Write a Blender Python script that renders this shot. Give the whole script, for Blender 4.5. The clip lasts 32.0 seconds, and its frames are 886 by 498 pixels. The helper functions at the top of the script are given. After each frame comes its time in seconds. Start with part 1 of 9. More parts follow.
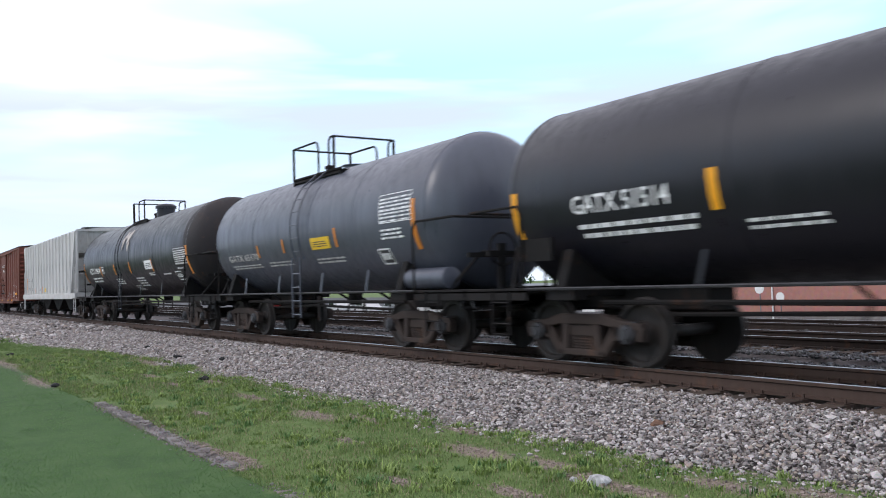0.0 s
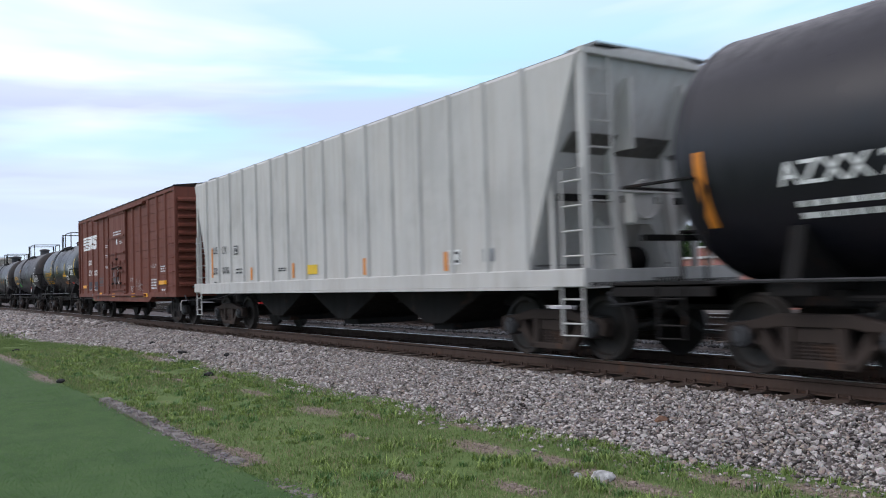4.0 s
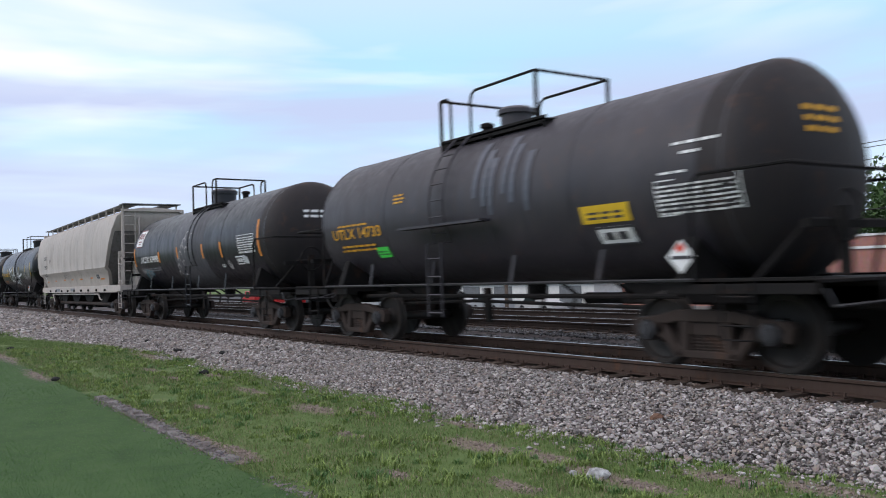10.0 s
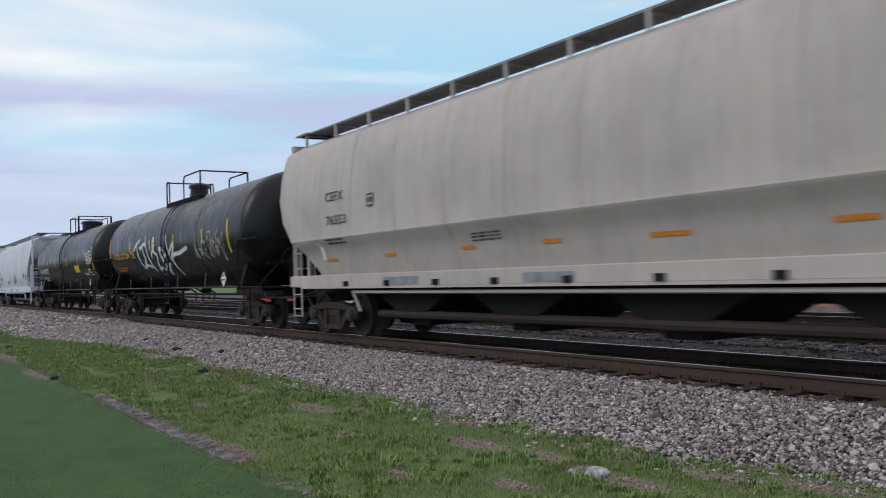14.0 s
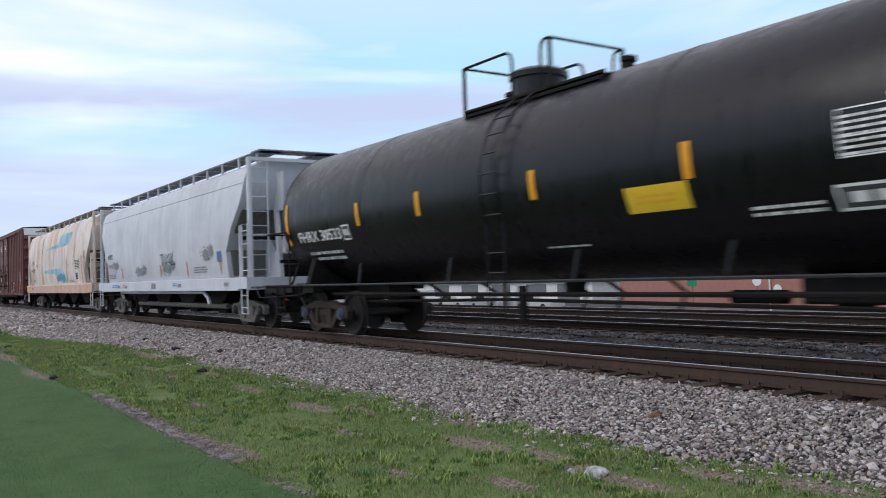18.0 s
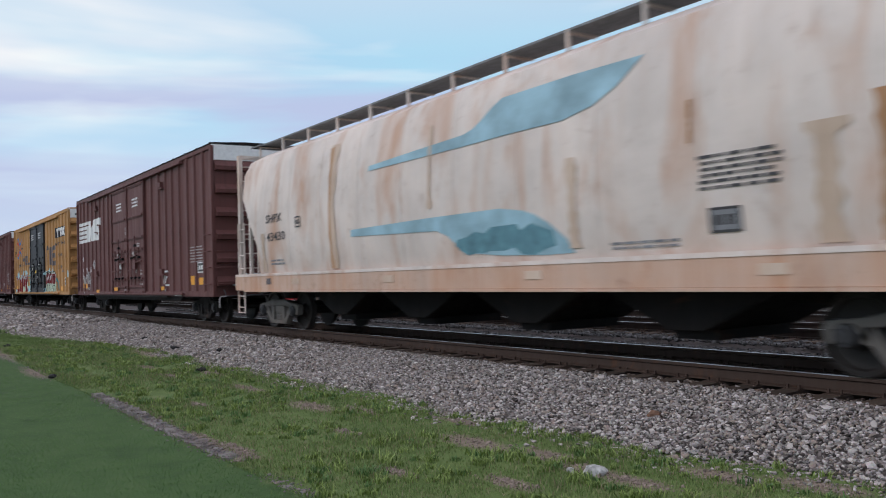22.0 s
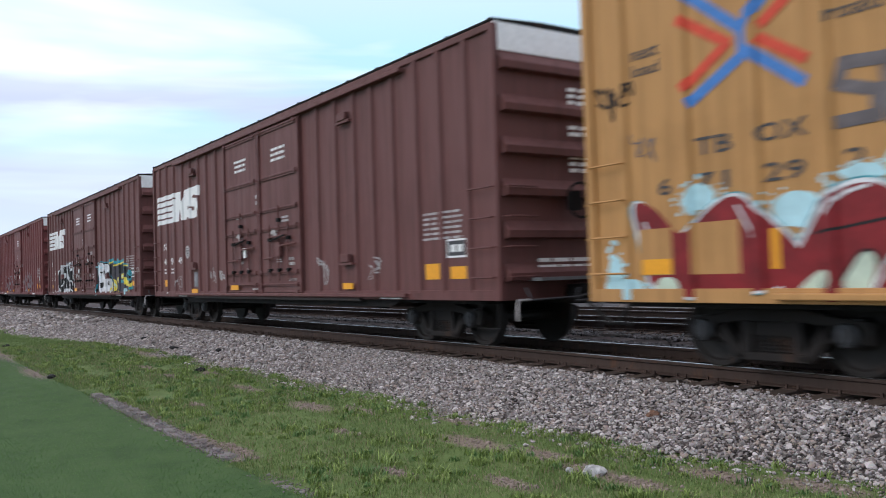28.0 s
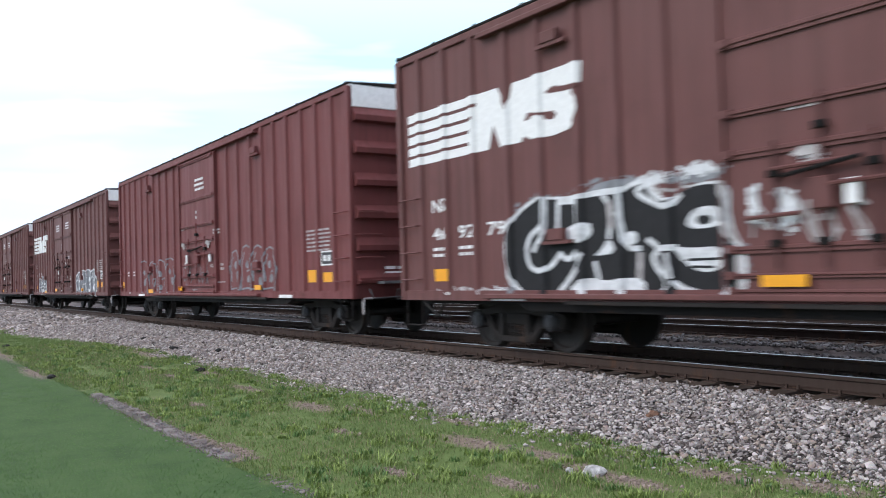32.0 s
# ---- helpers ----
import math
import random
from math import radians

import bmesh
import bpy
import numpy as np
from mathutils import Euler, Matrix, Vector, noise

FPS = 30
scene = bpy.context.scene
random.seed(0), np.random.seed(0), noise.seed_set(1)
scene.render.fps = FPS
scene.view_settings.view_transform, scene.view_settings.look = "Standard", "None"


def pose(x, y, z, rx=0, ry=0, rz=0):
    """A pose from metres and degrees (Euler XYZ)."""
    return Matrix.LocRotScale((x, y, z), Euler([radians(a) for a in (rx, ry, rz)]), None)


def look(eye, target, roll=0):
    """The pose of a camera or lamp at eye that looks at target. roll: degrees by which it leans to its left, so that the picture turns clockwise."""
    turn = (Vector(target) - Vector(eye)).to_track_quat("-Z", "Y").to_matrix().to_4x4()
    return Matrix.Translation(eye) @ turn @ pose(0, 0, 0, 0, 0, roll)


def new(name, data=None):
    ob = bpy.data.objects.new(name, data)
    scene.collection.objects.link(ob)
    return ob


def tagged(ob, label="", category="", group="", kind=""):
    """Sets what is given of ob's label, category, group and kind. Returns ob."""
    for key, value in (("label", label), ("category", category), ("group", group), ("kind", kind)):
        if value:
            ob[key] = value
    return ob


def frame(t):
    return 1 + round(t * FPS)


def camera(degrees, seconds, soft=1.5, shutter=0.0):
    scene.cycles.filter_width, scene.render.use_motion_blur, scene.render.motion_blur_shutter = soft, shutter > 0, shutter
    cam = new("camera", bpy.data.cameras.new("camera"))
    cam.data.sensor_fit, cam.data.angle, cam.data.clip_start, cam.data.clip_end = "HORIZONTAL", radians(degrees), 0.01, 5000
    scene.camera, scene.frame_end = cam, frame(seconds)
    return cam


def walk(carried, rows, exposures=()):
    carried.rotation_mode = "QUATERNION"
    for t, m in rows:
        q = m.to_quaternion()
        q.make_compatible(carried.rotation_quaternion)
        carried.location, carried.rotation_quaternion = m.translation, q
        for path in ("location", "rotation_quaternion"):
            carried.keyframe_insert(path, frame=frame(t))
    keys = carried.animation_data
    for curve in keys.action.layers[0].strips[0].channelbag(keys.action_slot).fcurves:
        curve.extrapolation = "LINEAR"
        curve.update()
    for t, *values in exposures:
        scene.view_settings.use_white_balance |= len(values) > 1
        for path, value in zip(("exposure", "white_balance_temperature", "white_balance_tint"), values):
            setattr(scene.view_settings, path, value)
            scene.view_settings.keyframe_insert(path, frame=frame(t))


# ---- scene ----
# ---------------------------------------------------------------- camera
# x runs along the rails in the train's direction, y away from the camera, z = 0 is the rail top
EYE = (0.0, 0.0, 1.212)
AIM, RISE, LEAN = 33.94, 1.962, -1.81
cam = camera(55.50, 32.0, soft=1.0, shutter=0.45)


def view(pan, tilt):
    a, b = radians(AIM - pan), radians(RISE + tilt)
    way = Vector((-math.cos(a) * math.cos(b), math.sin(a) * math.cos(b), math.sin(b)))
    return look(EYE, Vector(EYE) + 10 * way, LEAN)


SWAY = [(0, -0.009, 0.354), (0.5, 0.06, 0.293), (1, 0.118, 0.289), (1.5, 0.177, 0.235), (2, 0.237, 0.213), (3, 0.295, 0.172), (3.5, 0.309, 0.117), (5.5, 0.154, 0.059), (6.5, 0.06, 0.027), (7.5, 0.032, 0.0),
        (9, 0.0, 0.0), (10, -0.009, -0.06), (11, -0.054, -0.104), (12, -0.067, -0.118), (13, -0.063, -0.16), (14.5, -0.077, -0.15), (16.5, -0.126, -0.163), (18, -0.13, -0.18), (19, -0.167, -0.232),
        (20, -0.185, -0.236), (22, -0.185, -0.254), (24, -0.19, -0.29), (25.5, -0.208, -0.293), (27.5, -0.235, -0.254), (29, -0.244, -0.24), (32, -0.244, -0.236)]
walk(cam, [(t, view(a, b)) for t, a, b in SWAY],
     exposures=[(0, 0.33), (2.0, 0.33), (3.5, 0.18), (5.5, -0.08), (8, -0.05), (10, -0.03), (12, -0.08), (14, -0.27), (16.5, -0.12), (19, -0.04), (20, -0.3), (21, -0.47), (22, -0.28), (23.5, -0.08), (25.5, 0.0), (27.5, 0.06), (29.6, 0.40), (32, 0.54)])

# ---------------------------------------------------------------- sky and sun
SUN_H, SUN_A = 38.0, 205.0
world = bpy.data.worlds.new("evening_sky")
scene.world = world
world.use_nodes = True


class Net:
    """Short hand for a node tree."""

    def __init__(self, tree):
        self.t = tree
        tree.nodes.clear()

    def add(self, kind, ins=None):
        n = self.t.nodes.new(kind)
        for k, v in (ins or {}).items():
            if isinstance(v, tuple) and len(v) == 2 and hasattr(v[0], "outputs"):
                self.t.links.new(v[0].outputs[v[1]], n.inputs[k])
            elif hasattr(v, "outputs"):
                self.t.links.new(v.outputs[0], n.inputs[k])
            else:
                n.inputs[k].default_value = v
        return n

    def ramp(self, fac, stops):
        n = self.add("ShaderNodeValToRGB", {0: fac})
        r = n.color_ramp
        while len(r.elements) < len(stops):
            r.elements.new(0.5)
        for e, (p, c) in zip(r.elements, stops):
            e.position = p
            e.color = (*c, 1) if len(c) == 3 else c
        return n

    def mix(self, fac, a, b, blend="MIX"):
        n = self.add("ShaderNodeMixRGB", {0: fac, 1: a, 2: b})
        n.blend_type = blend
        return n

    def noise(self, vec, scale, detail=4.0, rough=0.55, warp=0.0):
        return self.add("ShaderNodeTexNoise", {"Vector": vec, "Scale": scale, "Detail": detail, "Roughness": rough, "Distortion": warp})

    def stretch(self, vec, x, y, z):
        n = self.add("ShaderNodeMapping", {0: vec})
        n.inputs["Scale"].default_value = (x, y, z)
        return n


w = Net(world.node_tree)
sky = w.add("ShaderNodeTexSky")
sky.sky_type, sky.sun_disc = "NISHITA", False
sky.sun_elevation, sky.sun_rotation = radians(SUN_H), radians(SUN_A)
co = w.add("ShaderNodeTexCoord")
height = w.add("ShaderNodeSeparateXYZ", {0: (co, "Generated")})
lay = w.add("ShaderNodeMapping", {0: (co, "Generated")})
lay.inputs["Rotation"].default_value = (0, radians(-3), radians(20))
lay.inputs["Scale"].default_value = (1.6, 1.6, 9.0)
n1 = w.add("ShaderNodeTexNoise", {"Vector": lay, "Scale": 1.15, "Detail": 4.5, "Roughness": 0.48, "Distortion": 0.35})
lay2 = w.add("ShaderNodeMapping", {0: (co, "Generated")})
lay2.inputs["Rotation"].default_value = (0, radians(-2), radians(20))
lay2.inputs["Scale"].default_value = (1.5, 1.5, 11.0)
lay2.inputs["Location"].default_value = (0.7, 0.3, 0.35)
n2 = w.add("ShaderNodeTexNoise", {"Vector": lay2, "Scale": 1.3, "Detail": 4.0, "Roughness": 0.5, "Distortion": 0.3})
cloud = w.ramp((n1, 0), [(0.47, (0, 0, 0)), (0.70, (0.95, 0.95, 0.95))])
thin = w.ramp((height, "Z"), [(0.05, (0.25, 0.25, 0.25)), (0.22, (1, 1, 1))])
white_bank = w.mix(1.0, (cloud, 0), (thin, 0), "MULTIPLY")
bank = w.ramp((n2, 0), [(0.41, (0, 0, 0)), (0.57, (0.9, 0.9, 0.9))])
belt = w.ramp((height, "Z"), [(0.04, (0.35, 0.35, 0.35)), (0.12, (0.9, 0.9, 0.9)), (0.20, (1, 1, 1)), (0.27, (0.12, 0.12, 0.12))])
grey_bank = w.mix(1.0, (bank, 0), (belt, 0), "MULTIPLY")
clear = w.ramp((height, "Z"), [(0.0, (0.68, 0.80, 0.97)), (0.12, (0.58, 0.77, 0.98)), (0.25, (0.47, 0.80, 1.0)), (0.42, (0.82, 0.80, 0.93))])
blue = w.mix(0.85, w.mix(1.0, sky, (0.12, 0.12, 0.12, 1), "MULTIPLY"), (clear, 0))
white_mix = w.mix(white_bank, blue, (1.0, 1.0, 1.0, 1))
sky_mix = w.mix(grey_bank, white_mix, (0.52, 0.58, 0.82, 1))
bg = w.add("ShaderNodeBackground", {0: sky_mix, 1: 1.18})
w.add("ShaderNodeOutputWorld", {0: bg})

sun = new("sun", bpy.data.lights.new("sun", "SUN"))
sun.data.energy, sun.data.angle, sun.data.color = 1.0, radians(30), (1.0, 0.945, 0.925)
# the sun stands behind the camera's side of the rails, high and veiled
sa, sh = radians(-105), radians(SUN_H)
sun.matrix_world = look((0, 0, 30), Vector((0, 0, 30)) - Vector((math.cos(sa) * math.cos(sh), math.sin(sa) * math.cos(sh), math.sin(sh))))

# ---------------------------------------------------------------- materials
def material(name):
    m = bpy.data.materials.new(name)
    m.use_nodes = True
    return m, Net(m.node_tree)


def finish(n, color, rough, bump=None, metal=0.0, strength=0.3, dist=0.01, gloss=0.35):
    b = n.add("ShaderNodeBsdfPrincipled", {"Base Color": color, "Roughness": rough, "Metallic": metal, "Specular IOR Level": gloss})
    if bump is not None:
        k = n.add("ShaderNodeBump", {"Height": bump, "Strength": strength, "Distance": dist})
        n.t.links.new(k.outputs[0], b.inputs["Normal"])
    n.add("ShaderNodeOutputMaterial", {0: b})
    return b


def paint(name, color, dirt=(0.09, 0.075, 0.06), grime=0.35, rough=0.55, streak=0.5, rust=0.0, metal=0.0, fleck=0.06, gloss=0.3, bleed=0.0):
    """Weathered vehicle paint: broad fading, vertical streaks, fine speckle, rust blooms and bleeding."""
    m, n = material(name)
    co = (n.add("ShaderNodeTexCoord"), "Object")
    big = n.noise(co, 0.55, 5, 0.6, 0.4)
    run = n.noise(n.stretch(co, 6.0, 6.0, 0.35), 1.3, 5, 0.65, 0.2)
    fine = n.noise(co, 42.0, 3, 0.6)
    c = n.mix(fleck, (*color, 1), (fine, 1), "OVERLAY")
    fade = n.ramp((big, 0), [(0.35, (0.80, 0.80, 0.80)), (0.7, (1.12, 1.12, 1.12))])
    c = n.mix(1.0, c, (fade, 0), "MULTIPLY")
    mask = n.ramp((run, 0), [(0.46, (0, 0, 0)), (0.72, (streak, streak, streak))])
    c = n.mix((mask, 0), c, (*dirt, 1))
    dust = n.ramp((big, 0), [(0.48, (0, 0, 0)), (0.75, (grime, grime, grime))])
    c = n.mix((dust, 0), c, (*dirt, 1))
    if rust:
        spot = n.noise(co, 2.6, 8, 0.72, 0.6)
        rm = n.ramp((spot, 0), [(0.60 - 0.12 * rust, (0, 0, 0)), (0.70, (rust, rust, rust))])
        c = n.mix((rm, 0), c, (0.19, 0.075, 0.03, 1))
    if bleed:
        wide = n.noise(n.stretch(co, 1.5, 1.5, 0.45), 0.85, 6, 0.62, 0.5)
        bm_ = n.ramp((wide, 0), [(0.50, (0, 0, 0)), (0.72, (bleed, bleed, bleed))])
        c = n.mix((bm_, 0), c, (0.50, 0.24, 0.12, 1))
    r = n.ramp((run, 0), [(0.3, (rough - 0.08,) * 3), (0.75, (min(1, rough + 0.22),) * 3)])
    finish(n, c, (r, 0), (fine, 0), metal, 0.12, 0.004, gloss)
    return m


def plain(name, color, rough=0.6, metal=0.0, vary=0.25, scale=9.0):
    m, n = material(name)
    co = (n.add("ShaderNodeTexCoord"), "Object")
    a = n.noise(co, scale, 6, 0.6)
    f = n.ramp((a, 0), [(0.3, (1 - vary,) * 3), (0.7, (1 + vary,) * 3)])
    c = n.mix(1.0, (*color, 1), (f, 0), "MULTIPLY")
    finish(n, c, rough, (a, 0), metal, 0.2, 0.003)
    return m


BLACK = paint("black_tank_paint", (0.0105, 0.0105, 0.0165), (0.018, 0.0175, 0.0205), 0.25, 0.34, 0.22, gloss=0.45)
BLACK_CLEAN = paint("fresh_black_paint", (0.0048, 0.0045, 0.0070), (0.0085, 0.008, 0.0095), 0.12, 0.28, 0.10, gloss=0.34)
BLACK_WORN = paint("worn_dark_brown_black_paint", (0.037, 0.034, 0.043), (0.072, 0.062, 0.063), 0.5, 0.44, 0.5, 0.2, gloss=0.45)
GREY = paint("blue_grey_tank_paint", (0.074, 0.082, 0.108), (0.040, 0.039, 0.044), 0.30, 0.34, 0.25, 0.05, gloss=0.6)
BAND = paint("grey_repaint", (0.088, 0.088, 0.100), (0.055, 0.052, 0.055), 0.35, 0.45, 0.3, 0.06)
DARK_HEAD = paint("sooty_brown_paint", (0.024, 0.021, 0.023), (0.045, 0.036, 0.033), 0.5, 0.6, 0.5, 0.25, gloss=0.3)
WHITE_GREY = paint("light_grey_hopper_paint", (0.53, 0.525, 0.515), (0.30, 0.26, 0.22), 0.30, 0.55, 0.40, 0.10)
CREAM = paint("dusty_beige_grey_paint", (0.50, 0.455, 0.42), (0.31, 0.255, 0.215), 0.35, 0.50, 0.35, 0.12)
PALE = paint("pale_grey_white_paint", (0.61, 0.63, 0.685), (0.39, 0.39, 0.415), 0.32, 0.44, 0.26, 0.04)
RUSTY = paint("rust_stained_cream_paint", (0.78, 0.70, 0.655), (0.62, 0.47, 0.38), 0.22, 0.55, 0.26, 0.26, bleed=0.72)
RUST_SILL = paint("rust_washed_sill_paint", (0.64, 0.47, 0.38), (0.48, 0.25, 0.15), 0.55, 0.65, 0.55, 0.35, bleed=0.7)
SLOPE_DIRT_SHADE = paint("grimy_slope_sheet", (0.19, 0.18, 0.175), (0.09, 0.078, 0.066), 0.6, 0.8, 0.7, 0.25)
RUST_RUN = paint("orange_rust_run", (0.46, 0.25, 0.13), (0.58, 0.42, 0.31), 0.6, 0.7, 0.8)
RUST_WASH = paint("pale_rust_wash", (0.60, 0.46, 0.36), (0.66, 0.55, 0.47), 0.6, 0.7, 0.8)
OXIDE = paint("faded_red_oxide_paint", (0.165, 0.048, 0.031), (0.075, 0.036, 0.03), 0.45, 0.62, 0.55, 0.25)
MAROON = paint("maroon_brown_paint", (0.150, 0.059, 0.055), (0.072, 0.042, 0.040), 0.42, 0.55, 0.48, 0.12)
MAROON_RED = paint("reddish_maroon_paint", (0.178, 0.050, 0.050), (0.08, 0.038, 0.036), 0.40, 0.55, 0.45, 0.12)
YELLOW = paint("weathered_yellow_paint", (0.52, 0.275, 0.10), (0.20, 0.11, 0.05), 0.35, 0.58, 0.45, 0.10)
NAVY = paint("black_blue_door_paint", (0.022, 0.024, 0.032), (0.07, 0.06, 0.055), 0.30, 0.5, 0.35, 0.08)
CASTING = paint("dusty_brown_cast_steel", (0.036, 0.026, 0.0225), (0.056, 0.042, 0.035), 0.6, 0.8, 0.4, 0.3)
CASTING_DARK = paint("sooty_cast_steel", (0.020, 0.0175, 0.017), (0.036, 0.029, 0.026), 0.6, 0.8, 0.4, 0.3)
BEARING_BLUE = plain("pale_blue_bearing_paint", (0.055, 0.07, 0.10), 0.5, 0.0, 0.3, 8)
CASTING_GREY = paint("dusty_grey_cast_steel", (0.17, 0.16, 0.15), (0.09, 0.075, 0.06), 0.5, 0.75, 0.4, 0.25)
WHEEL = paint("dark_oily_wheel_steel", (0.022, 0.019, 0.018), (0.036, 0.030, 0.026), 0.5, 0.55, 0.2, 0.2)
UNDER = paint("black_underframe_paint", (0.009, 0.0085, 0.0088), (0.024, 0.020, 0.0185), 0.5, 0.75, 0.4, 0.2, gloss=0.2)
STEEL = plain("dull_dark_steel", (0.06, 0.06, 0.065), 0.5, 0.6)
TREAD = plain("polished_tread_steel", (0.55, 0.55, 0.56), 0.3, 1.0, 0.1)
GALV = plain("galvanised_grating", (0.20, 0.21, 0.22), 0.6, 0.5)
WHITE = plain("white_lettering_paint", (0.78, 0.79, 0.79), 0.6, 0, 0.09, 14)
GOLD = plain("yellow_lettering_paint", (0.70, 0.36, 0.03), 0.6, 0, 0.15, 14)
DARK = plain("dark_lettering_paint", (0.055, 0.055, 0.06), 0.6, 0, 0.2, 14)
REFLECT = plain("amber_reflective_tape", (0.80, 0.36, 0.02), 0.45, 0, 0.1, 20)
ORANGE = plain("dull_orange_reflective_tape", (0.62, 0.22, 0.03), 0.5, 0, 0.15, 20)
SIGN_YELLOW = plain("yellow_placard", (0.70, 0.46, 0.03), 0.5, 0, 0.08)
SIGN_RED = plain("red_panel_paint", (0.65, 0.045, 0.02), 0.5, 0, 0.12)
SIGN_GREEN = plain("green_sticker", (0.08, 0.75, 0.10), 0.5, 0, 0.08)
SPRAY = plain("white_spray_paint", (0.62, 0.64, 0.66), 0.75, 0, 0.3, 7)
SPRAY_BLACK = plain("black_spray_paint", (0.012, 0.012, 0.014), 0.7, 0, 0.3, 7)
SPRAY_GREY = plain("grey_buffed_patch", (0.22, 0.23, 0.25), 0.7, 0, 0.4, 5)
SPRAY_RED = plain("maroon_spray_paint", (0.20, 0.012, 0.016), 0.55, 0, 0.35, 3)
SPRAY_CYAN = plain("pale_cyan_spray_paint", (0.42, 0.66, 0.72), 0.6, 0, 0.2, 4)
SPRAY_DUSTY = plain("dusty_white_paint", (0.42, 0.40, 0.40), 0.75, 0, 0.35, 7)
SPRAY_SLATE = plain("grey_teal_paint", (0.12, 0.27, 0.33), 0.7, 0, 0.3, 5)
SPRAY_DEEP = plain("deep_violet_black_paint", (0.05, 0.046, 0.06), 0.7, 0, 0.3, 5)
SPRAY_MINT = plain("pale_mint_spray_paint", (0.52, 0.62, 0.50), 0.65, 0, 0.2, 4)
SPRAY_TEAL = plain("teal_spray_paint", (0.03, 0.27, 0.34), 0.6, 0, 0.3, 4)
SPRAY_YELLOW = plain("yellow_spray_paint", (0.72, 0.60, 0.08), 0.6, 0, 0.2, 4)
SPRAY_VIOLET = plain("violet_grey_spray_paint", (0.135, 0.118, 0.125), 0.7, 0, 0.3, 5)
LOGO_BLUE = plain("faded_blue_marking", (0.06, 0.20, 0.52), 0.6, 0, 0.15)
LOGO_RED = plain("faded_red_marking", (0.62, 0.07, 0.035), 0.6, 0, 0.15)
WATER_BLUE = plain("faded_light_blue_marking", (0.30, 0.48, 0.57), 0.65, 0, 0.3, 1.5)
HOSE = plain("black_rubber", (0.02, 0.02, 0.02), 0.7)


def ground_mat():
    """Lawn on the near side of the kerb, yellower meadow beyond it, worn through to dusty soil in patches."""
    m, n = material("grass_soil")
    co = (n.add("ShaderNodeTexCoord"), "Object")
    mid = n.noise(co, 3.2, 6, 0.65)
    fine = n.noise(co, 40, 4, 0.6)
    big = n.noise(co, 2.2, 8, 0.78, 0.4)
    lawn = n.ramp((big, 0), [(0.34, (0.027, 0.066, 0.016)), (0.5, (0.046, 0.098, 0.026)), (0.72, (0.066, 0.116, 0.038))])
    meadow = n.ramp((mid, 0), [(0.3, (0.076, 0.120, 0.032)), (0.52, (0.100, 0.154, 0.042)), (0.75, (0.145, 0.165, 0.072))])
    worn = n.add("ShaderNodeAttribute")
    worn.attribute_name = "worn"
    where = n.add("ShaderNodeSeparateXYZ", {0: co})
    wob = n.add("ShaderNodeMath", {0: (where, "Y"), 1: (mid, 0)})
    wob.operation = "ADD"
    edge = n.ramp(n.add("ShaderNodeMapRange", {0: wob, 1: 3.05, 2: 3.35}), [(0.0, (0, 0, 0)), (1.0, (1, 1, 1))])
    c = n.mix((edge, 0), (lawn, 0), (meadow, 0))
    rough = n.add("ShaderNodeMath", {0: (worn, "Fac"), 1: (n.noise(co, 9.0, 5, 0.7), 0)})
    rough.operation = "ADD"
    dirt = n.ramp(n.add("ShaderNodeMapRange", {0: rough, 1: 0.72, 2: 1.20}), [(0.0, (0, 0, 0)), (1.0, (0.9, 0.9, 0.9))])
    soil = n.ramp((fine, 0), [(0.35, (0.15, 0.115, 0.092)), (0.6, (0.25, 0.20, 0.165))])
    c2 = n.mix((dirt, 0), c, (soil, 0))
    c3 = n.mix(0.15, c2, (fine, 1), "OVERLAY")
    finish(n, c3, 0.95, (fine, 0), 0, 0.25, 0.015)
    return m


def stone_mat(name, low, high, dark):
    m, n = material(name)
    g = n.add("ShaderNodeNewGeometry")
    co = (n.add("ShaderNodeTexCoord"), "Object")
    f = n.noise(co, 60, 4, 0.6)
    tan = (high[0] * 0.80, high[1] * 0.70, high[2] * 0.62)
    mid = tuple((a + b) / 2 for a, b in zip(low, high))
    c = n.ramp((g, "Random Per Island"), [(0.0, dark), (0.14, low), (0.30, tan), (0.42, low), (0.66, mid), (0.86, high), (1.0, tuple(min(0.75, 1.4 * a) for a in high))])
    c2 = n.mix(0.3, c, (f, 1), "OVERLAY")
    finish(n, c2, 0.9, (f, 0), 0, 0.4, 0.005)
    return m


def piece_mat(name, low, high, rough=0.9, scale=30.0):
    """For single pieces: each takes its own tone."""
    m, n = material(name)
    o = n.add("ShaderNodeObjectInfo")
    co = (n.add("ShaderNodeTexCoord"), "Object")
    f = n.noise(co, scale, 5, 0.6)
    c = n.ramp((o, "Random"), [(0.0, low), (1.0, high)])
    c2 = n.mix(0.35, c, (f, 1), "OVERLAY")
    finish(n, c2, rough, (f, 0), 0, 0.4, 0.006)
    return m


def leaf_mat(name, low, high, rough=0.6):
    m, n = material(name)
    g = n.add("ShaderNodeNewGeometry")
    c = n.ramp((g, "Random Per Island"), [(0.0, low), (0.6, tuple((a + b) / 2 for a, b in zip(low, high))), (1.0, high)])
    finish(n, c, rough)
    return m


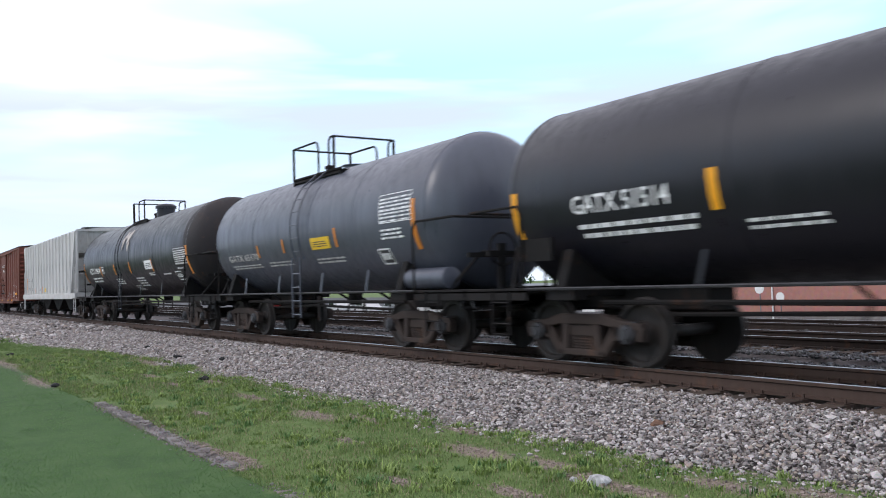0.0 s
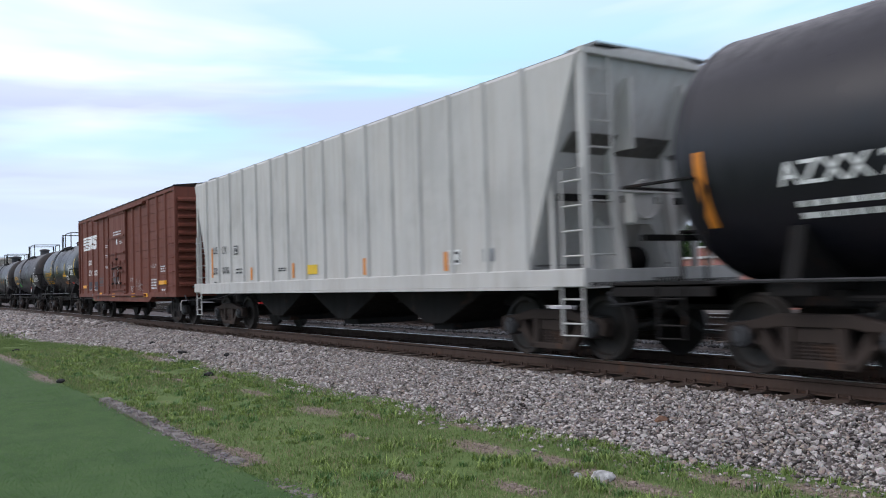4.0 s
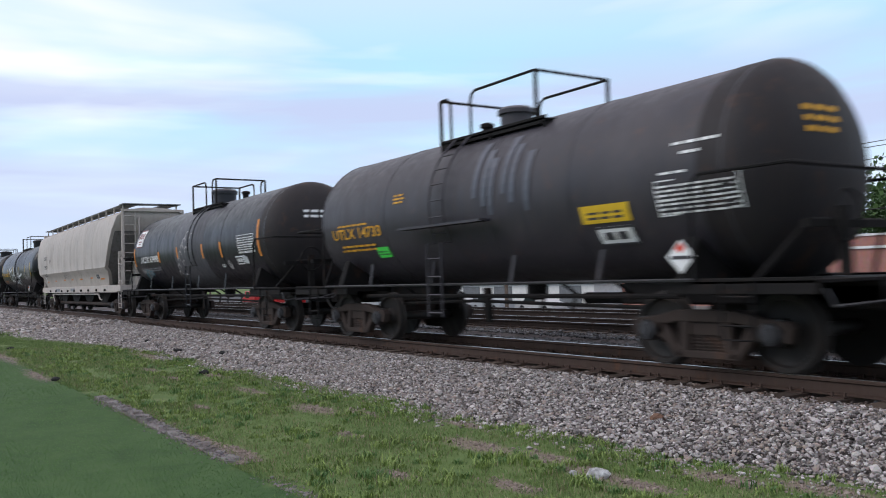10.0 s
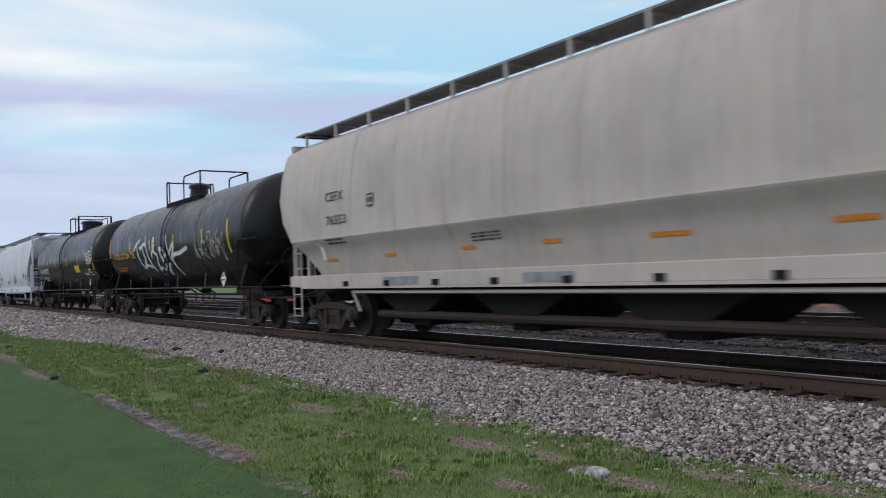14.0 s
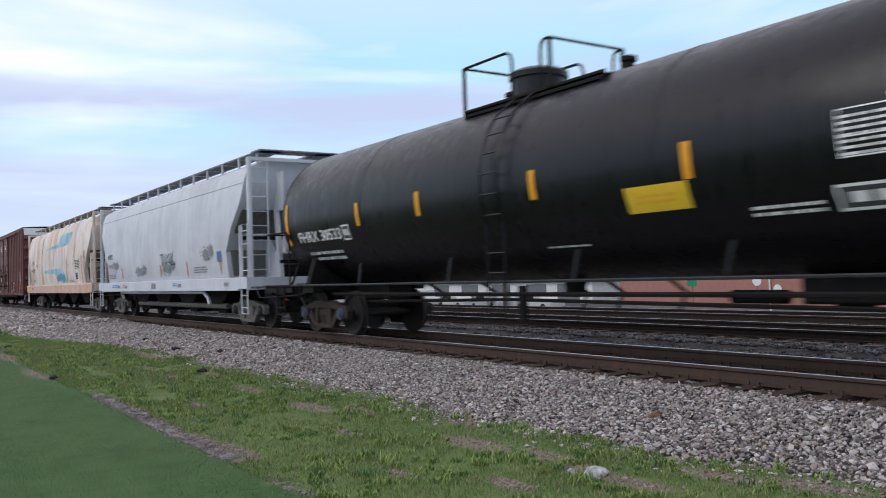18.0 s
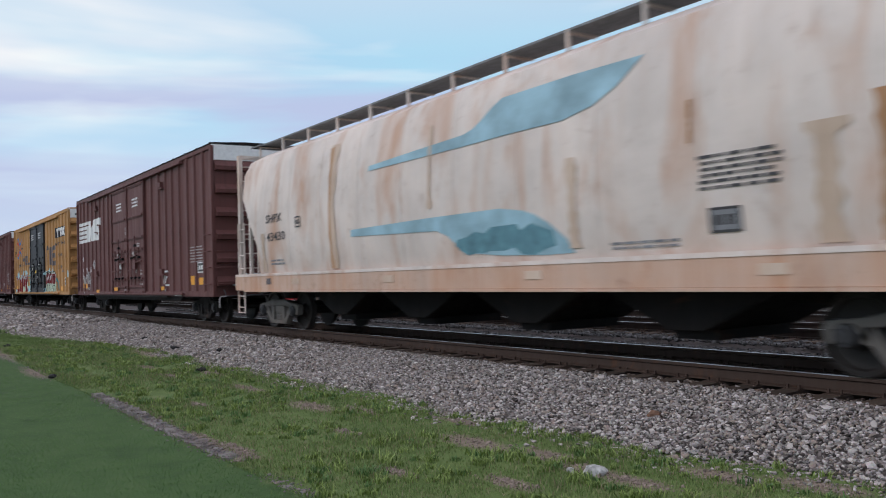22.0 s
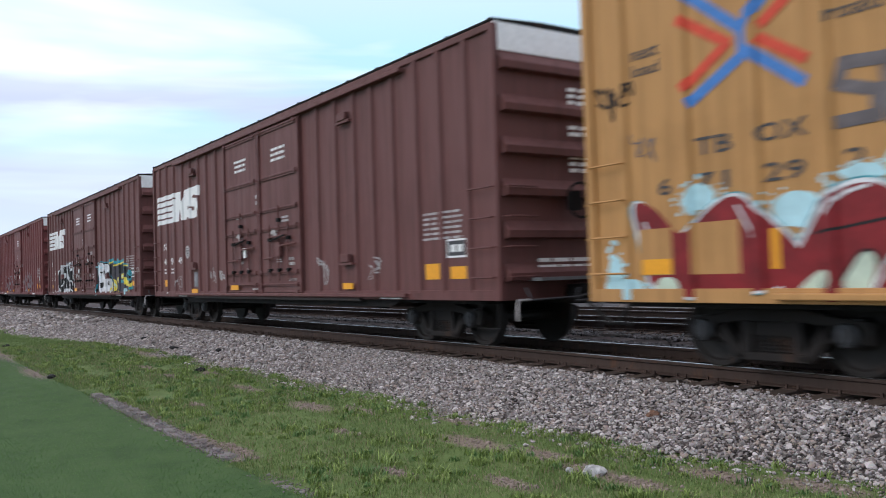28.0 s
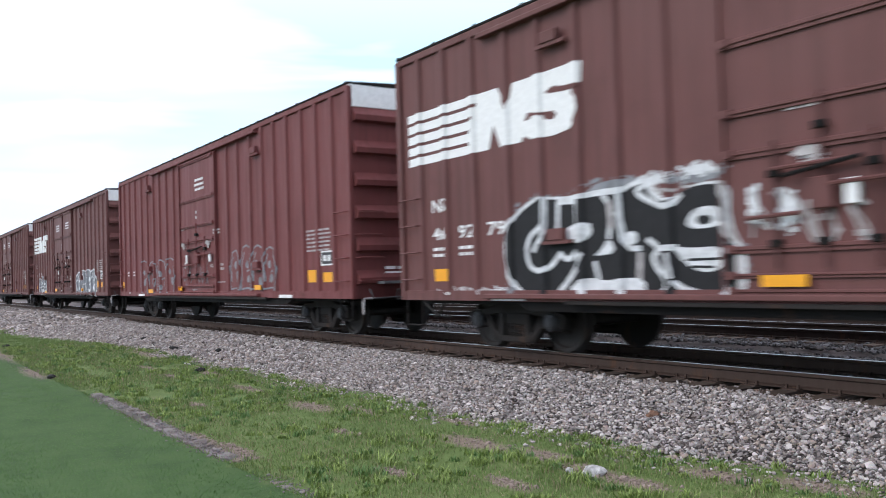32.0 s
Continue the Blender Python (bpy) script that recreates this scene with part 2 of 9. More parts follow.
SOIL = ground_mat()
BALLAST = stone_mat("grey_ballast_stone", (0.178, 0.160, 0.153), (0.42, 0.392, 0.378), (0.06, 0.050, 0.046))
BALLAST_RUST = stone_mat("rust_stained_ballast_stone", (0.085, 0.064, 0.055), (0.22, 0.178, 0.158), (0.03, 0.022, 0.018))
# darker ballast under and behind the train: its shade is put into the colour
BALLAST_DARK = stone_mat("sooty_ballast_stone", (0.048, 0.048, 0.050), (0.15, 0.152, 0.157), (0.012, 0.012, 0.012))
BED = plain("ballast_dust", (0.125, 0.110, 0.106), 0.95, 0, 0.3, 25)
STONE_PIECE = piece_mat("loose_ballast_stone", (0.16, 0.140, 0.135), (0.54, 0.50, 0.48))
TIE = piece_mat("creosoted_timber", (0.045, 0.032, 0.025), (0.10, 0.073, 0.056), 0.9, 18)
RAIL = paint("rusty_rail_steel", (0.064, 0.041, 0.032), (0.042, 0.027, 0.021), 0.5, 0.75, 0.2, 0.3)
RAIL_DARK = paint("sooty_rail_steel", (0.028, 0.020, 0.017), (0.03, 0.02, 0.016), 0.4, 0.75, 0.2, 0.2)
CONCRETE = paint("stained_old_concrete", (0.235, 0.218, 0.212), (0.08, 0.067, 0.060), 0.75, 0.9, 0.5, 0.0, fleck=0.5)
DUST = plain("bare_dusty_soil", (0.235, 0.19, 0.165), 0.95, 0, 0.5, 14)
TUFT = leaf_mat("fresh_grass_tufts", (0.105, 0.165, 0.036), (0.265, 0.355, 0.10))
GRASS = leaf_mat("meadow_grass", (0.082, 0.136, 0.038), (0.215, 0.295, 0.098))
LAWN = leaf_mat("mown_lawn", (0.072, 0.150, 0.044), (0.115, 0.215, 0.066))
DRY = leaf_mat("dry_grass", (0.20, 0.165, 0.10), (0.36, 0.30, 0.20))

# ---------------------------------------------------------------- mesh kit
class Form:
    """Gathers vertices and faces of one part."""

    def __init__(self):
        self.v, self.f = [], []

    def add(self, verts, faces):
        k = len(self.v)
        self.v += [tuple(p) for p in verts]
        self.f += [tuple(i + k for i in f) for f in faces]
        return self

    def box(self, x0, x1, y0, y1, z0, z1, c=0.0):
        """A block; c chamfers its long edges seen along x."""
        if c <= 0:
            p = [(x, y, z) for x in (x0, x1) for y in (y0, y1) for z in (z0, z1)]
            return self.add(p, [(0, 1, 3, 2), (4, 6, 7, 5), (0, 4, 5, 1), (2, 3, 7, 6), (0, 2, 6, 4), (1, 5, 7, 3)])
        o = [(y0 + c, z0), (y1 - c, z0), (y1, z0 + c), (y1, z1 - c), (y1 - c, z1), (y0 + c, z1), (y0, z1 - c), (y0, z0 + c)]
        return self.along_x(o, x0, x1)

    def along_x(self, outline, x0, x1):
        n = len(outline)
        p = [(x0, y, z) for y, z in outline] + [(x1, y, z) for y, z in outline]
        f = [tuple(reversed(range(n))), tuple(range(n, 2 * n))] + [(i, (i + 1) % n, n + (i + 1) % n, n + i) for i in range(n)]
        return self.add(p, f)

    def along_y(self, outline, y0, y1):
        """outline: (x, z) pairs."""
        n = len(outline)
        p = [(x, y0, z) for x, z in outline] + [(x, y1, z) for x, z in outline]
        f = [tuple(range(n)), tuple(reversed(range(n, 2 * n)))] + [(i, n + i, n + (i + 1) % n, (i + 1) % n) for i in range(n)]
        return self.add(p, f)

    def along_z(self, outline, z0, z1):
        n = len(outline)
        p = [(x, y, z0) for x, y in outline] + [(x, y, z1) for x, y in outline]
        f = [tuple(reversed(range(n))), tuple(range(n, 2 * n))] + [(i, (i + 1) % n, n + (i + 1) % n, n + i) for i in range(n)]
        return self.add(p, f)

    def tube(self, path, r, seg=6, closed=False):
        path = [Vector(p) for p in path]
        n = len(path)
        rings, faces = [], []
        up = None
        for i, p in enumerate(path):
            a = path[i - 1] if i or closed else p
            b = path[(i + 1) % n] if i < n - 1 or closed else p
            d = (b - a).normalized()
            if up is None:
                up = d.orthogonal().normalized()
            up = (up - d * up.dot(d))
            up = up.normalized() if up.length > 1e-6 else d.orthogonal().normalized()
            s = d.cross(up)
            rings += [p + r * (math.cos(t) * up + math.sin(t) * s) for t in [2 * math.pi * k / seg for k in range(seg)]]
        m = n if closed else n - 1
        for i in range(m):
            j = (i + 1) % n
            faces += [(i * seg + k, i * seg + (k + 1) % seg, j * seg + (k + 1) % seg, j * seg + k) for k in range(seg)]
        if not closed:
            faces += [tuple(reversed(range(seg))), tuple(range((n - 1) * seg, n * seg))]
        return self.add(rings, faces)

    def lathe(self, profile, axis="x", c=(0, 0, 0), seg=24):
        """profile: (along, radius) pairs turned round an axis through c."""
        p, f = [], []
        for a, r in profile:
            for k in range(seg):
                t = 2 * math.pi * k / seg
                u, w_ = r * math.cos(t), r * math.sin(t)
                q = {"x": (a, u, w_), "y": (w_, a, u), "z": (u, w_, a)}[axis]
                p.append((c[0] + q[0], c[1] + q[1], c[2] + q[2]))
        for i in range(len(profile) - 1):
            f += [(i * seg + k, i * seg + (k + 1) % seg, (i + 1) * seg + (k + 1) % seg, (i + 1) * seg + k) for k in range(seg)]
        f += [tuple(reversed(range(seg))), tuple(range((len(profile) - 1) * seg, len(profile) * seg))]
        return self.add(p, f)

    def mesh(self, name, mat, smooth=38):
        me = bpy.data.meshes.new(name)
        me.from_pydata(self.v, [], self.f)
        me.validate()
        bm = bmesh.new()
        bm.from_mesh(me)
        bmesh.ops.recalc_face_normals(bm, faces=bm.faces)
        bm.to_mesh(me)
        bm.free()
        me.materials.append(mat)
        if smooth:
            me.shade_smooth()
            me.set_sharp_from_angle(angle=radians(smooth))
        return me


KEEP = {}


def part(name, form, mat, parent, label="", key=None, at=None, bevel=0.0, smooth=38):
    """One mesh object under a thing or a part. key: alike parts share one mesh."""
    if key and key in KEEP:
        me = KEEP[key]
    else:
        form = form() if callable(form) else form
        me = form if isinstance(form, bpy.types.Mesh) else form.mesh(name, mat, smooth)
        if key:
            KEEP[key] = me
    ob = new(name, me)
    ob.parent = parent
    if at is not None:
        ob.matrix_basis = at if isinstance(at, Matrix) else Matrix.Translation(at)
    if label:
        tagged(ob, label)
    if bevel:
        b = ob.modifiers.new("edge", "BEVEL")
        b.width, b.segments, b.limit_method = bevel, 2, "ANGLE"
    return ob


def thing(name, label, category, at=(0, 0, 0), group="", kind=""):
    ob = new(name)
    ob.empty_display_size = 0.3
    ob.matrix_basis = at if isinstance(at, Matrix) else Matrix.Translation(at)
    return tagged(ob, label, category, group, kind)


def lettering(text, height, mat, width=None, bold=0.013):
    """A flat text mesh in the xz plane, base left at the origin, facing -y."""
    cu = bpy.data.curves.new("lettering", "FONT")
    cu.body, cu.size, cu.offset, cu.resolution_u = text, 1.0, bold, 2
    tmp = new("lettering", cu)
    me = bpy.data.meshes.new_from_object(tmp.evaluated_get(bpy.context.evaluated_depsgraph_get()))
    bpy.data.objects.remove(tmp)
    bpy.data.curves.remove(cu)
    co = np.zeros(len(me.vertices) * 3)
    me.vertices.foreach_get("co", co)
    co = co.reshape(-1, 3)
    lo, hi = co.min(0), co.max(0)
    sy = height / max(1e-6, hi[1] - lo[1])
    sx = sy if width is None else width / (hi[0] - lo[0])
    out = np.stack([(co[:, 0] - lo[0]) * sx, np.zeros(len(co)), (co[:, 1] - lo[1]) * sy], 1)
    me.vertices.foreach_set("co", out.ravel())
    me.materials.clear()
    me.materials.append(mat)
    me.update()
    return me


def flat(polys, mat, name="marking"):
    """Flat outlines (x, z) in the xz plane, facing -y."""
    me = bpy.data.meshes.new(name)
    v, f = [], []
    for i, o in enumerate(polys):
        f.append(tuple(range(len(v), len(v) + len(o))))
        v += [(x, -0.00016 * (i % 9), z) for x, z in o]
    me.from_pydata(v, [], f)
    me.materials.append(mat)
    return me


def rect(x, z, w_, h):
    return [(x, z), (x + w_, z), (x + w_, z + h), (x, z + h)]


def stroke(path, w_):
    """A round-ended painted stroke of width w_ as a row of quads."""
    out = []
    for (x0, z0), (x1, z1) in zip(path[:-1], path[1:]):
        d = math.hypot(x1 - x0, z1 - z0) or 1e-6
        nx, nz = -(z1 - z0) / d * w_ / 2, (x1 - x0) / d * w_ / 2
        ex, ez = (x1 - x0) / d * w_ * 0.3, (z1 - z0) / d * w_ * 0.3
        out.append([(x0 - ex + nx, z0 - ez + nz), (x0 - ex - nx, z0 - ez - nz), (x1 + ex - nx, z1 + ez - nz), (x1 + ex + nx, z1 + ez + nz)])
    return out


def lay_on(me, fn, cuts=0, edges=()):
    """Slices a flat marking into strips and lays its points on a surface: fn(x, z) -> point."""
    bm = bmesh.new()
    bm.from_mesh(me)
    bmesh.ops.triangulate(bm, faces=bm.faces[:])
    if cuts:
        z0, z1 = min(v.co.z for v in bm.verts), max(v.co.z for v in bm.verts)
        for i in range(1, cuts):
            bmesh.ops.bisect_plane(bm, geom=bm.verts[:] + bm.edges[:] + bm.faces[:], plane_co=(0, 0, z0 + (z1 - z0) * i / cuts), plane_no=(0, 0, 1))
    x0, x1 = min(v.co.x for v in bm.verts), max(v.co.x for v in bm.verts)
    for e in edges:
        if x0 < e < x1:
            bmesh.ops.bisect_plane(bm, geom=bm.verts[:] + bm.edges[:] + bm.faces[:], plane_co=(e, 0, 0), plane_no=(1, 0, 0))
    for v in bm.verts:
        v.co = Vector(fn(v.co.x, v.co.z)) + Vector((0, v.co.y, 0))
    bm.to_mesh(me)
    bm.free()
    return me

# ---------------------------------------------------------------- ground and tracks
TRACK = 9.25            # middle of the near track
TRACK2 = 14.9           # middle of the track behind
GAUGE = 0.7525          # rail head middle from track middle


def ground_height(x, y):
    """The lawn lies 0.43 below the rail tops; the land falls away behind the tracks."""
    z = -0.43
    if y > 21.0:
        z -= min(1.63, (y - 21.0) * 0.16)
    if y < 2.6:
        z += 0.03
    return z + 0.03 * noise.noise((x * 0.25, y * 0.4, 3.0)) * (1 if y < 6 else 0)


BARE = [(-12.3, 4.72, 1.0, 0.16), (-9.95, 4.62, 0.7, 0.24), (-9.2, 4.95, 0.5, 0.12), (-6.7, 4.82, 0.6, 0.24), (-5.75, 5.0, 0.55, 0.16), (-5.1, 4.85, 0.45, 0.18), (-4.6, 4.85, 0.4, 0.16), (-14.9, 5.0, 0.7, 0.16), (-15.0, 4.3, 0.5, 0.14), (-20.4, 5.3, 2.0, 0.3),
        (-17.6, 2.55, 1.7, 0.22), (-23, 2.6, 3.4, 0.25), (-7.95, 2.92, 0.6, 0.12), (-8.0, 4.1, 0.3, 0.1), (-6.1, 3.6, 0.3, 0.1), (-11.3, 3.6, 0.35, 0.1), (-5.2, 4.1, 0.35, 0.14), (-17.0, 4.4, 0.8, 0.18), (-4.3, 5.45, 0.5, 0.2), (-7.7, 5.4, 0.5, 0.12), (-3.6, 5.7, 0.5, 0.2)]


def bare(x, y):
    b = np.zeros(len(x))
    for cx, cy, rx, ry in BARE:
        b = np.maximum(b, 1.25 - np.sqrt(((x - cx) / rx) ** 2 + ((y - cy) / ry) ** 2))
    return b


def build_ground():
    xs = [-4000, -1200, -400, -200, -120] + [-80 + 2.0 * i for i in range(20)] + [-40 + 0.6 * i for i in range(24)] + [-25.6 + 0.12 * i for i in range(196)] + [-2 + 0.6 * i for i in range(13)] + [8, 14, 25, 50, 120, 400, 1200, 4000]
    ys = [-4000, -1000, -300, -100, -40, -20, -10, -5] + [-2 + 0.35 * i for i in range(13)] + [2.4 + 0.06 * i for i in range(62)] + [6.4, 6.8, 7.2, 7.6, 9, 12, 15, 18, 20.7, 21, 24, 27, 30, 32, 36, 44, 60, 90, 150, 400, 1200, 4000]
    v = [(x, y, ground_height(x, y) - (0.12 if 7.3 < y < 20.8 else 0)) for y in ys for x in xs]
    n = len(xs)
    f = [(j * n + i, j * n + i + 1, (j + 1) * n + i + 1, (j + 1) * n + i) for j in range(len(ys) - 1) for i in range(n - 1)]
    me = bpy.data.meshes.new("ground")
    me.from_pydata(v, [], f)
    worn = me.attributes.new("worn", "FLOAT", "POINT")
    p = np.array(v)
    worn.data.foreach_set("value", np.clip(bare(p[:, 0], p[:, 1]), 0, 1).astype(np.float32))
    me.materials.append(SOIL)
    me.shade_smooth()
    return tagged(new("ground", me), "grassy trackside ground with worn bare soil patches", "ground", kind="structure")


def toe(x):
    """Where the ballast slope meets the grass, at the near side."""
    wave = 0.10 * math.sin(x * 1.7) + 0.06 * math.sin(x * 4.1)
    if x > -4:
        return 6.0 + wave
    if x > -23:
        return 5.66 + wave + 0.3 * math.exp(-((x + 4) / 0.9) ** 2)
    return max(3.7, 5.66 - (-23 - x) * 0.155) + wave


def bed_height(x, y):
    """Top of the ballast across both tracks."""
    t = toe(x)
    if y < 7.6:
        k = max(0.0, (y - t) / (7.6 - t))
        return -0.45 + 0.27 * k ** 0.75
    if y > 20.2:
        return -0.22 - (y - 20.2) * 0.3
    if y < 8.5:
        return -0.195 if y < 8.0 else -0.215
    if y < 10.0:
        return -0.27
    mid = abs(y - 12.1)
    return -0.22 - (0.10 if mid < 0.9 else 0)


def build_bed():
    xs = [-600, -300, -150, -90] + [-70 + 0.8 * i for i in range(94)] + [8, 20, 60, 200]
    v, n = [], 0
    rows = []
    for x in xs:
        t = toe(x)
        ys = [t - 0.05, t + 0.25, t + 0.7, t + 1.2, 7.4, 7.6, 8.4, 8.55, 9.9, 10.75, 11.3, 12.9, 13.5, 14.9, 16.6, 18.8, 20.2, 20.9]
        rows.append([(x, y, bed_height(x, y) - 0.035) for y in ys])
    n = len(rows[0])
    v = [p for r in rows for p in r]
    f = [(i * n + j, (i + 1) * n + j, (i + 1) * n + j + 1, i * n + j + 1) for i in range(len(xs) - 1) for j in range(n - 1)]
    me = bpy.data.meshes.new("ballast_bed")
    me.from_pydata(v, [], f)
    me.materials.append(BED)
    me.shade_smooth()
    return tagged(new("ballast_bed", me), "grey crushed stone ballast bed under two tracks", "ballast", kind="structure")


RAIL_OUT = [(-0.07, -0.175), (0.07, -0.175), (0.07, -0.160), (0.012, -0.145), (0.009, -0.05), (0.036, -0.036), (0.037, -0.008), (0.028, 0.0), (-0.028, 0.0), (-0.037, -0.008), (-0.036, -0.036), (-0.009, -0.05), (-0.012, -0.145), (-0.07, -0.160)]


def build_track(y, name, ends, label, mat):
    tr = thing(name, label, "railway track", (0, y, 0), kind="structure")
    for s in (-1, 1):
        part("rail", Form().along_x([(a + s * GAUGE, b) for a, b in RAIL_OUT], -700, 120), mat, tr, "rust-brown steel rail with a worn bright head")
        part("running_band", Form().box(-700, 120, s * GAUGE - 0.024, s * GAUGE + 0.024, 0.0005, 0.003), TREAD, tr, "polished steel wheel path on the rail head")
    rnd = random.Random(5)
    tie = Form().box(-0.115, 0.115, -1.30, 1.30, -0.36, -0.18, 0.0)
    plate = Form().box(-0.10, 0.10, -0.18, 0.18, -0.182, -0.168)
    for sx in (-0.07, 0.07):
        for sy in (-0.11, 0.11):
            plate.box(sx - 0.012, sx + 0.012, sy - 0.012, sy + 0.012, -0.17, -0.125)
    x = ends[0]
    while x < ends[1]:
        t = part("tie", tie, TIE, tr, key="tie", at=pose(x, rnd.uniform(-0.06, 0.06), rnd.uniform(-0.012, 0.006), 0, 0, rnd.uniform(-1.2, 1.2)), smooth=0)
        if x > -40:
            for s in (-1, 1):
                part("tie_plate", plate, RAIL, t, key="tie_plate", at=(0, s * GAUGE, 0), smooth=0)
        x += rnd.uniform(0.50, 0.56)
    return tr


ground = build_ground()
bed = build_bed()
build_track(TRACK, "railway_track", (-46, 3), "near track with rusty rails on dark timber ties", RAIL)
build_track(TRACK2, "railway_track", (-46, 3), "second track with dark rails on timber ties", RAIL_DARK)
build_track(18.8, "railway_track", (-60, -8), "third track with dark rails behind the others", RAIL_DARK)


def mass(name, base, tris, place, scale, spin, mat, label, category, parent=None, squash=0.75):
    """Thousands of small bodies in one mesh: each a turned and scaled copy of one of a few base shapes."""
    n, k = len(place), base.shape[1]
    pick = np.random.randint(0, len(base), n)
    p = base[pick] * scale[:, None, None]
    c, s = np.cos(spin), np.sin(spin)
    x = p[:, :, 0] * c[:, None] - p[:, :, 1] * s[:, None]
    y = p[:, :, 0] * s[:, None] + p[:, :, 1] * c[:, None]
    v = np.stack([x, y, p[:, :, 2] * squash], 2) + place[:, None, :]
    f = (tris[None] + (np.arange(n) * k)[:, None, None]).reshape(-1, tris.shape[1])
    return solid(name, v.reshape(-1, 3), f, mat, label, category, parent)


def solid(name, v, f, mat, label, category, parent=None, kind="stuff"):
    me = bpy.data.meshes.new(name)
    me.vertices.add(len(v))
    me.vertices.foreach_set("co", np.ascontiguousarray(v, dtype=np.float32).ravel())
    m = f.shape[1]
    me.loops.add(f.size)
    me.loops.foreach_set("vertex_index", np.ascontiguousarray(f, dtype=np.int32).ravel())
    me.polygons.add(len(f))
    me.polygons.foreach_set("loop_start", np.arange(0, f.size, m, dtype=np.int32))
    me.update(calc_edges=True)
    me.materials.append(mat)
    me.shade_flat()
    ob = new(name, me)
    ob.parent = parent
    return tagged(ob, label, category, kind=kind)


def rock_shapes(n=28, rough=0.38):
    """Angular crushed-stone shapes from jittered icosahedra."""
    bm = bmesh.new()
    bmesh.ops.create_icosphere(bm, subdivisions=1, radius=0.5)
    bm.verts.ensure_lookup_table()
    v = np.array([q.co[:] for q in bm.verts])
    f = np.array([[q.index for q in t.verts] for t in bm.faces])
    bm.free()
    out = []
    for _ in range(n):
        q, r = np.linalg.qr(np.random.normal(size=(3, 3)))
        out.append((v * np.random.uniform(1 - rough, 1 + rough, (len(v), 1)) * np.random.uniform(0.55, 1.35, (1, 3))) @ q)
    return np.array(out), f


ROCKS, ROCK_FACES = rock_shapes()


def stones(name, x0, x1, y0, y1, size, cover, mat, label, heap=0.6, skip=None):
    """Stones strewn over the bed between two lines; y0 may follow the toe."""
    n = int((x1 - x0) * (y1 - y0) / size ** 2 * cover)
    x = np.random.uniform(x0, x1, n)
    y = np.random.uniform(y0, y1, n)
    keep = np.array([b > toe(a) - 0.16 * abs(np.random.normal()) for a, b in zip(x, y)])
    if skip is not None:
        keep &= ~skip(x, y)
    x, y = x[keep], y[keep]
    z = np.array([bed_height(a, b) for a, b in zip(x, y)]) + np.random.uniform(-0.25, heap, len(x)) * size * 0.5
    sc = size * np.random.lognormal(0, 0.28, len(x))
    return mass(name, ROCKS, ROCK_FACES, np.stack([x, y, z], 1), sc, np.random.uniform(0, 6.28, len(x)), mat, label, "ballast")


def off_rail(x, y):
    d = np.abs(np.abs(y - TRACK) - GAUGE)
    e = np.abs(np.abs(y - TRACK2) - GAUGE)
    return (d < 0.10) | (e < 0.10) | (np.abs(np.abs(y - 18.8) - GAUGE) < 0.1)


stones("ballast_stones", -15, -2.2, 5.2, 8.12, 0.033, 1.3, BALLAST, "sharp grey crushed ballast stones on the shoulder", skip=off_rail)
stones("ballast_stones", -34, -15, 4.0, 8.14, 0.048, 1.2, BALLAST, "sharp grey crushed ballast stones on the shoulder", skip=off_rail)
stones("ballast_stones", -75, -34, 3.6, 8.36, 0.12, 1.2, BALLAST, "grey ballast stones further along the shoulder", skip=off_rail)
stones("rusty_ballast", -24, -2.6, 8.0, 8.46, 0.036, 0.9, BALLAST_RUST, "rust-stained ballast along the near rail", 0.3, off_rail)
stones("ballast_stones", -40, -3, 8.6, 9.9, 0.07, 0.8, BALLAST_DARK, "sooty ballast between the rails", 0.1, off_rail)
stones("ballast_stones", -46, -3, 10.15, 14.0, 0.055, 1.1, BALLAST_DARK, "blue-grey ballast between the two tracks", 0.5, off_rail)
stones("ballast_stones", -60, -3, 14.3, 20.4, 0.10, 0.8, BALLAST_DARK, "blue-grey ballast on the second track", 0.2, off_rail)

# single stones that lie on top of the near shoulder
rs = random.Random(11)
single = []
for i in range(6):
    me = bpy.data.meshes.new("stone")
    me.from_pydata([tuple(p * Vector((1, 1, 0.75))) for p in [Vector(q) for q in ROCKS[i]]], [], [tuple(int(k) for k in t) for t in ROCK_FACES])
    me.materials.append(STONE_PIECE)
    me.shade_flat()
    single.append(me)
for i in range(290):
    x = rs.uniform(-9.5, -2.6)
    y = rs.uniform(toe(x) + 0.05, 8.2)
    sc = rs.uniform(0.035, 0.065)
    st = new("stone", single[i % 6])
    st.parent = bed
    st.matrix_basis = Matrix.LocRotScale((x, y, bed_height(x, y) + 0.45 * sc), Euler((rs.uniform(-0.5, 0.5), rs.uniform(-0.5, 0.5), rs.uniform(0, 6.28))), (sc, sc, sc))


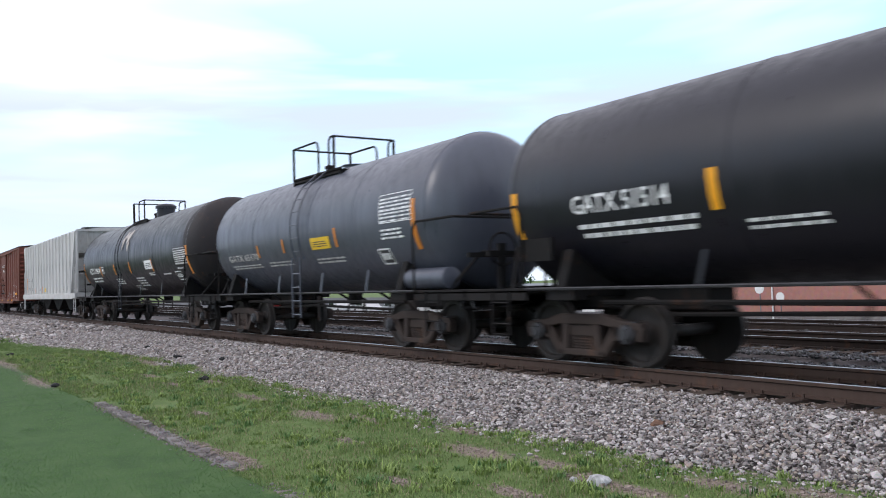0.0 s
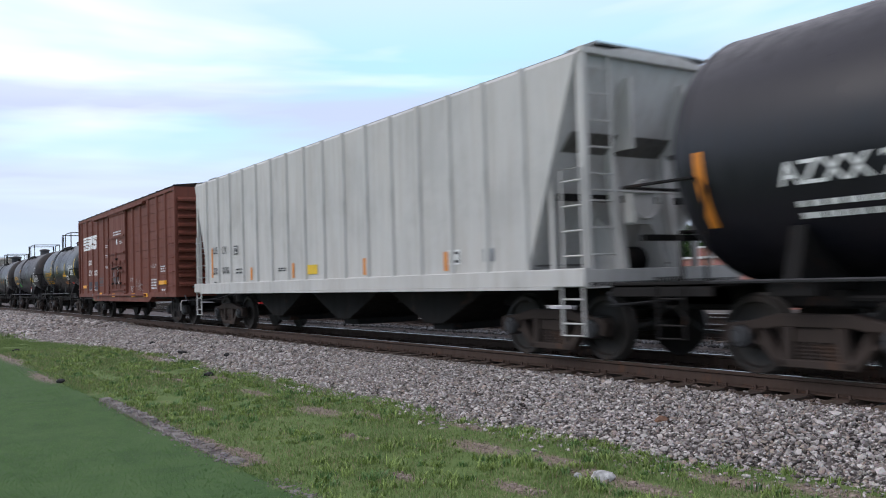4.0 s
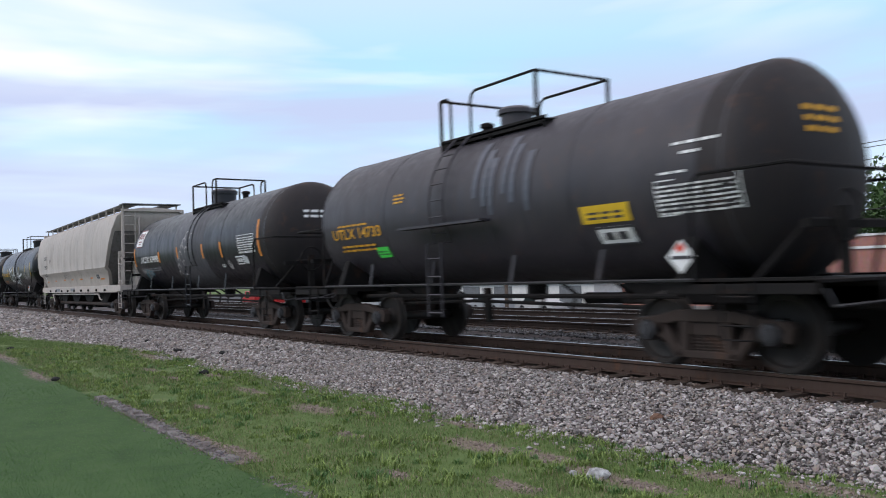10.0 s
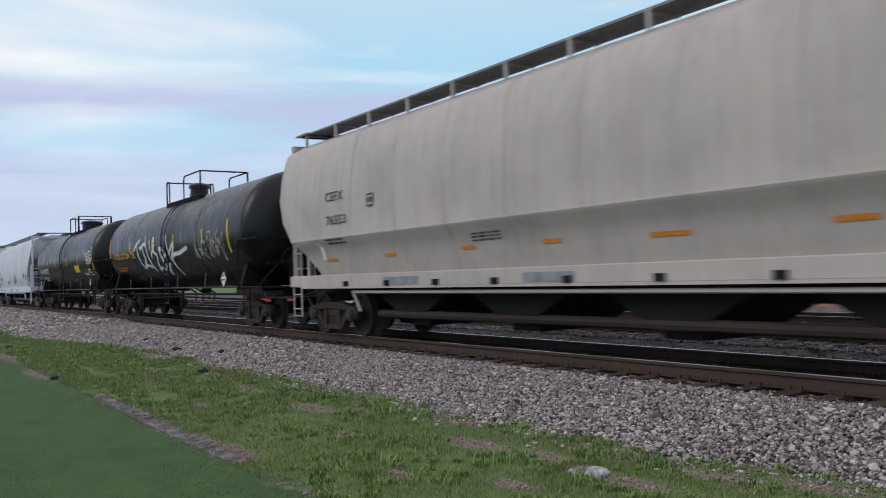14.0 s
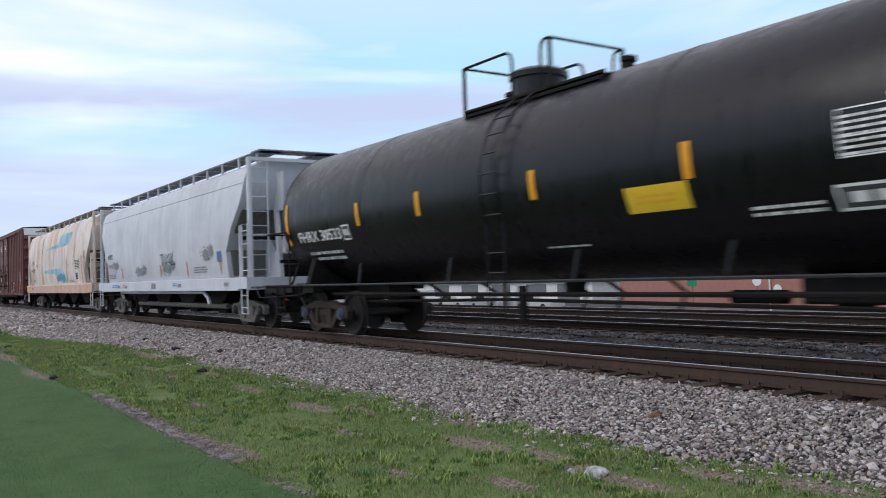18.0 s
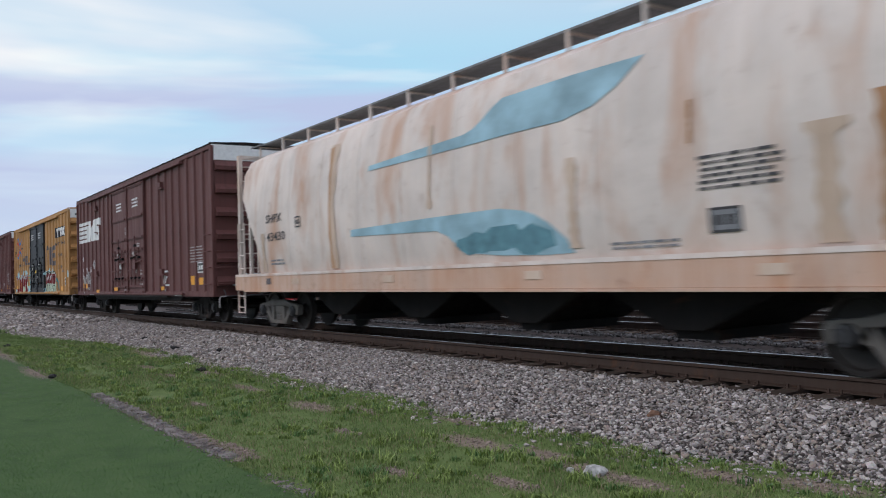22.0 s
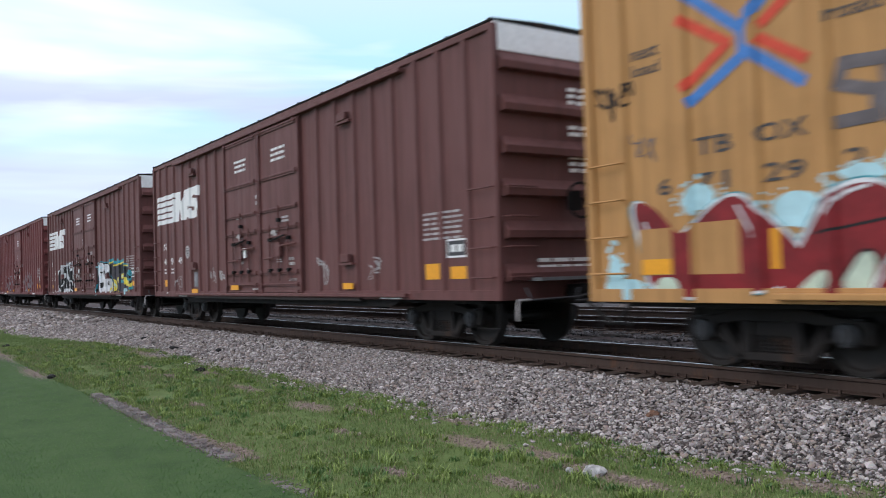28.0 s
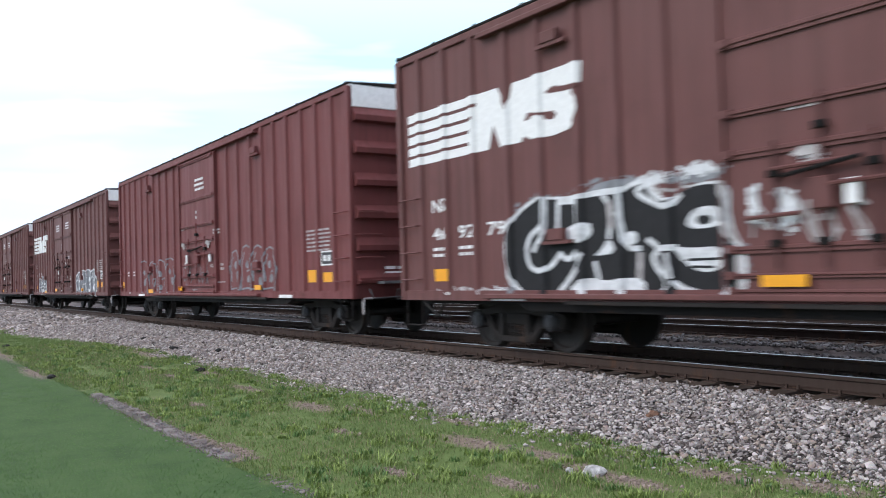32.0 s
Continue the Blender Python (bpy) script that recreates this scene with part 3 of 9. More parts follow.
# ---------------------------------------------------------------- grass
def blades(name, n, x0, x1, y0, y1, tall, wide, mat, label, thin=0.0, power=1.0):
    """Bent tapered blades, denser towards the camera's end."""
    u = np.random.uniform(0, 1, n) ** power
    x = x1 + (x0 - x1) * u
    y = np.random.uniform(y0, y1, n) + np.where(np.random.uniform(0, 1, n) < 0.3, np.random.normal(0, 0.07, n), 0.0)
    patch = np.array([noise.noise((a * 0.9, b * 1.6, 7.0)) + 0.5 * noise.noise((a * 3.1, b * 3.4, 2.0)) for a, b in zip(x, y)])
    keep = (patch + np.random.normal(0, 0.22, n) > thin) & (bare(x, y) + np.random.normal(0, 0.34, n) < 0.62)
    if y1 > 5:
        lim = np.array([toe(a) for a in x])
        keep &= y < lim + np.random.normal(0.0, 0.20, n)
    if y0 < 2.7 < y1 + 1:
        keep &= ~((np.abs(y - 2.70) < 0.10) & (x > -13.2) & (x < -7.5) & (np.random.uniform(0, 1, n) > 0.04))
    x, y, patch = x[keep], y[keep], patch[keep]
    m = len(x)
    z = np.array([ground_height(a, b) for a, b in zip(x, y)]) - 0.004
    h = tall * np.random.lognormal(0, 0.35, m) * (1 + 0.5 * np.clip(patch, -0.5, 0.8))
    a = np.random.uniform(0, 6.28, m)
    lean = np.random.uniform(0.1, 0.75, m) * h
    w_ = wide * np.random.uniform(0.6, 1.4, m) * (1 + 0.05 * np.clip(-x - 8, 0, 30))
    dx, dy = np.cos(a), np.sin(a)
    b = np.random.uniform(0, 6.28, m)
    px, py = np.cos(b) * w_ / 2, np.sin(b) * w_ / 2
    o = np.stack([x, y, z], 1)
    P = np.stack([o + np.stack([px, py, 0 * x], 1), o - np.stack([px, py, 0 * x], 1),
                  o + np.stack([dx * lean * 0.35 - px * 0.7, dy * lean * 0.35 - py * 0.7, h * 0.6], 1), o + np.stack([dx * lean * 0.35 + px * 0.7, dy * lean * 0.35 + py * 0.7, h * 0.6], 1),
                  o + np.stack([dx * lean, dy * lean, h], 1)], 1)
    f = np.array([[0, 1, 2], [0, 2, 3], [3, 2, 4]])
    F = (f[None] + (np.arange(m) * 5)[:, None, None]).reshape(-1, 3)
    return solid(name, P.reshape(-1, 3), F, mat, label, "grass")


blades("lawn_grass", 100000, -24, -3.2, 0.4, 2.80, 0.010, 0.0065, LAWN, "short dark green mown lawn", -9, 1.5)
blades("meadow_grass", 210000, -34, -2.4, 2.58, 6.1, 0.024, 0.0065, GRASS, "uneven bright green trackside grass", -0.34, 1.3)
blades("tall_grass", 12000, -26, -2.6, 2.75, 5.95, 0.062, 0.006, GRASS, "longer grass tufts beside the ballast", 0.22, 1.2)
blades("dry_grass", 26000, -26, -2.6, 2.7, 6.0, 0.034, 0.005, DRY, "dry straw-coloured grass", -0.2, 1.2)
def tufts(name, n, x0, x1, y0, y1, mat, label, seed):
    """Clumps of blades that lean out from one root."""
    r = np.random.RandomState(seed)
    u = r.uniform(0, 1, n) ** 1.4
    cx, cy = x1 + (x0 - x1) * u, r.uniform(y0, y1, n)
    patch = np.array([noise.noise((a * 0.7, b * 1.5, 11.0)) for a, b in zip(cx, cy)])
    ok = (patch > -0.12) & (cy < np.array([toe(a) for a in cx]) + 0.05) & (bare(cx, cy) < 0.6) & ~((np.abs(cy - 2.72) < 0.16) & (cx > -12.9) & (cx < -7.3))
    cx, cy = cx[ok], cy[ok]
    k = 26
    m = len(cx) * k
    size = np.repeat(r.uniform(0.6, 1.5, len(cx)), k)
    x, y = np.repeat(cx, k) + r.normal(0, 0.028, m) * size, np.repeat(cy, k) + r.normal(0, 0.028, m) * size
    z = np.array([ground_height(a, b) for a, b in zip(x, y)]) - 0.004
    a = r.uniform(0, 6.28, m)
    h = r.uniform(0.025, 0.065, m) * size
    ln = h * r.uniform(0.3, 1.1, m)
    w_ = r.uniform(0.003, 0.007, m) * (1 + 0.05 * np.clip(-x - 8, 0, 30))
    px, py = -np.sin(a) * w_, np.cos(a) * w_
    o = np.stack([x, y, z], 1)
    e = np.stack([np.cos(a) * ln, np.sin(a) * ln, h], 1)
    half = np.stack([np.cos(a) * ln * 0.35, np.sin(a) * ln * 0.35, h * 0.65], 1)
    side = np.stack([px, py, 0 * x], 1)
    P = np.stack([o + side, o - side, o + half - side * 0.8, o + half + side * 0.8, o + e], 1)
    F = (np.array([[0, 1, 2], [0, 2, 3], [3, 2, 4]])[None] + (np.arange(m) * 5)[:, None, None]).reshape(-1, 3)
    return solid(name, P.reshape(-1, 3), F, mat, label, "grass")


tufts("grass_tufts", 1900, -26, -2.4, 2.75, 6.0, TUFT, "bright fresh grass tufts among the shorter grass", 31)
tufts("clover_tufts", 450, -24, -2.4, 2.75, 6.0, LAWN, "darker green weed tufts in the trackside grass", 32)
blades("far_grass", 26000, -80, -34, 0.2, 4.4, 0.07, 0.03, GRASS, "trackside grass further off", -0.5, 1.0)


# ---------------------------------------------------------------- old kerb, rocks and litter on the grass
def slab(x0, x1, y, w_, top, seed):
    """A worn concrete slab, jagged along its edges."""
    r = random.Random(seed)
    n = max(4, int((x1 - x0) / 0.06))
    near = [(x0 + (x1 - x0) * i / n, y - w_ / 2 + r.uniform(-0.015, 0.015)) for i in range(n + 1)]
    far = [(x, y + w_ / 2 + r.uniform(-0.03, 0.03)) for x, _ in near]
    f = Form()
    v, q = [], []
    for (a, b), (c, d) in zip(near, far):
        za, zb = top + r.uniform(-0.025, 0.008), top + r.uniform(-0.03, 0.006)
        v += [(a, b, -0.55), (a, b, za), (c, d, zb), (c, d, -0.55)]
    for i in range(n):
        k = 4 * i
        q += [(k, k + 1, k + 5, k + 4), (k + 1, k + 2, k + 6, k + 5), (k + 2, k + 3, k + 7, k + 6)]
    q += [(0, 3, 2, 1), (4 * n, 4 * n + 1, 4 * n + 2, 4 * n + 3)]
    return f.add(v, q)


kerb = thing("old_kerb", "cracked low concrete kerb half sunk in the grass", "kerb", (0, 0, 0))
for x0, x1, w_, top, sd in ((-13.15, -10.42, 0.13, -0.368, 1), (-10.418, -7.55, 0.16, -0.393, 2), (-6.62, -5.85, 0.10, -0.415, 4), (-17.0, -16.1, 0.16, -0.41, 5), (-22.5, -20.5, 0.2, -0.405, 6)):
    part("kerb_stone", slab(x0, x1, 2.70 if x0 > -14 else 2.45, w_, top, sd), CONCRETE, kerb, smooth=25)

# crumbled bits on and round the kerb, stray stones in the grass edge
np.random.seed(77)
gx = np.concatenate([np.random.uniform(-13.0, -7.4, 2200), np.random.uniform(-6.7, -5.8, 160), np.random.uniform(-23.5, -16.0, 260)])
gy = np.where(gx > -14, 2.70, 2.47) + np.random.normal(0, 0.085, len(gx))
gz = np.where((gx > -13.1) & (gx < -7.55) & (np.abs(gy - 2.70) < 0.07), np.where(gx < -10.42, -0.372, -0.397), np.array([ground_height(a, b) for a, b in zip(gx, gy)]) + 0.004)
mass("kerb_rubble", ROCKS, ROCK_FACES, np.stack([gx, gy, gz], 1), 0.013 * np.random.lognormal(0, 0.5, len(gx)), np.random.uniform(0, 6.28, len(gx)), CONCRETE, "small crumbled concrete bits along the kerb", "rubble")
gx = np.concatenate([np.random.uniform(-9.2, -7.4, 1500), np.random.uniform(-13.1, -7.5, 700)])
gy = 2.79 + np.random.normal(0, 0.06, len(gx))
gz = np.array([ground_height(a, b) for a, b in zip(gx, gy)]) + 0.006
mass("soil_crumbs", ROCKS, ROCK_FACES, np.stack([gx, gy, gz], 1), 0.016 * np.random.lognormal(0, 0.5, len(gx)), np.random.uniform(0, 6.28, len(gx)), DUST, "loose tan soil crumbs beside the kerb", "soil")
gx, gy = np.concatenate([np.random.normal(cx, rx * 0.4, 130) for cx, cy, rx, ry in BARE]), np.concatenate([np.random.normal(cy, ry * 0.4, 130) for cx, cy, rx, ry in BARE])
gz = np.array([ground_height(a, b) for a, b in zip(gx, gy)]) + 0.003
mass("soil_crumbs", ROCKS, ROCK_FACES, np.stack([gx, gy, gz], 1), 0.017 * np.random.lognormal(0, 0.5, len(gx)), np.random.uniform(0, 6.28, len(gx)), DUST, "loose tan soil crumbs and grit on the bare patches", "soil")
gx = np.random.uniform(-20, -2.4, 1500)
gy = np.array([toe(a) for a in gx]) - np.abs(np.random.normal(0, 0.24, len(gx)))
gz = np.array([ground_height(a, b) for a, b in zip(gx, gy)]) + 0.008
mass("stray_stones", ROCKS, ROCK_FACES, np.stack([gx, gy, gz], 1), 0.026 * np.random.lognormal(0, 0.35, len(gx)), np.random.uniform(0, 6.28, len(gx)), BALLAST, "stray ballast stones lying in the grass", "ballast")


def boulder(name, label, at, size, mat, seed, squash=0.6, cat="rock"):
    r = np.random.RandomState(seed)
    bm = bmesh.new()
    bmesh.ops.create_icosphere(bm, subdivisions=2, radius=0.5)
    for v in bm.verts:
        v.co *= 1 + 0.35 * noise.noise(v.co * 2.3 + Vector((seed, 0, 0))) + r.uniform(-0.05, 0.05)
        v.co.x *= size[0]
        v.co.y *= size[1]
        v.co.z *= size[2]
    me = bpy.data.meshes.new(name)
    bm.to_mesh(me)
    bm.free()
    me.materials.append(mat)
    ob = new(name, me)
    ob.matrix_basis = Matrix.Translation(at) @ pose(0, 0, 0, 0, 0, seed * 37)
    return tagged(ob, label, cat)


PALE_ROCK = plain("pale_quartz_rock", (0.40, 0.40, 0.40), 0.8, 0, 0.75, 11)
BROWN_ROCK = plain("brown_stone", (0.16, 0.09, 0.06), 0.9, 0, 0.3, 14)
BLACK_LUMP = plain("black_litter", (0.02, 0.02, 0.02), 0.8)
boulder("rock", "pale grey-white broken rock lying in the grass", (-4.99, 4.78, -0.41), (0.21, 0.15, 0.12), PALE_ROCK, 2)
boulder("rock", "small pale stone beside the larger rock", (-5.16, 4.68, -0.415), (0.07, 0.06, 0.05), PALE_ROCK, 5)
boulder("rock", "brown stone on the ballast slope", (-6.0, 6.62, -0.31), (0.22, 0.15, 0.12), BROWN_ROCK, 3)
boulder("rock", "dark slab-like stone at the ballast foot", (-3.25, 6.35, -0.36), (0.22, 0.34, 0.24), BLACK_LUMP, 4)
for x, y, w_ in ((-16.2, 2.59, 0.20), (-20.3, 5.95, 0.30), (-15.35, 4.96, 0.22), (-26.5, 3.1, 0.22), (-18.2, 6.3, 0.12), (-24.0, 6.2, 0.2)):
    boulder("dark_lump", "dark lump of debris in the grass", (x, y, ground_height(x, y) + 0.03 if y < 5.7 else bed_height(x, y) + 0.04), (w_, 0.12, 0.09), BLACK_LUMP, int(w_ * 100), 0.5, "debris")


# ---------------------------------------------------------------- behind the tracks
BRICK = piece_mat("painted_red_brick", (0.34, 0.165, 0.135), (0.44, 0.215, 0.18), 0.85, 3.0)
ASPHALT = plain("worn_grey_asphalt", (0.06, 0.06, 0.063), 0.9, 0, 0.25, 1.2)
COPING = plain("white_metal_coping", (0.72, 0.72, 0.70), 0.5, 0, 0.1, 2)
GLASS = plain("dark_window_glass", (0.02, 0.025, 0.03), 0.08, 0, 0.1)
CARPAINT = {k: plain(k + "_car_paint", c, 0.3, 0, 0.04) for k, c in (("white", (0.5, 0.5, 0.5)), ("red", (0.42, 0.02, 0.02)), ("silver", (0.35, 0.37, 0.39)), ("dark", (0.03, 0.035, 0.045)), ("blue", (0.10, 0.17, 0.28)))}
RUBBER = plain("tyre_rubber", (0.02, 0.02, 0.02), 0.85)
BARK = plain("tree_bark", (0.10, 0.075, 0.055), 0.9, 0, 0.3, 5)
POLE = plain("weathered_timber_pole", (0.13, 0.10, 0.08), 0.9, 0, 0.3, 4)
LEAF = leaf_mat("tree_leaves", (0.022, 0.055, 0.016), (0.075, 0.145, 0.04))
LOW = -2.06
me = bpy.data.meshes.new("road")
me.from_pydata([(x, y, LOW + 0.02) for y in (30, 50.6) for x in (-260, 60)], [], [(0, 1, 3, 2)])
me.materials.append(ASPHALT)
strip = bpy.data.meshes.new("road")
strip.from_pydata([(x, y, LOW + 0.02) for y in (50.6, 110) for x in (-260, -49.4)], [], [(0, 1, 3, 2)])
strip.materials.append(ASPHALT)
tagged(new("road", strip), "grey asphalt yard beyond the parked cars", "road", kind="structure")
tagged(new("road", me), "grey asphalt yard and road behind the tracks", "road", kind="structure")


def brick_shop(x0, x1, y, h):
    b = thing("brick_building", "long low red brick building with white coping", "building", (0, 0, 0))
    part("wall", Form().box(x0, x1, y, y + 14, LOW - 0.3, LOW + h), BRICK, b, "painted red brick wall")
    part("coping", Form().box(x0 - 0.1, x1 + 0.1, y - 0.12, y + 0.5, LOW + h, LOW + h + 0.16), COPING, b, "white metal coping")
    part("parapet", Form().box(x0 + 3, x1, y + 5, y + 12, LOW + h - 0.3, LOW + h + 0.95), BRICK, b, "set-back upper parapet")
    part("coping", Form().box(x0 + 2.9, x1 + 0.1, y + 4.9, y + 5.3, LOW + h + 0.95, LOW + h + 1.1), COPING, b, "white metal coping")
    part("roof", Form().box(x0, x1, y + 0.4, y + 13.9, LOW + h - 0.05, LOW + h + 0.02), ASPHALT, b, "flat roof")
    for x in (x0 + 12, x0 + 13.4, x0 + 20, x0 + 27.5, x0 + 36):
        part("roof_vent", Form().lathe([(LOW + h + 1.0, 0.16), (LOW + h + 1.3, 0.16), (LOW + h + 1.3, 0.34), (LOW + h + 1.5, 0.30), (LOW + h + 1.58, 0.05)], "z", (x, y + 7, 0), 12), COPING, b, "white domed roof vent")
    part("footing", Form().box(x0, x1, y - 0.05, y, LOW - 0.1, LOW + 0.5), CONCRETE, b, "grey rendered base strip")
    part("wall_sign", Form().box(x0 + 23.6, x0 + 25.2, y - 0.09, y - 0.03, LOW + 2.55, LOW + 3.45), COPING, b, "blank white wall sign")
    part("downpipe", Form().tube([(x0 + 14, y - 0.1, LOW + 0.1), (x0 + 14, y - 0.1, LOW + h)], 0.06, 8), COPING, b)
    return b


brick_shop(-49.2, 14, 50.7, 4.2)
# a plain pale shed behind the parked cars
sh = thing("pale_shed", "pale metal-clad low shed beyond the yard", "building")
part("wall", Form().box(-92, -60, 58, 70, LOW - 0.3, LOW + 2.3), COPING, sh, "pale cladding")
part("roof", Form().along_x([(57.5, LOW + 2.3), (70.5, LOW + 2.3), (64, LOW + 2.9)], -92.4, -59.6), GALV, sh, "low pitched metal roof")
for x in (-88, -82, -76, -70, -65):
    part("door", Form().box(x, x + 3.2, 57.93, 58.02, LOW, LOW + 2.0), GALV, sh, "grey roller door")


def parked_car(x, y, colour, kind, turn=0):
    k = {"car": (4.5, 1.45, "parked saloon car"), "van": (5.2, 2.05, "parked van"), "pickup": (5.4, 1.8, "parked pickup truck")}[kind]
    c = thing("parked_car", "%s %s on the yard asphalt" % (colour, k[2]), "car", pose(x, y, LOW + 0.03, 0, 0, turn), "parked vehicles")
    L, H = k[0] / 2, k[1]
    prof = {"car": [(-L, 0.35), (-L, 0.8), (-L * 0.62, 0.92), (-L * 0.35, H), (L * 0.3, H), (L * 0.62, 0.95), (L * 0.97, 0.78), (L, 0.35)],
            "van": [(-L, 0.35), (-L, 1.0), (-L * 0.78, 1.1), (-L * 0.5, H), (L * 0.96, H), (L, 0.35)],
            "pickup": [(-L, 0.4), (-L, 0.95), (-L * 0.5, 1.05), (-L * 0.3, H), (L * 0.15, H), (L * 0.2, 1.1), (L, 1.08), (L, 0.4)]}[kind]
    part("body", Form().along_y(prof, -0.88, 0.88), CARPAINT[colour], c, bevel=0.06)
    part("window", Form().along_y([(-L * 0.52, 1.0), (-L * 0.34, H - 0.1), (L * 0.12, H - 0.1), (L * 0.14, 1.0)], -0.89, 0.89), GLASS, c, "dark side windows")
    for wx in (-L * 0.6, L * 0.6):
        for s in (-1, 1):
            w_ = part("wheel", Form().lathe([(s * 0.66, 0.1), (s * 0.66, 0.31), (s * 0.72, 0.33), (s * 0.88, 0.33), (s * 0.90, 0.29), (s * 0.90, 0.2)], "y", (wx, 0, 0.33), 18), RUBBER, c)
            part("rim", Form().lathe([(s * 0.89, 0.2), (s * 0.905, 0.19), (s * 0.90, 0.03)], "y", (wx, 0, 0.33), 12), STEEL, w_)
    part("bumper", Form().box(-L - 0.06, -L + 0.1, -0.8, 0.8, 0.35, 0.55), STEEL, c)
    return c


for x, y, col, kind, turn in ((-54, 46, "white", "car", 4), (-60, 45.5, "silver", "car", 0), (-66, 46, "white", "car", 2), (-71.5, 46, "white", "pickup", 0), (-77.5, 46, "silver", "car", 0), (-84, 46, "white", "car", 0), (-91, 46, "white", "car", 0), (-97.5, 46.5, "dark", "car", 0), (-105, 47, "red", "pickup", 0), (-113, 47, "red", "van", 0), (-121, 47, "red", "van", 0)):
    parked_car(x, y, col, kind, turn)


def post_sign(x, y, h, plate, mat, round_=False):
    p = thing("post_sign", "small %s sign on a thin steel post" % ("round white" if round_ else "coloured"), "sign", (x, y, LOW))
    part("post", Form().tube([(0, 0, -0.1), (0, 0, h)], 0.035, 6), GALV, p)
    if round_:
        part("plate", Form().lathe([(-0.06, plate), (-0.03, plate)], "y", (0, 0, h - plate), 16), mat, p)
    else:
        part("plate", Form().box(-plate, plate, -0.06, -0.03, h - plate * 1.2, h), mat, p)


GREEN_PLATE = plain("green_sign_plate", (0.02, 0.22, 0.12), 0.5)
post_sign(-39.6, 48, 2.4, 0.4, GREEN_PLATE)
post_sign(-34.3, 48, 2.6, 0.34, COPING, True)
post_sign(-33.0, 48.3, 2.0, 0.3, COPING, True)


def utility_pole(x, y, h):
    p = thing("utility_pole", "weathered timber utility pole with two crossarms", "utility pole", (x, y, LOW - 0.2), "utility poles")
    part("pole", Form().lathe([(0, 0.17), (h, 0.11)], "z", (0, 0, 0), 12), POLE, p)
    for z in (h - 0.4, h - 1.3):
        part("crossarm", Form().box(-0.06, 0.06, -1.1, 1.1, z - 0.07, z + 0.07), POLE, p)
        for s in (-0.95, -0.4, 0.4, 0.95):
            part("insulator", Form().lathe([(z + 0.07, 0.03), (z + 0.12, 0.055), (z + 0.22, 0.04)], "z", (0, s, 0), 8), GLASS, p)
    return p


POLES = (-172, -132, -92, -56, -8, 40)
for x in POLES:
    utility_pole(x, 44, 10.4)
for y, z, name in ((43.05, 8.0, "a"), (44.95, 8.05, "b"), (43.6, 7.2, "c"), (44.3, 4.6, "d")):
    path = []
    for a, b in zip(POLES[:-1], POLES[1:]):
        for i in range(8):
            t = i / 8
            path.append((a + (b - a) * t, y, z - 2.2 * t * (1 - t)))
    tagged(new("overhead_wire", Form().tube(path, 0.02 if z > 5 else 0.035, 5).mesh("overhead_wire", HOSE)), "thin dark overhead wire between poles", "wire", "overhead wires")


def tree(x, y, h, seed, spread=0.42):
    """Tapered trunk, forked limbs and a crown of many small leaf clumps with gaps."""
    r = np.random.RandomState(seed)
    t = thing("tree", "broadleaf tree in full dark green summer leaf", "tree", (x, y, LOW - 0.1), "trees behind the building")
    trunk = Form()
    trunk.tube([(0, 0, 0), (r.uniform(-0.2, 0.2), 0, h * 0.25), (r.uniform(-0.4, 0.4), r.uniform(-0.3, 0.3), h * 0.55)], 0.22, 8)
    part("trunk", trunk, BARK, t)
    lobes = []
    for i in range(11):
        a = r.uniform(0, 6.28)
        rad = spread * h * r.uniform(0.15, 0.62)
        lobes.append((rad * math.cos(a), rad * math.sin(a), h * r.uniform(0.36, 0.90), h * r.uniform(0.10, 0.19)))
    for lx, ly, lz, lr in lobes[:6]:
        part("limb", Form().tube([(0, 0, h * 0.3), (lx * 0.5, ly * 0.5, (h * 0.3 + lz) / 2 - 0.2), (lx, ly, lz)], 0.08, 5), BARK, t)
    n = 2600
    k = r.randint(0, len(lobes), n)
    lob = np.array(lobes)[k]
    d = r.normal(size=(n, 3))
    d /= np.linalg.norm(d, axis=1)[:, None]
    rr = lob[:, 3] * r.uniform(0.45, 1.12, n) ** 0.7
    c = lob[:, :3] + d * rr[:, None] * np.array([1.15, 1.15, 0.85])
    sz = r.uniform(0.14, 0.34, n)
    u = r.normal(size=(n, 3))
    u /= np.linalg.norm(u, axis=1)[:, None]
    w_ = np.cross(u, r.normal(size=(n, 3)))
    w_ /= np.linalg.norm(w_, axis=1)[:, None]
    v = np.stack([c - u * sz[:, None], c + w_ * sz[:, None] * 0.6, c + u * sz[:, None], c - w_ * sz[:, None] * 0.6], 1)
    f = (np.array([[0, 1, 2, 3]])[None] + (np.arange(n) * 4)[:, None, None]).reshape(-1, 4)
    solid("crown", v.reshape(-1, 3), f, LEAF, "dense crown of small dark green leaves", "", t, "")
    return t


for i, (x, y, h) in enumerate(((-8, 74, 13.5), (-16, 72, 12.5), (-24, 75, 14.0), (-31, 72, 13.0), (-38, 76, 14.5), (-45, 73, 13.2), (-52, 76, 12.2), (-59, 78, 11.0), (-66, 80, 10.0), (-74, 84, 9.5), (-84, 88, 9.2), (-95, 92, 9.0), (0, 76, 13.0), (-20, 86, 15.0), (-34, 88, 15.5), (-48, 88, 14), (-110, 100, 9), (-130, 104, 9))):
    tree(x, y, h, 40 + i)

# ---------------------------------------------------------------- rolling stock
LEAD_AXLES, TRAIL_AXLES = [], []
WHEEL_R = 0.457


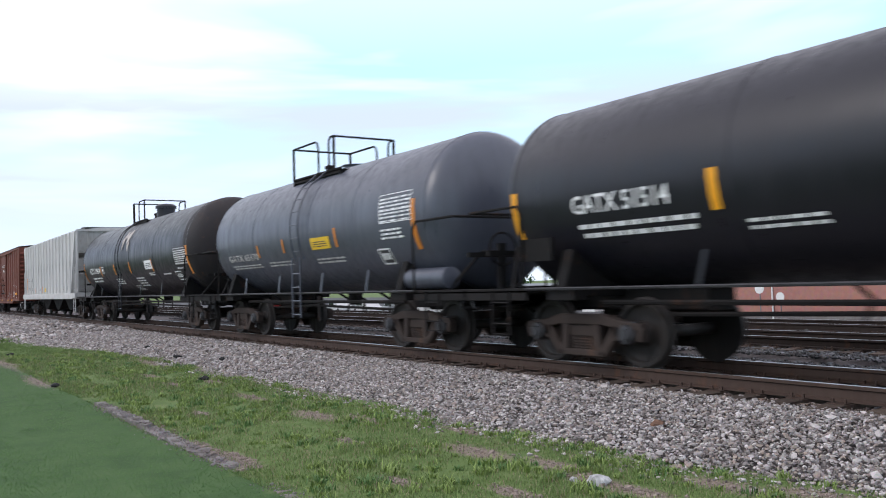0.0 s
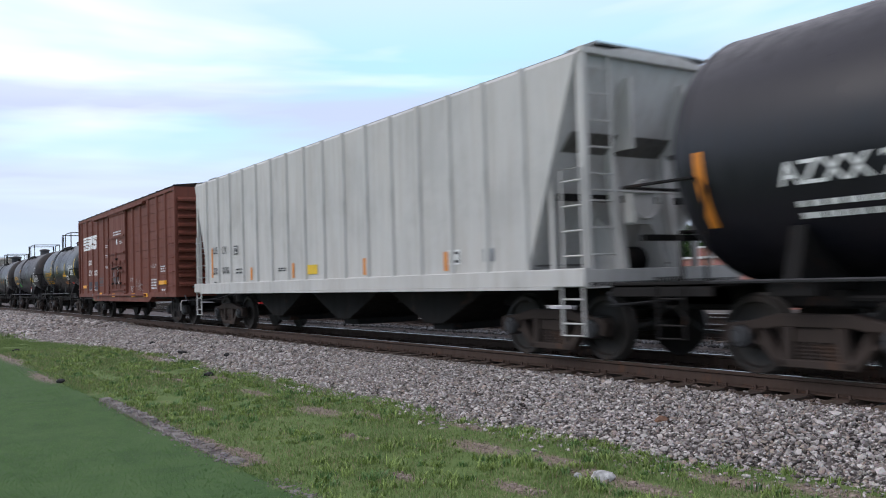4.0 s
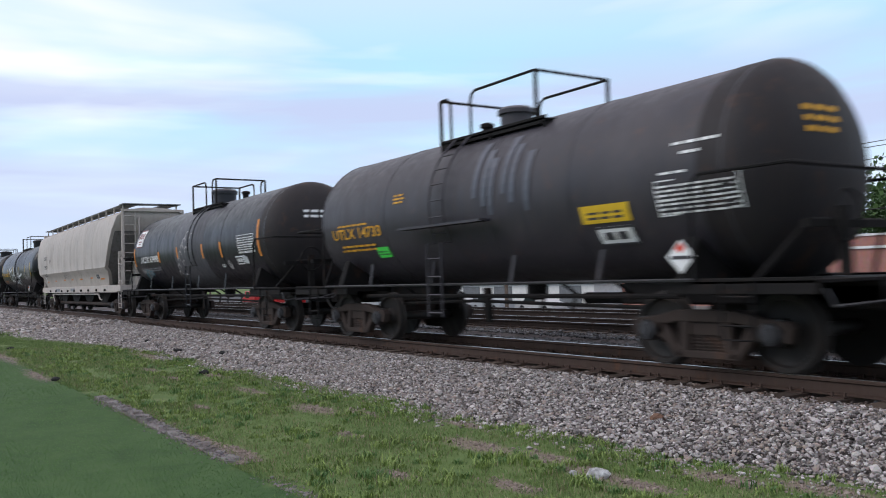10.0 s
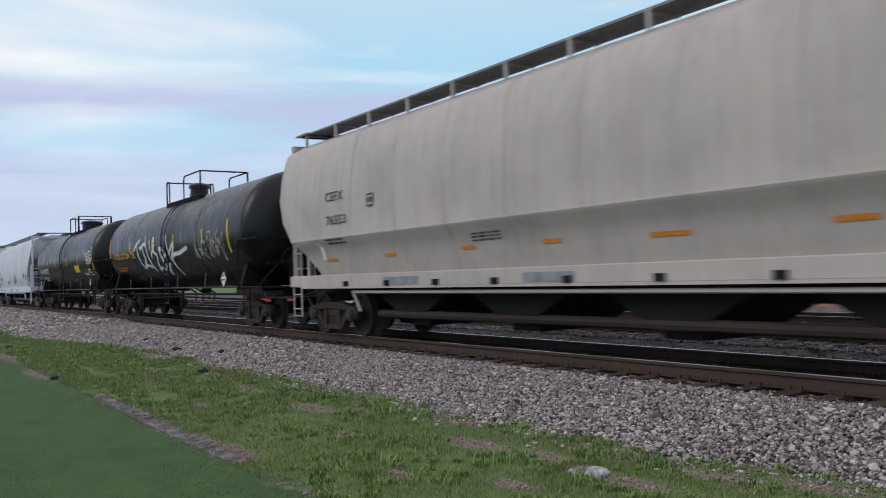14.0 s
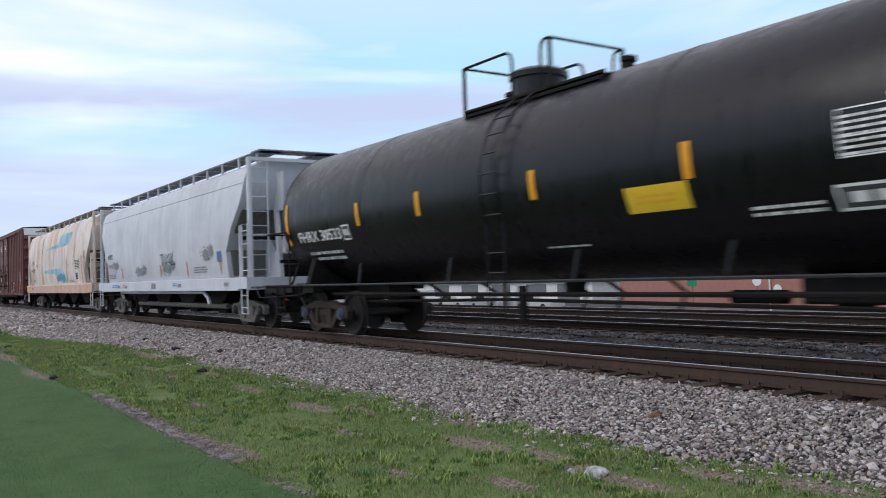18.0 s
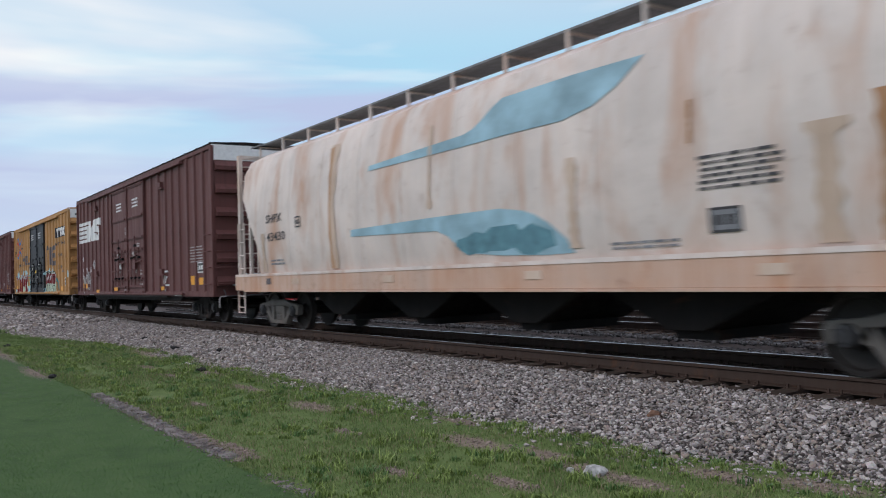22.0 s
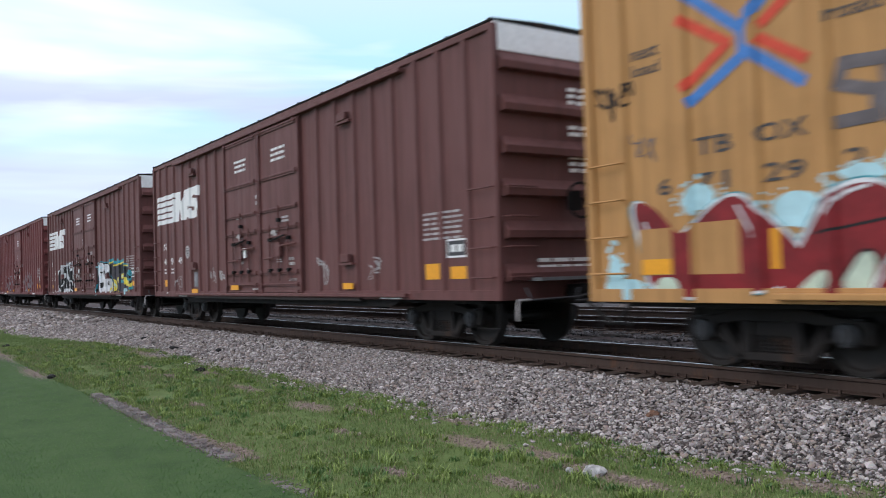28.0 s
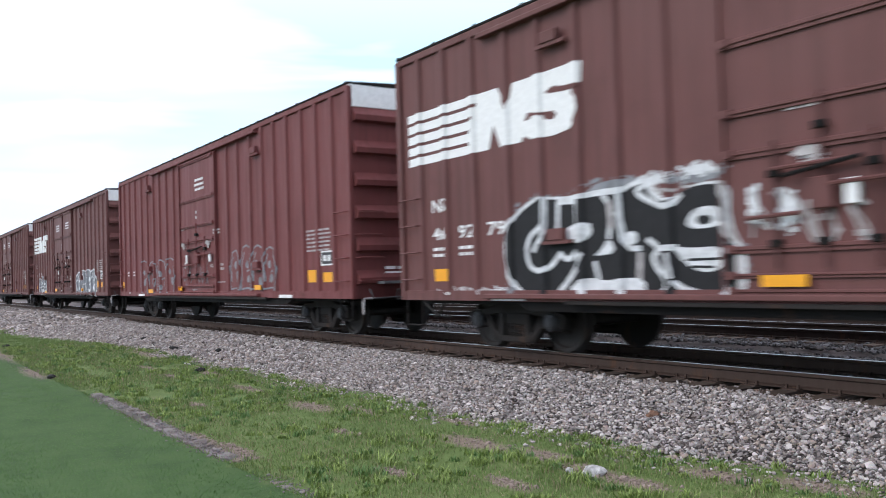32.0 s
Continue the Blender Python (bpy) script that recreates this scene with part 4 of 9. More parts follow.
def wheelset_form():
    f = Form()
    for s in (-1, 1):
        p = [(s * 0.685, 0.30), (s * 0.685, 0.49), (s * 0.715, 0.488), (s * 0.722, 0.458), (s * 0.80, 0.452), (s * 0.815, 0.445), (s * 0.815, 0.385), (s * 0.775, 0.365), (s * 0.755, 0.30), (s * 0.765, 0.18), (s * 0.825, 0.145), (s * 0.825, 0.09)]
        f.lathe(p, "y", seg=40)
        f.lathe([(s * 0.82, 0.075), (s * 1.02, 0.07)], "y", seg=12)
    f.lathe([(-0.70, 0.085), (0.70, 0.085)], "y", seg=12)
    return f


def sideframe_form(s):
    """Cast side frame with bolster window, two lightening holes and pedestal jaws."""
    f = Form()
    y0, y1 = s * 0.93, s * 1.08
    arch = [(-1.16, 0.52), (-1.12, 0.60), (-0.72, 0.645), (-0.40, 0.72), (0.40, 0.72), (0.72, 0.645), (1.12, 0.60), (1.16, 0.52), (0.72, 0.52), (0.42, 0.575), (-0.42, 0.575), (-0.72, 0.52)]
    f.along_y(arch, y0, y1)
    for k in (-1, 1):
        f.along_y([(k * 0.36, 0.58), (k * 0.24, 0.58), (k * 0.26, 0.22), (k * 0.40, 0.22)], y0, y1)
        f.along_y([(k * 0.80, 0.54), (k * 0.62, 0.56), (k * 0.33, 0.16), (k * 0.46, 0.14)], y0, y1)
        f.along_y([(k * 1.16, 0.54), (k * 1.05, 0.54), (k * 1.05, 0.37), (k * 1.12, 0.36)], y0, y1)
        f.along_y([(k * 0.73, 0.56), (k * 0.62, 0.58), (k * 0.64, 0.36), (k * 0.73, 0.38)], y0, y1)
    f.along_y([(-0.46, 0.14), (0.46, 0.14), (0.42, 0.23), (-0.42, 0.23)], y0, y1)
    return f


def springs_form(s):
    f = Form()
    for i in range(5):
        x = -0.20 + 0.10 * i
        f.lathe([(0.23, 0.040), (0.245, 0.047), (0.26, 0.040), (0.285, 0.047), (0.30, 0.040), (0.325, 0.047), (0.34, 0.040), (0.365, 0.047), (0.38, 0.040), (0.40, 0.046), (0.42, 0.04)], "z", (x, s * 0.985, 0), 10)
    f.box(-0.25, 0.25, s * 0.90 - 0.02, s * 1.06 + 0.02, 0.42, 0.57)
    return f


def bearing_form(s):
    f = Form().lathe([(s * 0.94, 0.135), (s * 1.09, 0.135), (s * 1.12, 0.12), (s * 1.125, 0.075), (s * 1.15, 0.07), (s * 1.15, 0.03)], "y", (0, 0, 0), 16)
    for k in range(3):
        a = 2.09 * k + 0.5
        f.lathe([(s * 1.12, 0.018), (s * 1.14, 0.018)], "y", (0.075 * math.sin(a), 0, 0.075 * math.cos(a)), 6)
    f.box(-0.14, 0.14, s * 0.95, s * 1.06, 0.10, 0.17)
    return f


def wheel_truck(car, x, tint=None, caps=None):
    """A two-axle truck with side frames, springs, bolster, bearings and wheelsets."""
    tint = tint or CASTING
    tag = tint.name
    t = part("wheel_truck", lambda: Form().box(-0.22, 0.22, -1.02, 1.02, 0.40, 0.66, 0.04), tint, car, "cast steel two-axle wheel truck", key="bolster" + tag, at=(x, 0, 0))
    for s in (-1, 1):
        part("side_frame", lambda: sideframe_form(s), tint, t, key="sideframe%d" % s + tag, bevel=0.012)
        part("spring_nest", lambda: springs_form(s), tint, t, key="springs%d" % s + tag)
        for a in (-0.889, 0.889):
            part("bearing_cap", lambda: bearing_form(s), caps or STEEL, t, key="bearing%d%s" % (s, (caps or STEEL).name), at=(a, 0, WHEEL_R))
    for a, store in ((0.889, LEAD_AXLES), (-0.889, TRAIL_AXLES)):
        store.append(part("wheelset", wheelset_form, WHEEL, t, key="wheelset", at=(a, 0, WHEEL_R)))
        part("brake_beam", lambda: Form().box(-0.05, 0.05, -0.84, 0.84, 0.42, 0.52).box(-0.06, 0.06, -0.82, -0.70, 0.33, 0.62).box(-0.06, 0.06, 0.70, 0.82, 0.33, 0.62), UNDER, t, key="shoe", at=(a - math.copysign(0.52, a), 0, 0))
    return t


def coupler(car, x, side):
    """Draft gear, shank and knuckle at one end, with an air hose."""
    f = Form().box(min(x - side * 0.9, x), max(x - side * 0.9, x), -0.28, 0.28, 0.70, 1.0, 0.03)
    f.box(min(x, x + side * 0.55), max(x, x + side * 0.55), -0.09, 0.09, 0.75, 0.93, 0.02)
    f.along_z([(x + side * 0.50, -0.2), (x + side * 0.88, -0.16), (x + side * 0.92, -0.02), (x + side * 0.75, 0.0), (x + side * 0.75, 0.14), (x + side * 0.5, 0.2)], 0.70, 0.98)
    part("coupler", f, UNDER, car, "rust-brown knuckle coupler")
    part("air_hose", Form().tube([(x + side * 0.1, -0.3, 0.75), (x + side * 0.3, -0.32, 0.62), (x + side * 0.55, -0.25, 0.42), (x + side * 0.85, -0.15, 0.40)], 0.025), HOSE, car, "black rubber air hose")
    part("uncoupling_lever", Form().tube([(x + side * 0.05, -1.45, 0.98), (x + side * 0.14, -1.42, 0.80), (x + side * 0.16, -0.5, 0.82), (x + side * 0.4, -0.1, 0.95)], 0.016, 5), STEEL, car)


def brake_gear(car, x, z=0.72):
    """Reservoir, cylinder and pipes under the floor."""
    f = Form().lathe([(x - 0.45, 0.04), (x - 0.42, 0.09), (x + 0.42, 0.09), (x + 0.45, 0.04)], "x", (0, 0.35, z), 16)
    part("air_reservoir", f, UNDER, car)
    part("brake_cylinder", Form().lathe([(x + 1.1, 0.08), (x + 1.12, 0.15), (x + 1.55, 0.15), (x + 1.6, 0.03), (x + 2.0, 0.03)], "x", (0, 0.3, z + 0.02), 14), UNDER, car)


def ladder(car, x, y, z0, z1, w_, n, mat, axis="x", name="ladder", r=0.014):
    """Stiles and rungs; axis is the way the rungs run."""
    d = (w_, 0, 0) if axis == "x" else (0, w_, 0)
    a, b = Vector((x, y, 0)), Vector((x + d[0], y + d[1], 0))
    low, high = Vector((0, 0, z0)), Vector((0, 0, z1))
    lad = part(name, Form().tube([a + high, a + low, b + low, b + high] if z0 < 0.6 else [a + low, a + high, b + high, b + low], r * 1.5, 5), mat, car)
    for i in range(n):
        z = z0 + (i + 0.5) * (z1 - z0) / n
        part("rung", Form().tube([a + Vector((0, 0, z)), b + Vector((0, 0, z))], r, 5), mat, lad)
    return lad


class Side:
    """Lays markings on a car's near side; wrap(x, z) gives the surface point."""

    def __init__(self, car, wrap, cuts=0, edges=()):
        self.car, self.wrap, self.cuts, self.edges = car, wrap, cuts, edges

    def put(self, me, x, z, name="marking", label="", lift=0.0):
        fn = (lambda u, v: self.wrap(x + u, z + v, lift))
        lay_on(me, fn, self.cuts, [e - x for e in self.edges])
        ob = new(name, me)
        ob.parent = self.car
        many = name != "lettering" and len(me.polygons) > (1 if name == "stencil" else 12)
        return tagged(ob, label, kind="stuff" if many else "")

    def text(self, s, x, z, h, mat, width=None, label="painted lettering"):
        return self.put(lettering(s, h, mat, width), x, z, "lettering", label)

    def bars(self, x, z, w_, h, rows, mat, gap=0.5, cols=1, label="rows of small unreadable stencilled lettering"):
        """Small writing that cannot be read, as rows of plain bars."""
        rnd = random.Random(int(x * 97 + z * 31))
        ph = h / rows
        polys = []
        for i in range(rows):
            for c in range(cols):
                cw = w_ / cols
                u = rnd.uniform(0.0, 0.06) * cw
                while u < cw * 0.88:
                    k = min(cw * 0.93 - u, rnd.uniform(0.07, 0.24))
                    polys.append(rect(c * cw + u, h - (i + 1) * ph, k, ph * (1 - gap)))
                    u += k + rnd.uniform(0.025, 0.06)
        return self.put(flat(polys, mat), x, z, "stencil", label)

    def patch(self, x, z, w_, h, mat, name="reflector", label="", lift=0.0):
        return self.put(flat([rect(0, 0, w_, h)], mat), x, z, name, label, lift)

    def framed(self, x, z, w_, h, mat, back, label="small framed stencil panel"):
        t = 0.03
        self.patch(x, z, w_, h, back, "stencil_panel", label)
        return self.put(flat([rect(0, 0, w_, t), rect(0, h - t, w_, t), rect(0, 0, t, h), rect(w_ - t, 0, t, h), rect(w_ * 0.2, h * 0.3, w_ * 0.25, h * 0.4), rect(w_ * 0.55, h * 0.3, w_ * 0.25, h * 0.4)], mat), x, z, "stencil", lift=0.004)

    def table(self, x, z, w_, h, mat, rows=6):
        """A data panel: ruled lines with bars of writing between."""
        self.bars(x, z + 0.02, w_, h - 0.04, rows, mat, 0.55, 3, "block of small white inspection data")
        self.put(flat([rect(0, 0, w_, 0.015), rect(0, h, w_, 0.015), rect(0, h * 0.42, w_, 0.012), rect(0, 0, 0.015, h), rect(w_, 0, 0.015, h)], mat), x, z, "stencil", lift=0.002)


def tank_car(label, cx, length, top, bottom, shell, head, trucks, band=None, ends=None, rails=(-1.4, -0.5, 0.3, 1.1, 1.2), hatch=(0.0, 0.33, 0.33), climb=-0.22, caps=None):
    """A tank car: shell with dished heads, saddles, sills, top platform, ladder, rails and trucks."""
    R = (top - bottom) / 2
    zc = bottom + R
    car = thing("tank_car", label, "tank car", (cx, TRACK, 0), "freight train cars")
    trucks = trucks if isinstance(trucks, tuple) else (trucks, trucks)
    La, Lb = ends or (length / 2, length / 2)
    hd = 0.44 * R
    arc = [(hd * (1 - math.sin(a)), max(0.02, R * math.cos(a))) for a in [math.pi / 2 * (1 - i / 10) for i in range(10)]]
    prof = [(-La + d, r) for d, r in arc]
    lead = [(Lb - d, r) for d, r in reversed(arc)]
    st = [-La + hd + (La + Lb - 2 * hd) * i / 8 for i in range(9)]
    full = prof + [(x, R) for x in st] + lead
    part("shell", Form().lathe(full, "x", (0, 0, zc), 56), shell, car, "", smooth=50)
    for x in (st[0], st[2], st[4] + 0.6, st[6], st[8]):
        seam = Form().lathe([(x - 0.02, R - 0.004), (x - 0.014, R + 0.006), (x + 0.014, R + 0.006), (x + 0.02, R - 0.004)], "x", (0, 0, zc), 56)
        part("weld_seam", seam, shell, car)
    if head is not None:
        p2 = [(Lb - hd - 0.35, R + 0.005), (Lb - hd, R + 0.005)] + [(x + 0.01, r) for x, r in lead]
        part("end_jacket", Form().lathe(p2, "x", (0, 0, zc), 56), head, car, "sooty brown end head", smooth=50)
    if band:
        x0, x1, bm_ = band
        part("repaint_band", Form().lathe([(x0, R - 0.003), (x0 + 0.03, R + 0.006), (x1 - 0.03, R + 0.006), (x1, R - 0.003)], "x", (0, 0, zc), 56), bm_, car, "broad repainted grey band round the shell")

    def wrap(x, z, lift=0.0):
        r = R + 0.012 + lift
        L = Lb if x > 0 else La
        d = min(L - 0.02, abs(x))
        if d > L - hd:
            q = (d - (L - hd)) / hd
            r *= math.sqrt(max(0.02, 1 - q * q))
        s = max(-1.0, min(1.0, (z - zc) / (R + 0.012)))
        a = math.asin(s)
        return (x, -r * math.cos(a), zc + r * math.sin(a))

    # stub sills, side sills and end platforms
    for s in (-1, 1):
        L = Lb if s > 0 else La
        e = s * (L + 0.62)
        part("stub_sill", Form().box(min(e, s * (L - 3.2)), max(e, s * (L - 3.2)), -0.28, 0.28, 0.74, 1.06, 0.03), UNDER, car, bevel=0.01)
        plat = Form().box(min(e, s * (L - 0.95)), max(e, s * (L - 0.95)), -1.48, 1.48, 1.03, 1.07)
        for yy in (-1.48, 1.44):
            plat.box(min(e, s * (L - 0.95)), max(e, s * (L - 0.95)), yy, yy + 0.04, 0.92, 1.10)
        part("end_platform", plat, UNDER, car, "black end platform", bevel=0.008)
        tx = trucks[0 if s < 0 else 1] * s
        sad = Form()
        for yy in (-1, 1):
            sad.along_x([(yy * 0.25, 0.95), (yy * 1.42, 0.98), (yy * 1.42, 1.10), (yy * 1.24, zc - R * 0.60), (yy * 1.0, zc - R * 0.72), (yy * 0.3, bottom - 0.02)], tx - 0.10, tx + 0.10)
            sad.box(tx - 0.28, tx + 0.28, yy * 1.30 - 0.12, yy * 1.30 + 0.12, 0.92, 1.10)
        part("saddle", sad, UNDER, car, "welded saddle over the wheel truck", bevel=0.01)
        for yy in (-1, 1):
            part("platform_brace", Form().tube([(s * (L - 0.30), yy * 1.2, 1.07), (s * (L + 0.10), yy * 0.75, 1.72), (s * (L + 0.10), yy * 0.2, 1.72)], 0.03, 6), UNDER, car, "bent brace on the end platform")
        part("end_crossbar", Form().box(min(s * (L + 0.28), s * (L + 0.36)), max(s * (L + 0.28), s * (L + 0.36)), -1.2, 1.2, 1.62, 1.70), UNDER, car)
        # end railing round the head
        x1 = s * (L + 0.35)
        rl = Form()
        zr = 1.07 + 1.22
        xi = s * (L - 0.9)
        rl.tube([(xi, -1.50, 1.07), (xi, -1.50, zr - 0.12), (xi + s * 0.1, -1.50, zr), (x1, -1.50, zr), (x1, 1.50, zr), (xi + s * 0.1, 1.50, zr), (xi, 1.50, zr - 0.12), (xi, 1.50, 1.07)], 0.022, 6)
        part("end_railing", rl, UNDER, car, "bent pipe railing round the tank end")
        coupler(car, e, s)
        wheel_truck(car, tx, None, caps)
        ladder(car, s * (L - 0.35) - 0.2, -1.49, 0.42, 1.05, 0.4, 2, UNDER, "x", "step")
    # walkway edge rail along the side
    for yy in (-1.49, 1.49):
        part("side_rail", Form().tube([(-La + 0.9, yy, 1.085), (Lb - 0.9, yy, 1.085)], 0.022, 6), STEEL, car, "long grey side handrail")
    # top platform; two U-shaped railings stand over its ends, open between them
    n0, gap0, gap1, n1, pe = rails
    zp, zt = top - 0.19, top + 0.61
    for yy in (-0.86, 0.46):
        pf = Form().box(n0, pe, yy, yy + 0.40, zp, zp + 0.03)
        for q in (yy, yy + 0.37):
            pf.box(n0, pe, q, q + 0.03, zp - 0.05, zp + 0.07)
        part("top_platform", pf, UNDER, car, "dark grating platform on the tank top")
    for x in (n0, (n0 + pe) / 2, pe - 0.06):
        part("platform_bearer", Form().box(x, x + 0.06, -0.86, 0.86, zp - 0.16, zp - 0.02), UNDER, car)
    for a0, a1 in ((n0, gap0), (n1, gap1)):
        k = math.copysign(min(0.14, abs(a1 - a0) * 0.4), a0 - a1)
        side_rail = [(a1, -0.84, zp), (a1, -0.84, zt - 0.16), (a1 + 0.3 * k, -0.84, zt - 0.05), (a1 + k, -0.84, zt), (a0, -0.84, zt), (a0, 0.70, zt), (a1 + k, 0.70, zt), (a1 + 0.3 * k, 0.70, zt - 0.05), (a1, 0.70, zt - 0.16), (a1, 0.70, zp)]
        part("platform_railing", Form().tube(side_rail, 0.024, 6), UNDER, car, "bent pipe safety railing")
        for yy in (-0.84, 0.70):
            part("railing_post", Form().box(a0 - 0.028, a0 + 0.028, yy - 0.02, yy + 0.02, zp, zt), UNDER, car)
    hx, hr, hh = hatch
    part("manway", Form().lathe([(top - 0.12, hr), (top + hh * 0.62, hr), (top + hh * 0.62, hr + 0.05), (top + hh * 0.80, hr + 0.05), (top + hh * 0.92, hr * 0.9), (top + hh, 0.05)], "z", (hx, 0, 0), 24), shell, car, "round manway with bolted cover")
    for x in ((pe - 0.35, n0 + 0.25) if pe - n1 > 0.4 else (n0 + 0.25,)):
        part("valve", Form().lathe([(top - 0.05, 0.09), (top + 0.14, 0.09), (top + 0.16, 0.13), (top + 0.22, 0.13), (top + 0.25, 0.05)], "z", (x, 0.0, 0), 12), UNDER, car, "top valve fitting")
    # flat struts from the side handrail up to the shell
    for x in (-La * 0.52, -La * 0.16, Lb * 0.22, Lb * 0.55):
        part("rail_strut", Form().along_y([(x - 0.035, 1.08), (x + 0.035, 1.08), (x + 0.155, 1.50), (x + 0.085, 1.50)], -1.475, -1.455), shell, car, "flat strut under the shell")
    # ladder up the side: straight below, bent over the shell above
    lx = climb
    lad = Form()
    for x in (lx, lx + 0.42):
        arc = [(x, -(R + 0.12) * math.cos(a), zc + (R + 0.12) * math.sin(a)) for a in [radians(-25 + 8 * i) for i in range(9)]]
        lad.tube([(x, -1.52, 0.55)] + [(x, -1.52, zc - 0.62)] + arc + [(x, -0.86, zp + 0.03)], 0.02, 5)
    lad = part("ladder", lad, shell, car, "side ladder up to the platform")
    for i in range(4):
        z = 0.62 + 0.30 * i
        part("rung", Form().tube([(lx, -1.52, z), (lx + 0.42, -1.52, z)], 0.014, 5), shell, lad)
    for i in range(6):
        a = radians(-18 + 11 * i)
        part("rung", Form().tube([(lx, -(R + 0.12) * math.cos(a), zc + (R + 0.12) * math.sin(a)), (lx + 0.42, -(R + 0.12) * math.cos(a), zc + (R + 0.12) * math.sin(a))], 0.014, 5), shell, lad)
    part("bottom_outlet", Form().lathe([(bottom - 0.28, 0.10), (bottom - 0.22, 0.16), (bottom + 0.05, 0.18)], "z", (0.1, 0, 0), 14), UNDER, car, "bottom outlet valve")
    brake_gear(car, L - 4.2, 0.80)
    part("brake_rod", Form().tube([(-trucks[0] + 0.6, -0.62, 0.70), (-0.8, -0.62, 0.78), (trucks[1] - 0.6, -0.62, 0.70)], 0.03, 6), UNDER, car, "long dark brake rod under the tank")
    part("train_pipe", Form().tube([(-trucks[0] + 0.4, -1.0, 0.88), (trucks[1] - 0.4, -1.0, 0.88)], 0.035, 6), UNDER, car, "dark air pipe under the tank")
    for x in (-2.9, -1.3, 0.9, 1.6, 2.7):
        part("rod_hanger", Form().tube([(x, -0.62, 0.66), (x + 0.12, -0.62, 0.90), (x + 0.05, -0.9, 1.10)], 0.028, 5), UNDER, car)
    part("brake_lever", Form().box(-0.55, -0.40, -0.66, -0.58, 0.42, 1.0), UNDER, car, "upright brake lever")
    part("hand_brake_wheel", Form().tube([(L + 0.42, -0.55 + 0.28 * math.cos(a), 1.75 + 0.28 * math.sin(a)) for a in [2 * math.pi * i / 16 for i in range(16)]], 0.02, 5, True).box(L + 0.34, L + 0.42, -0.62, -0.48, 1.1, 1.85), UNDER, car, "hand brake wheel on its stand")
    return car, Side(car, wrap, 6)


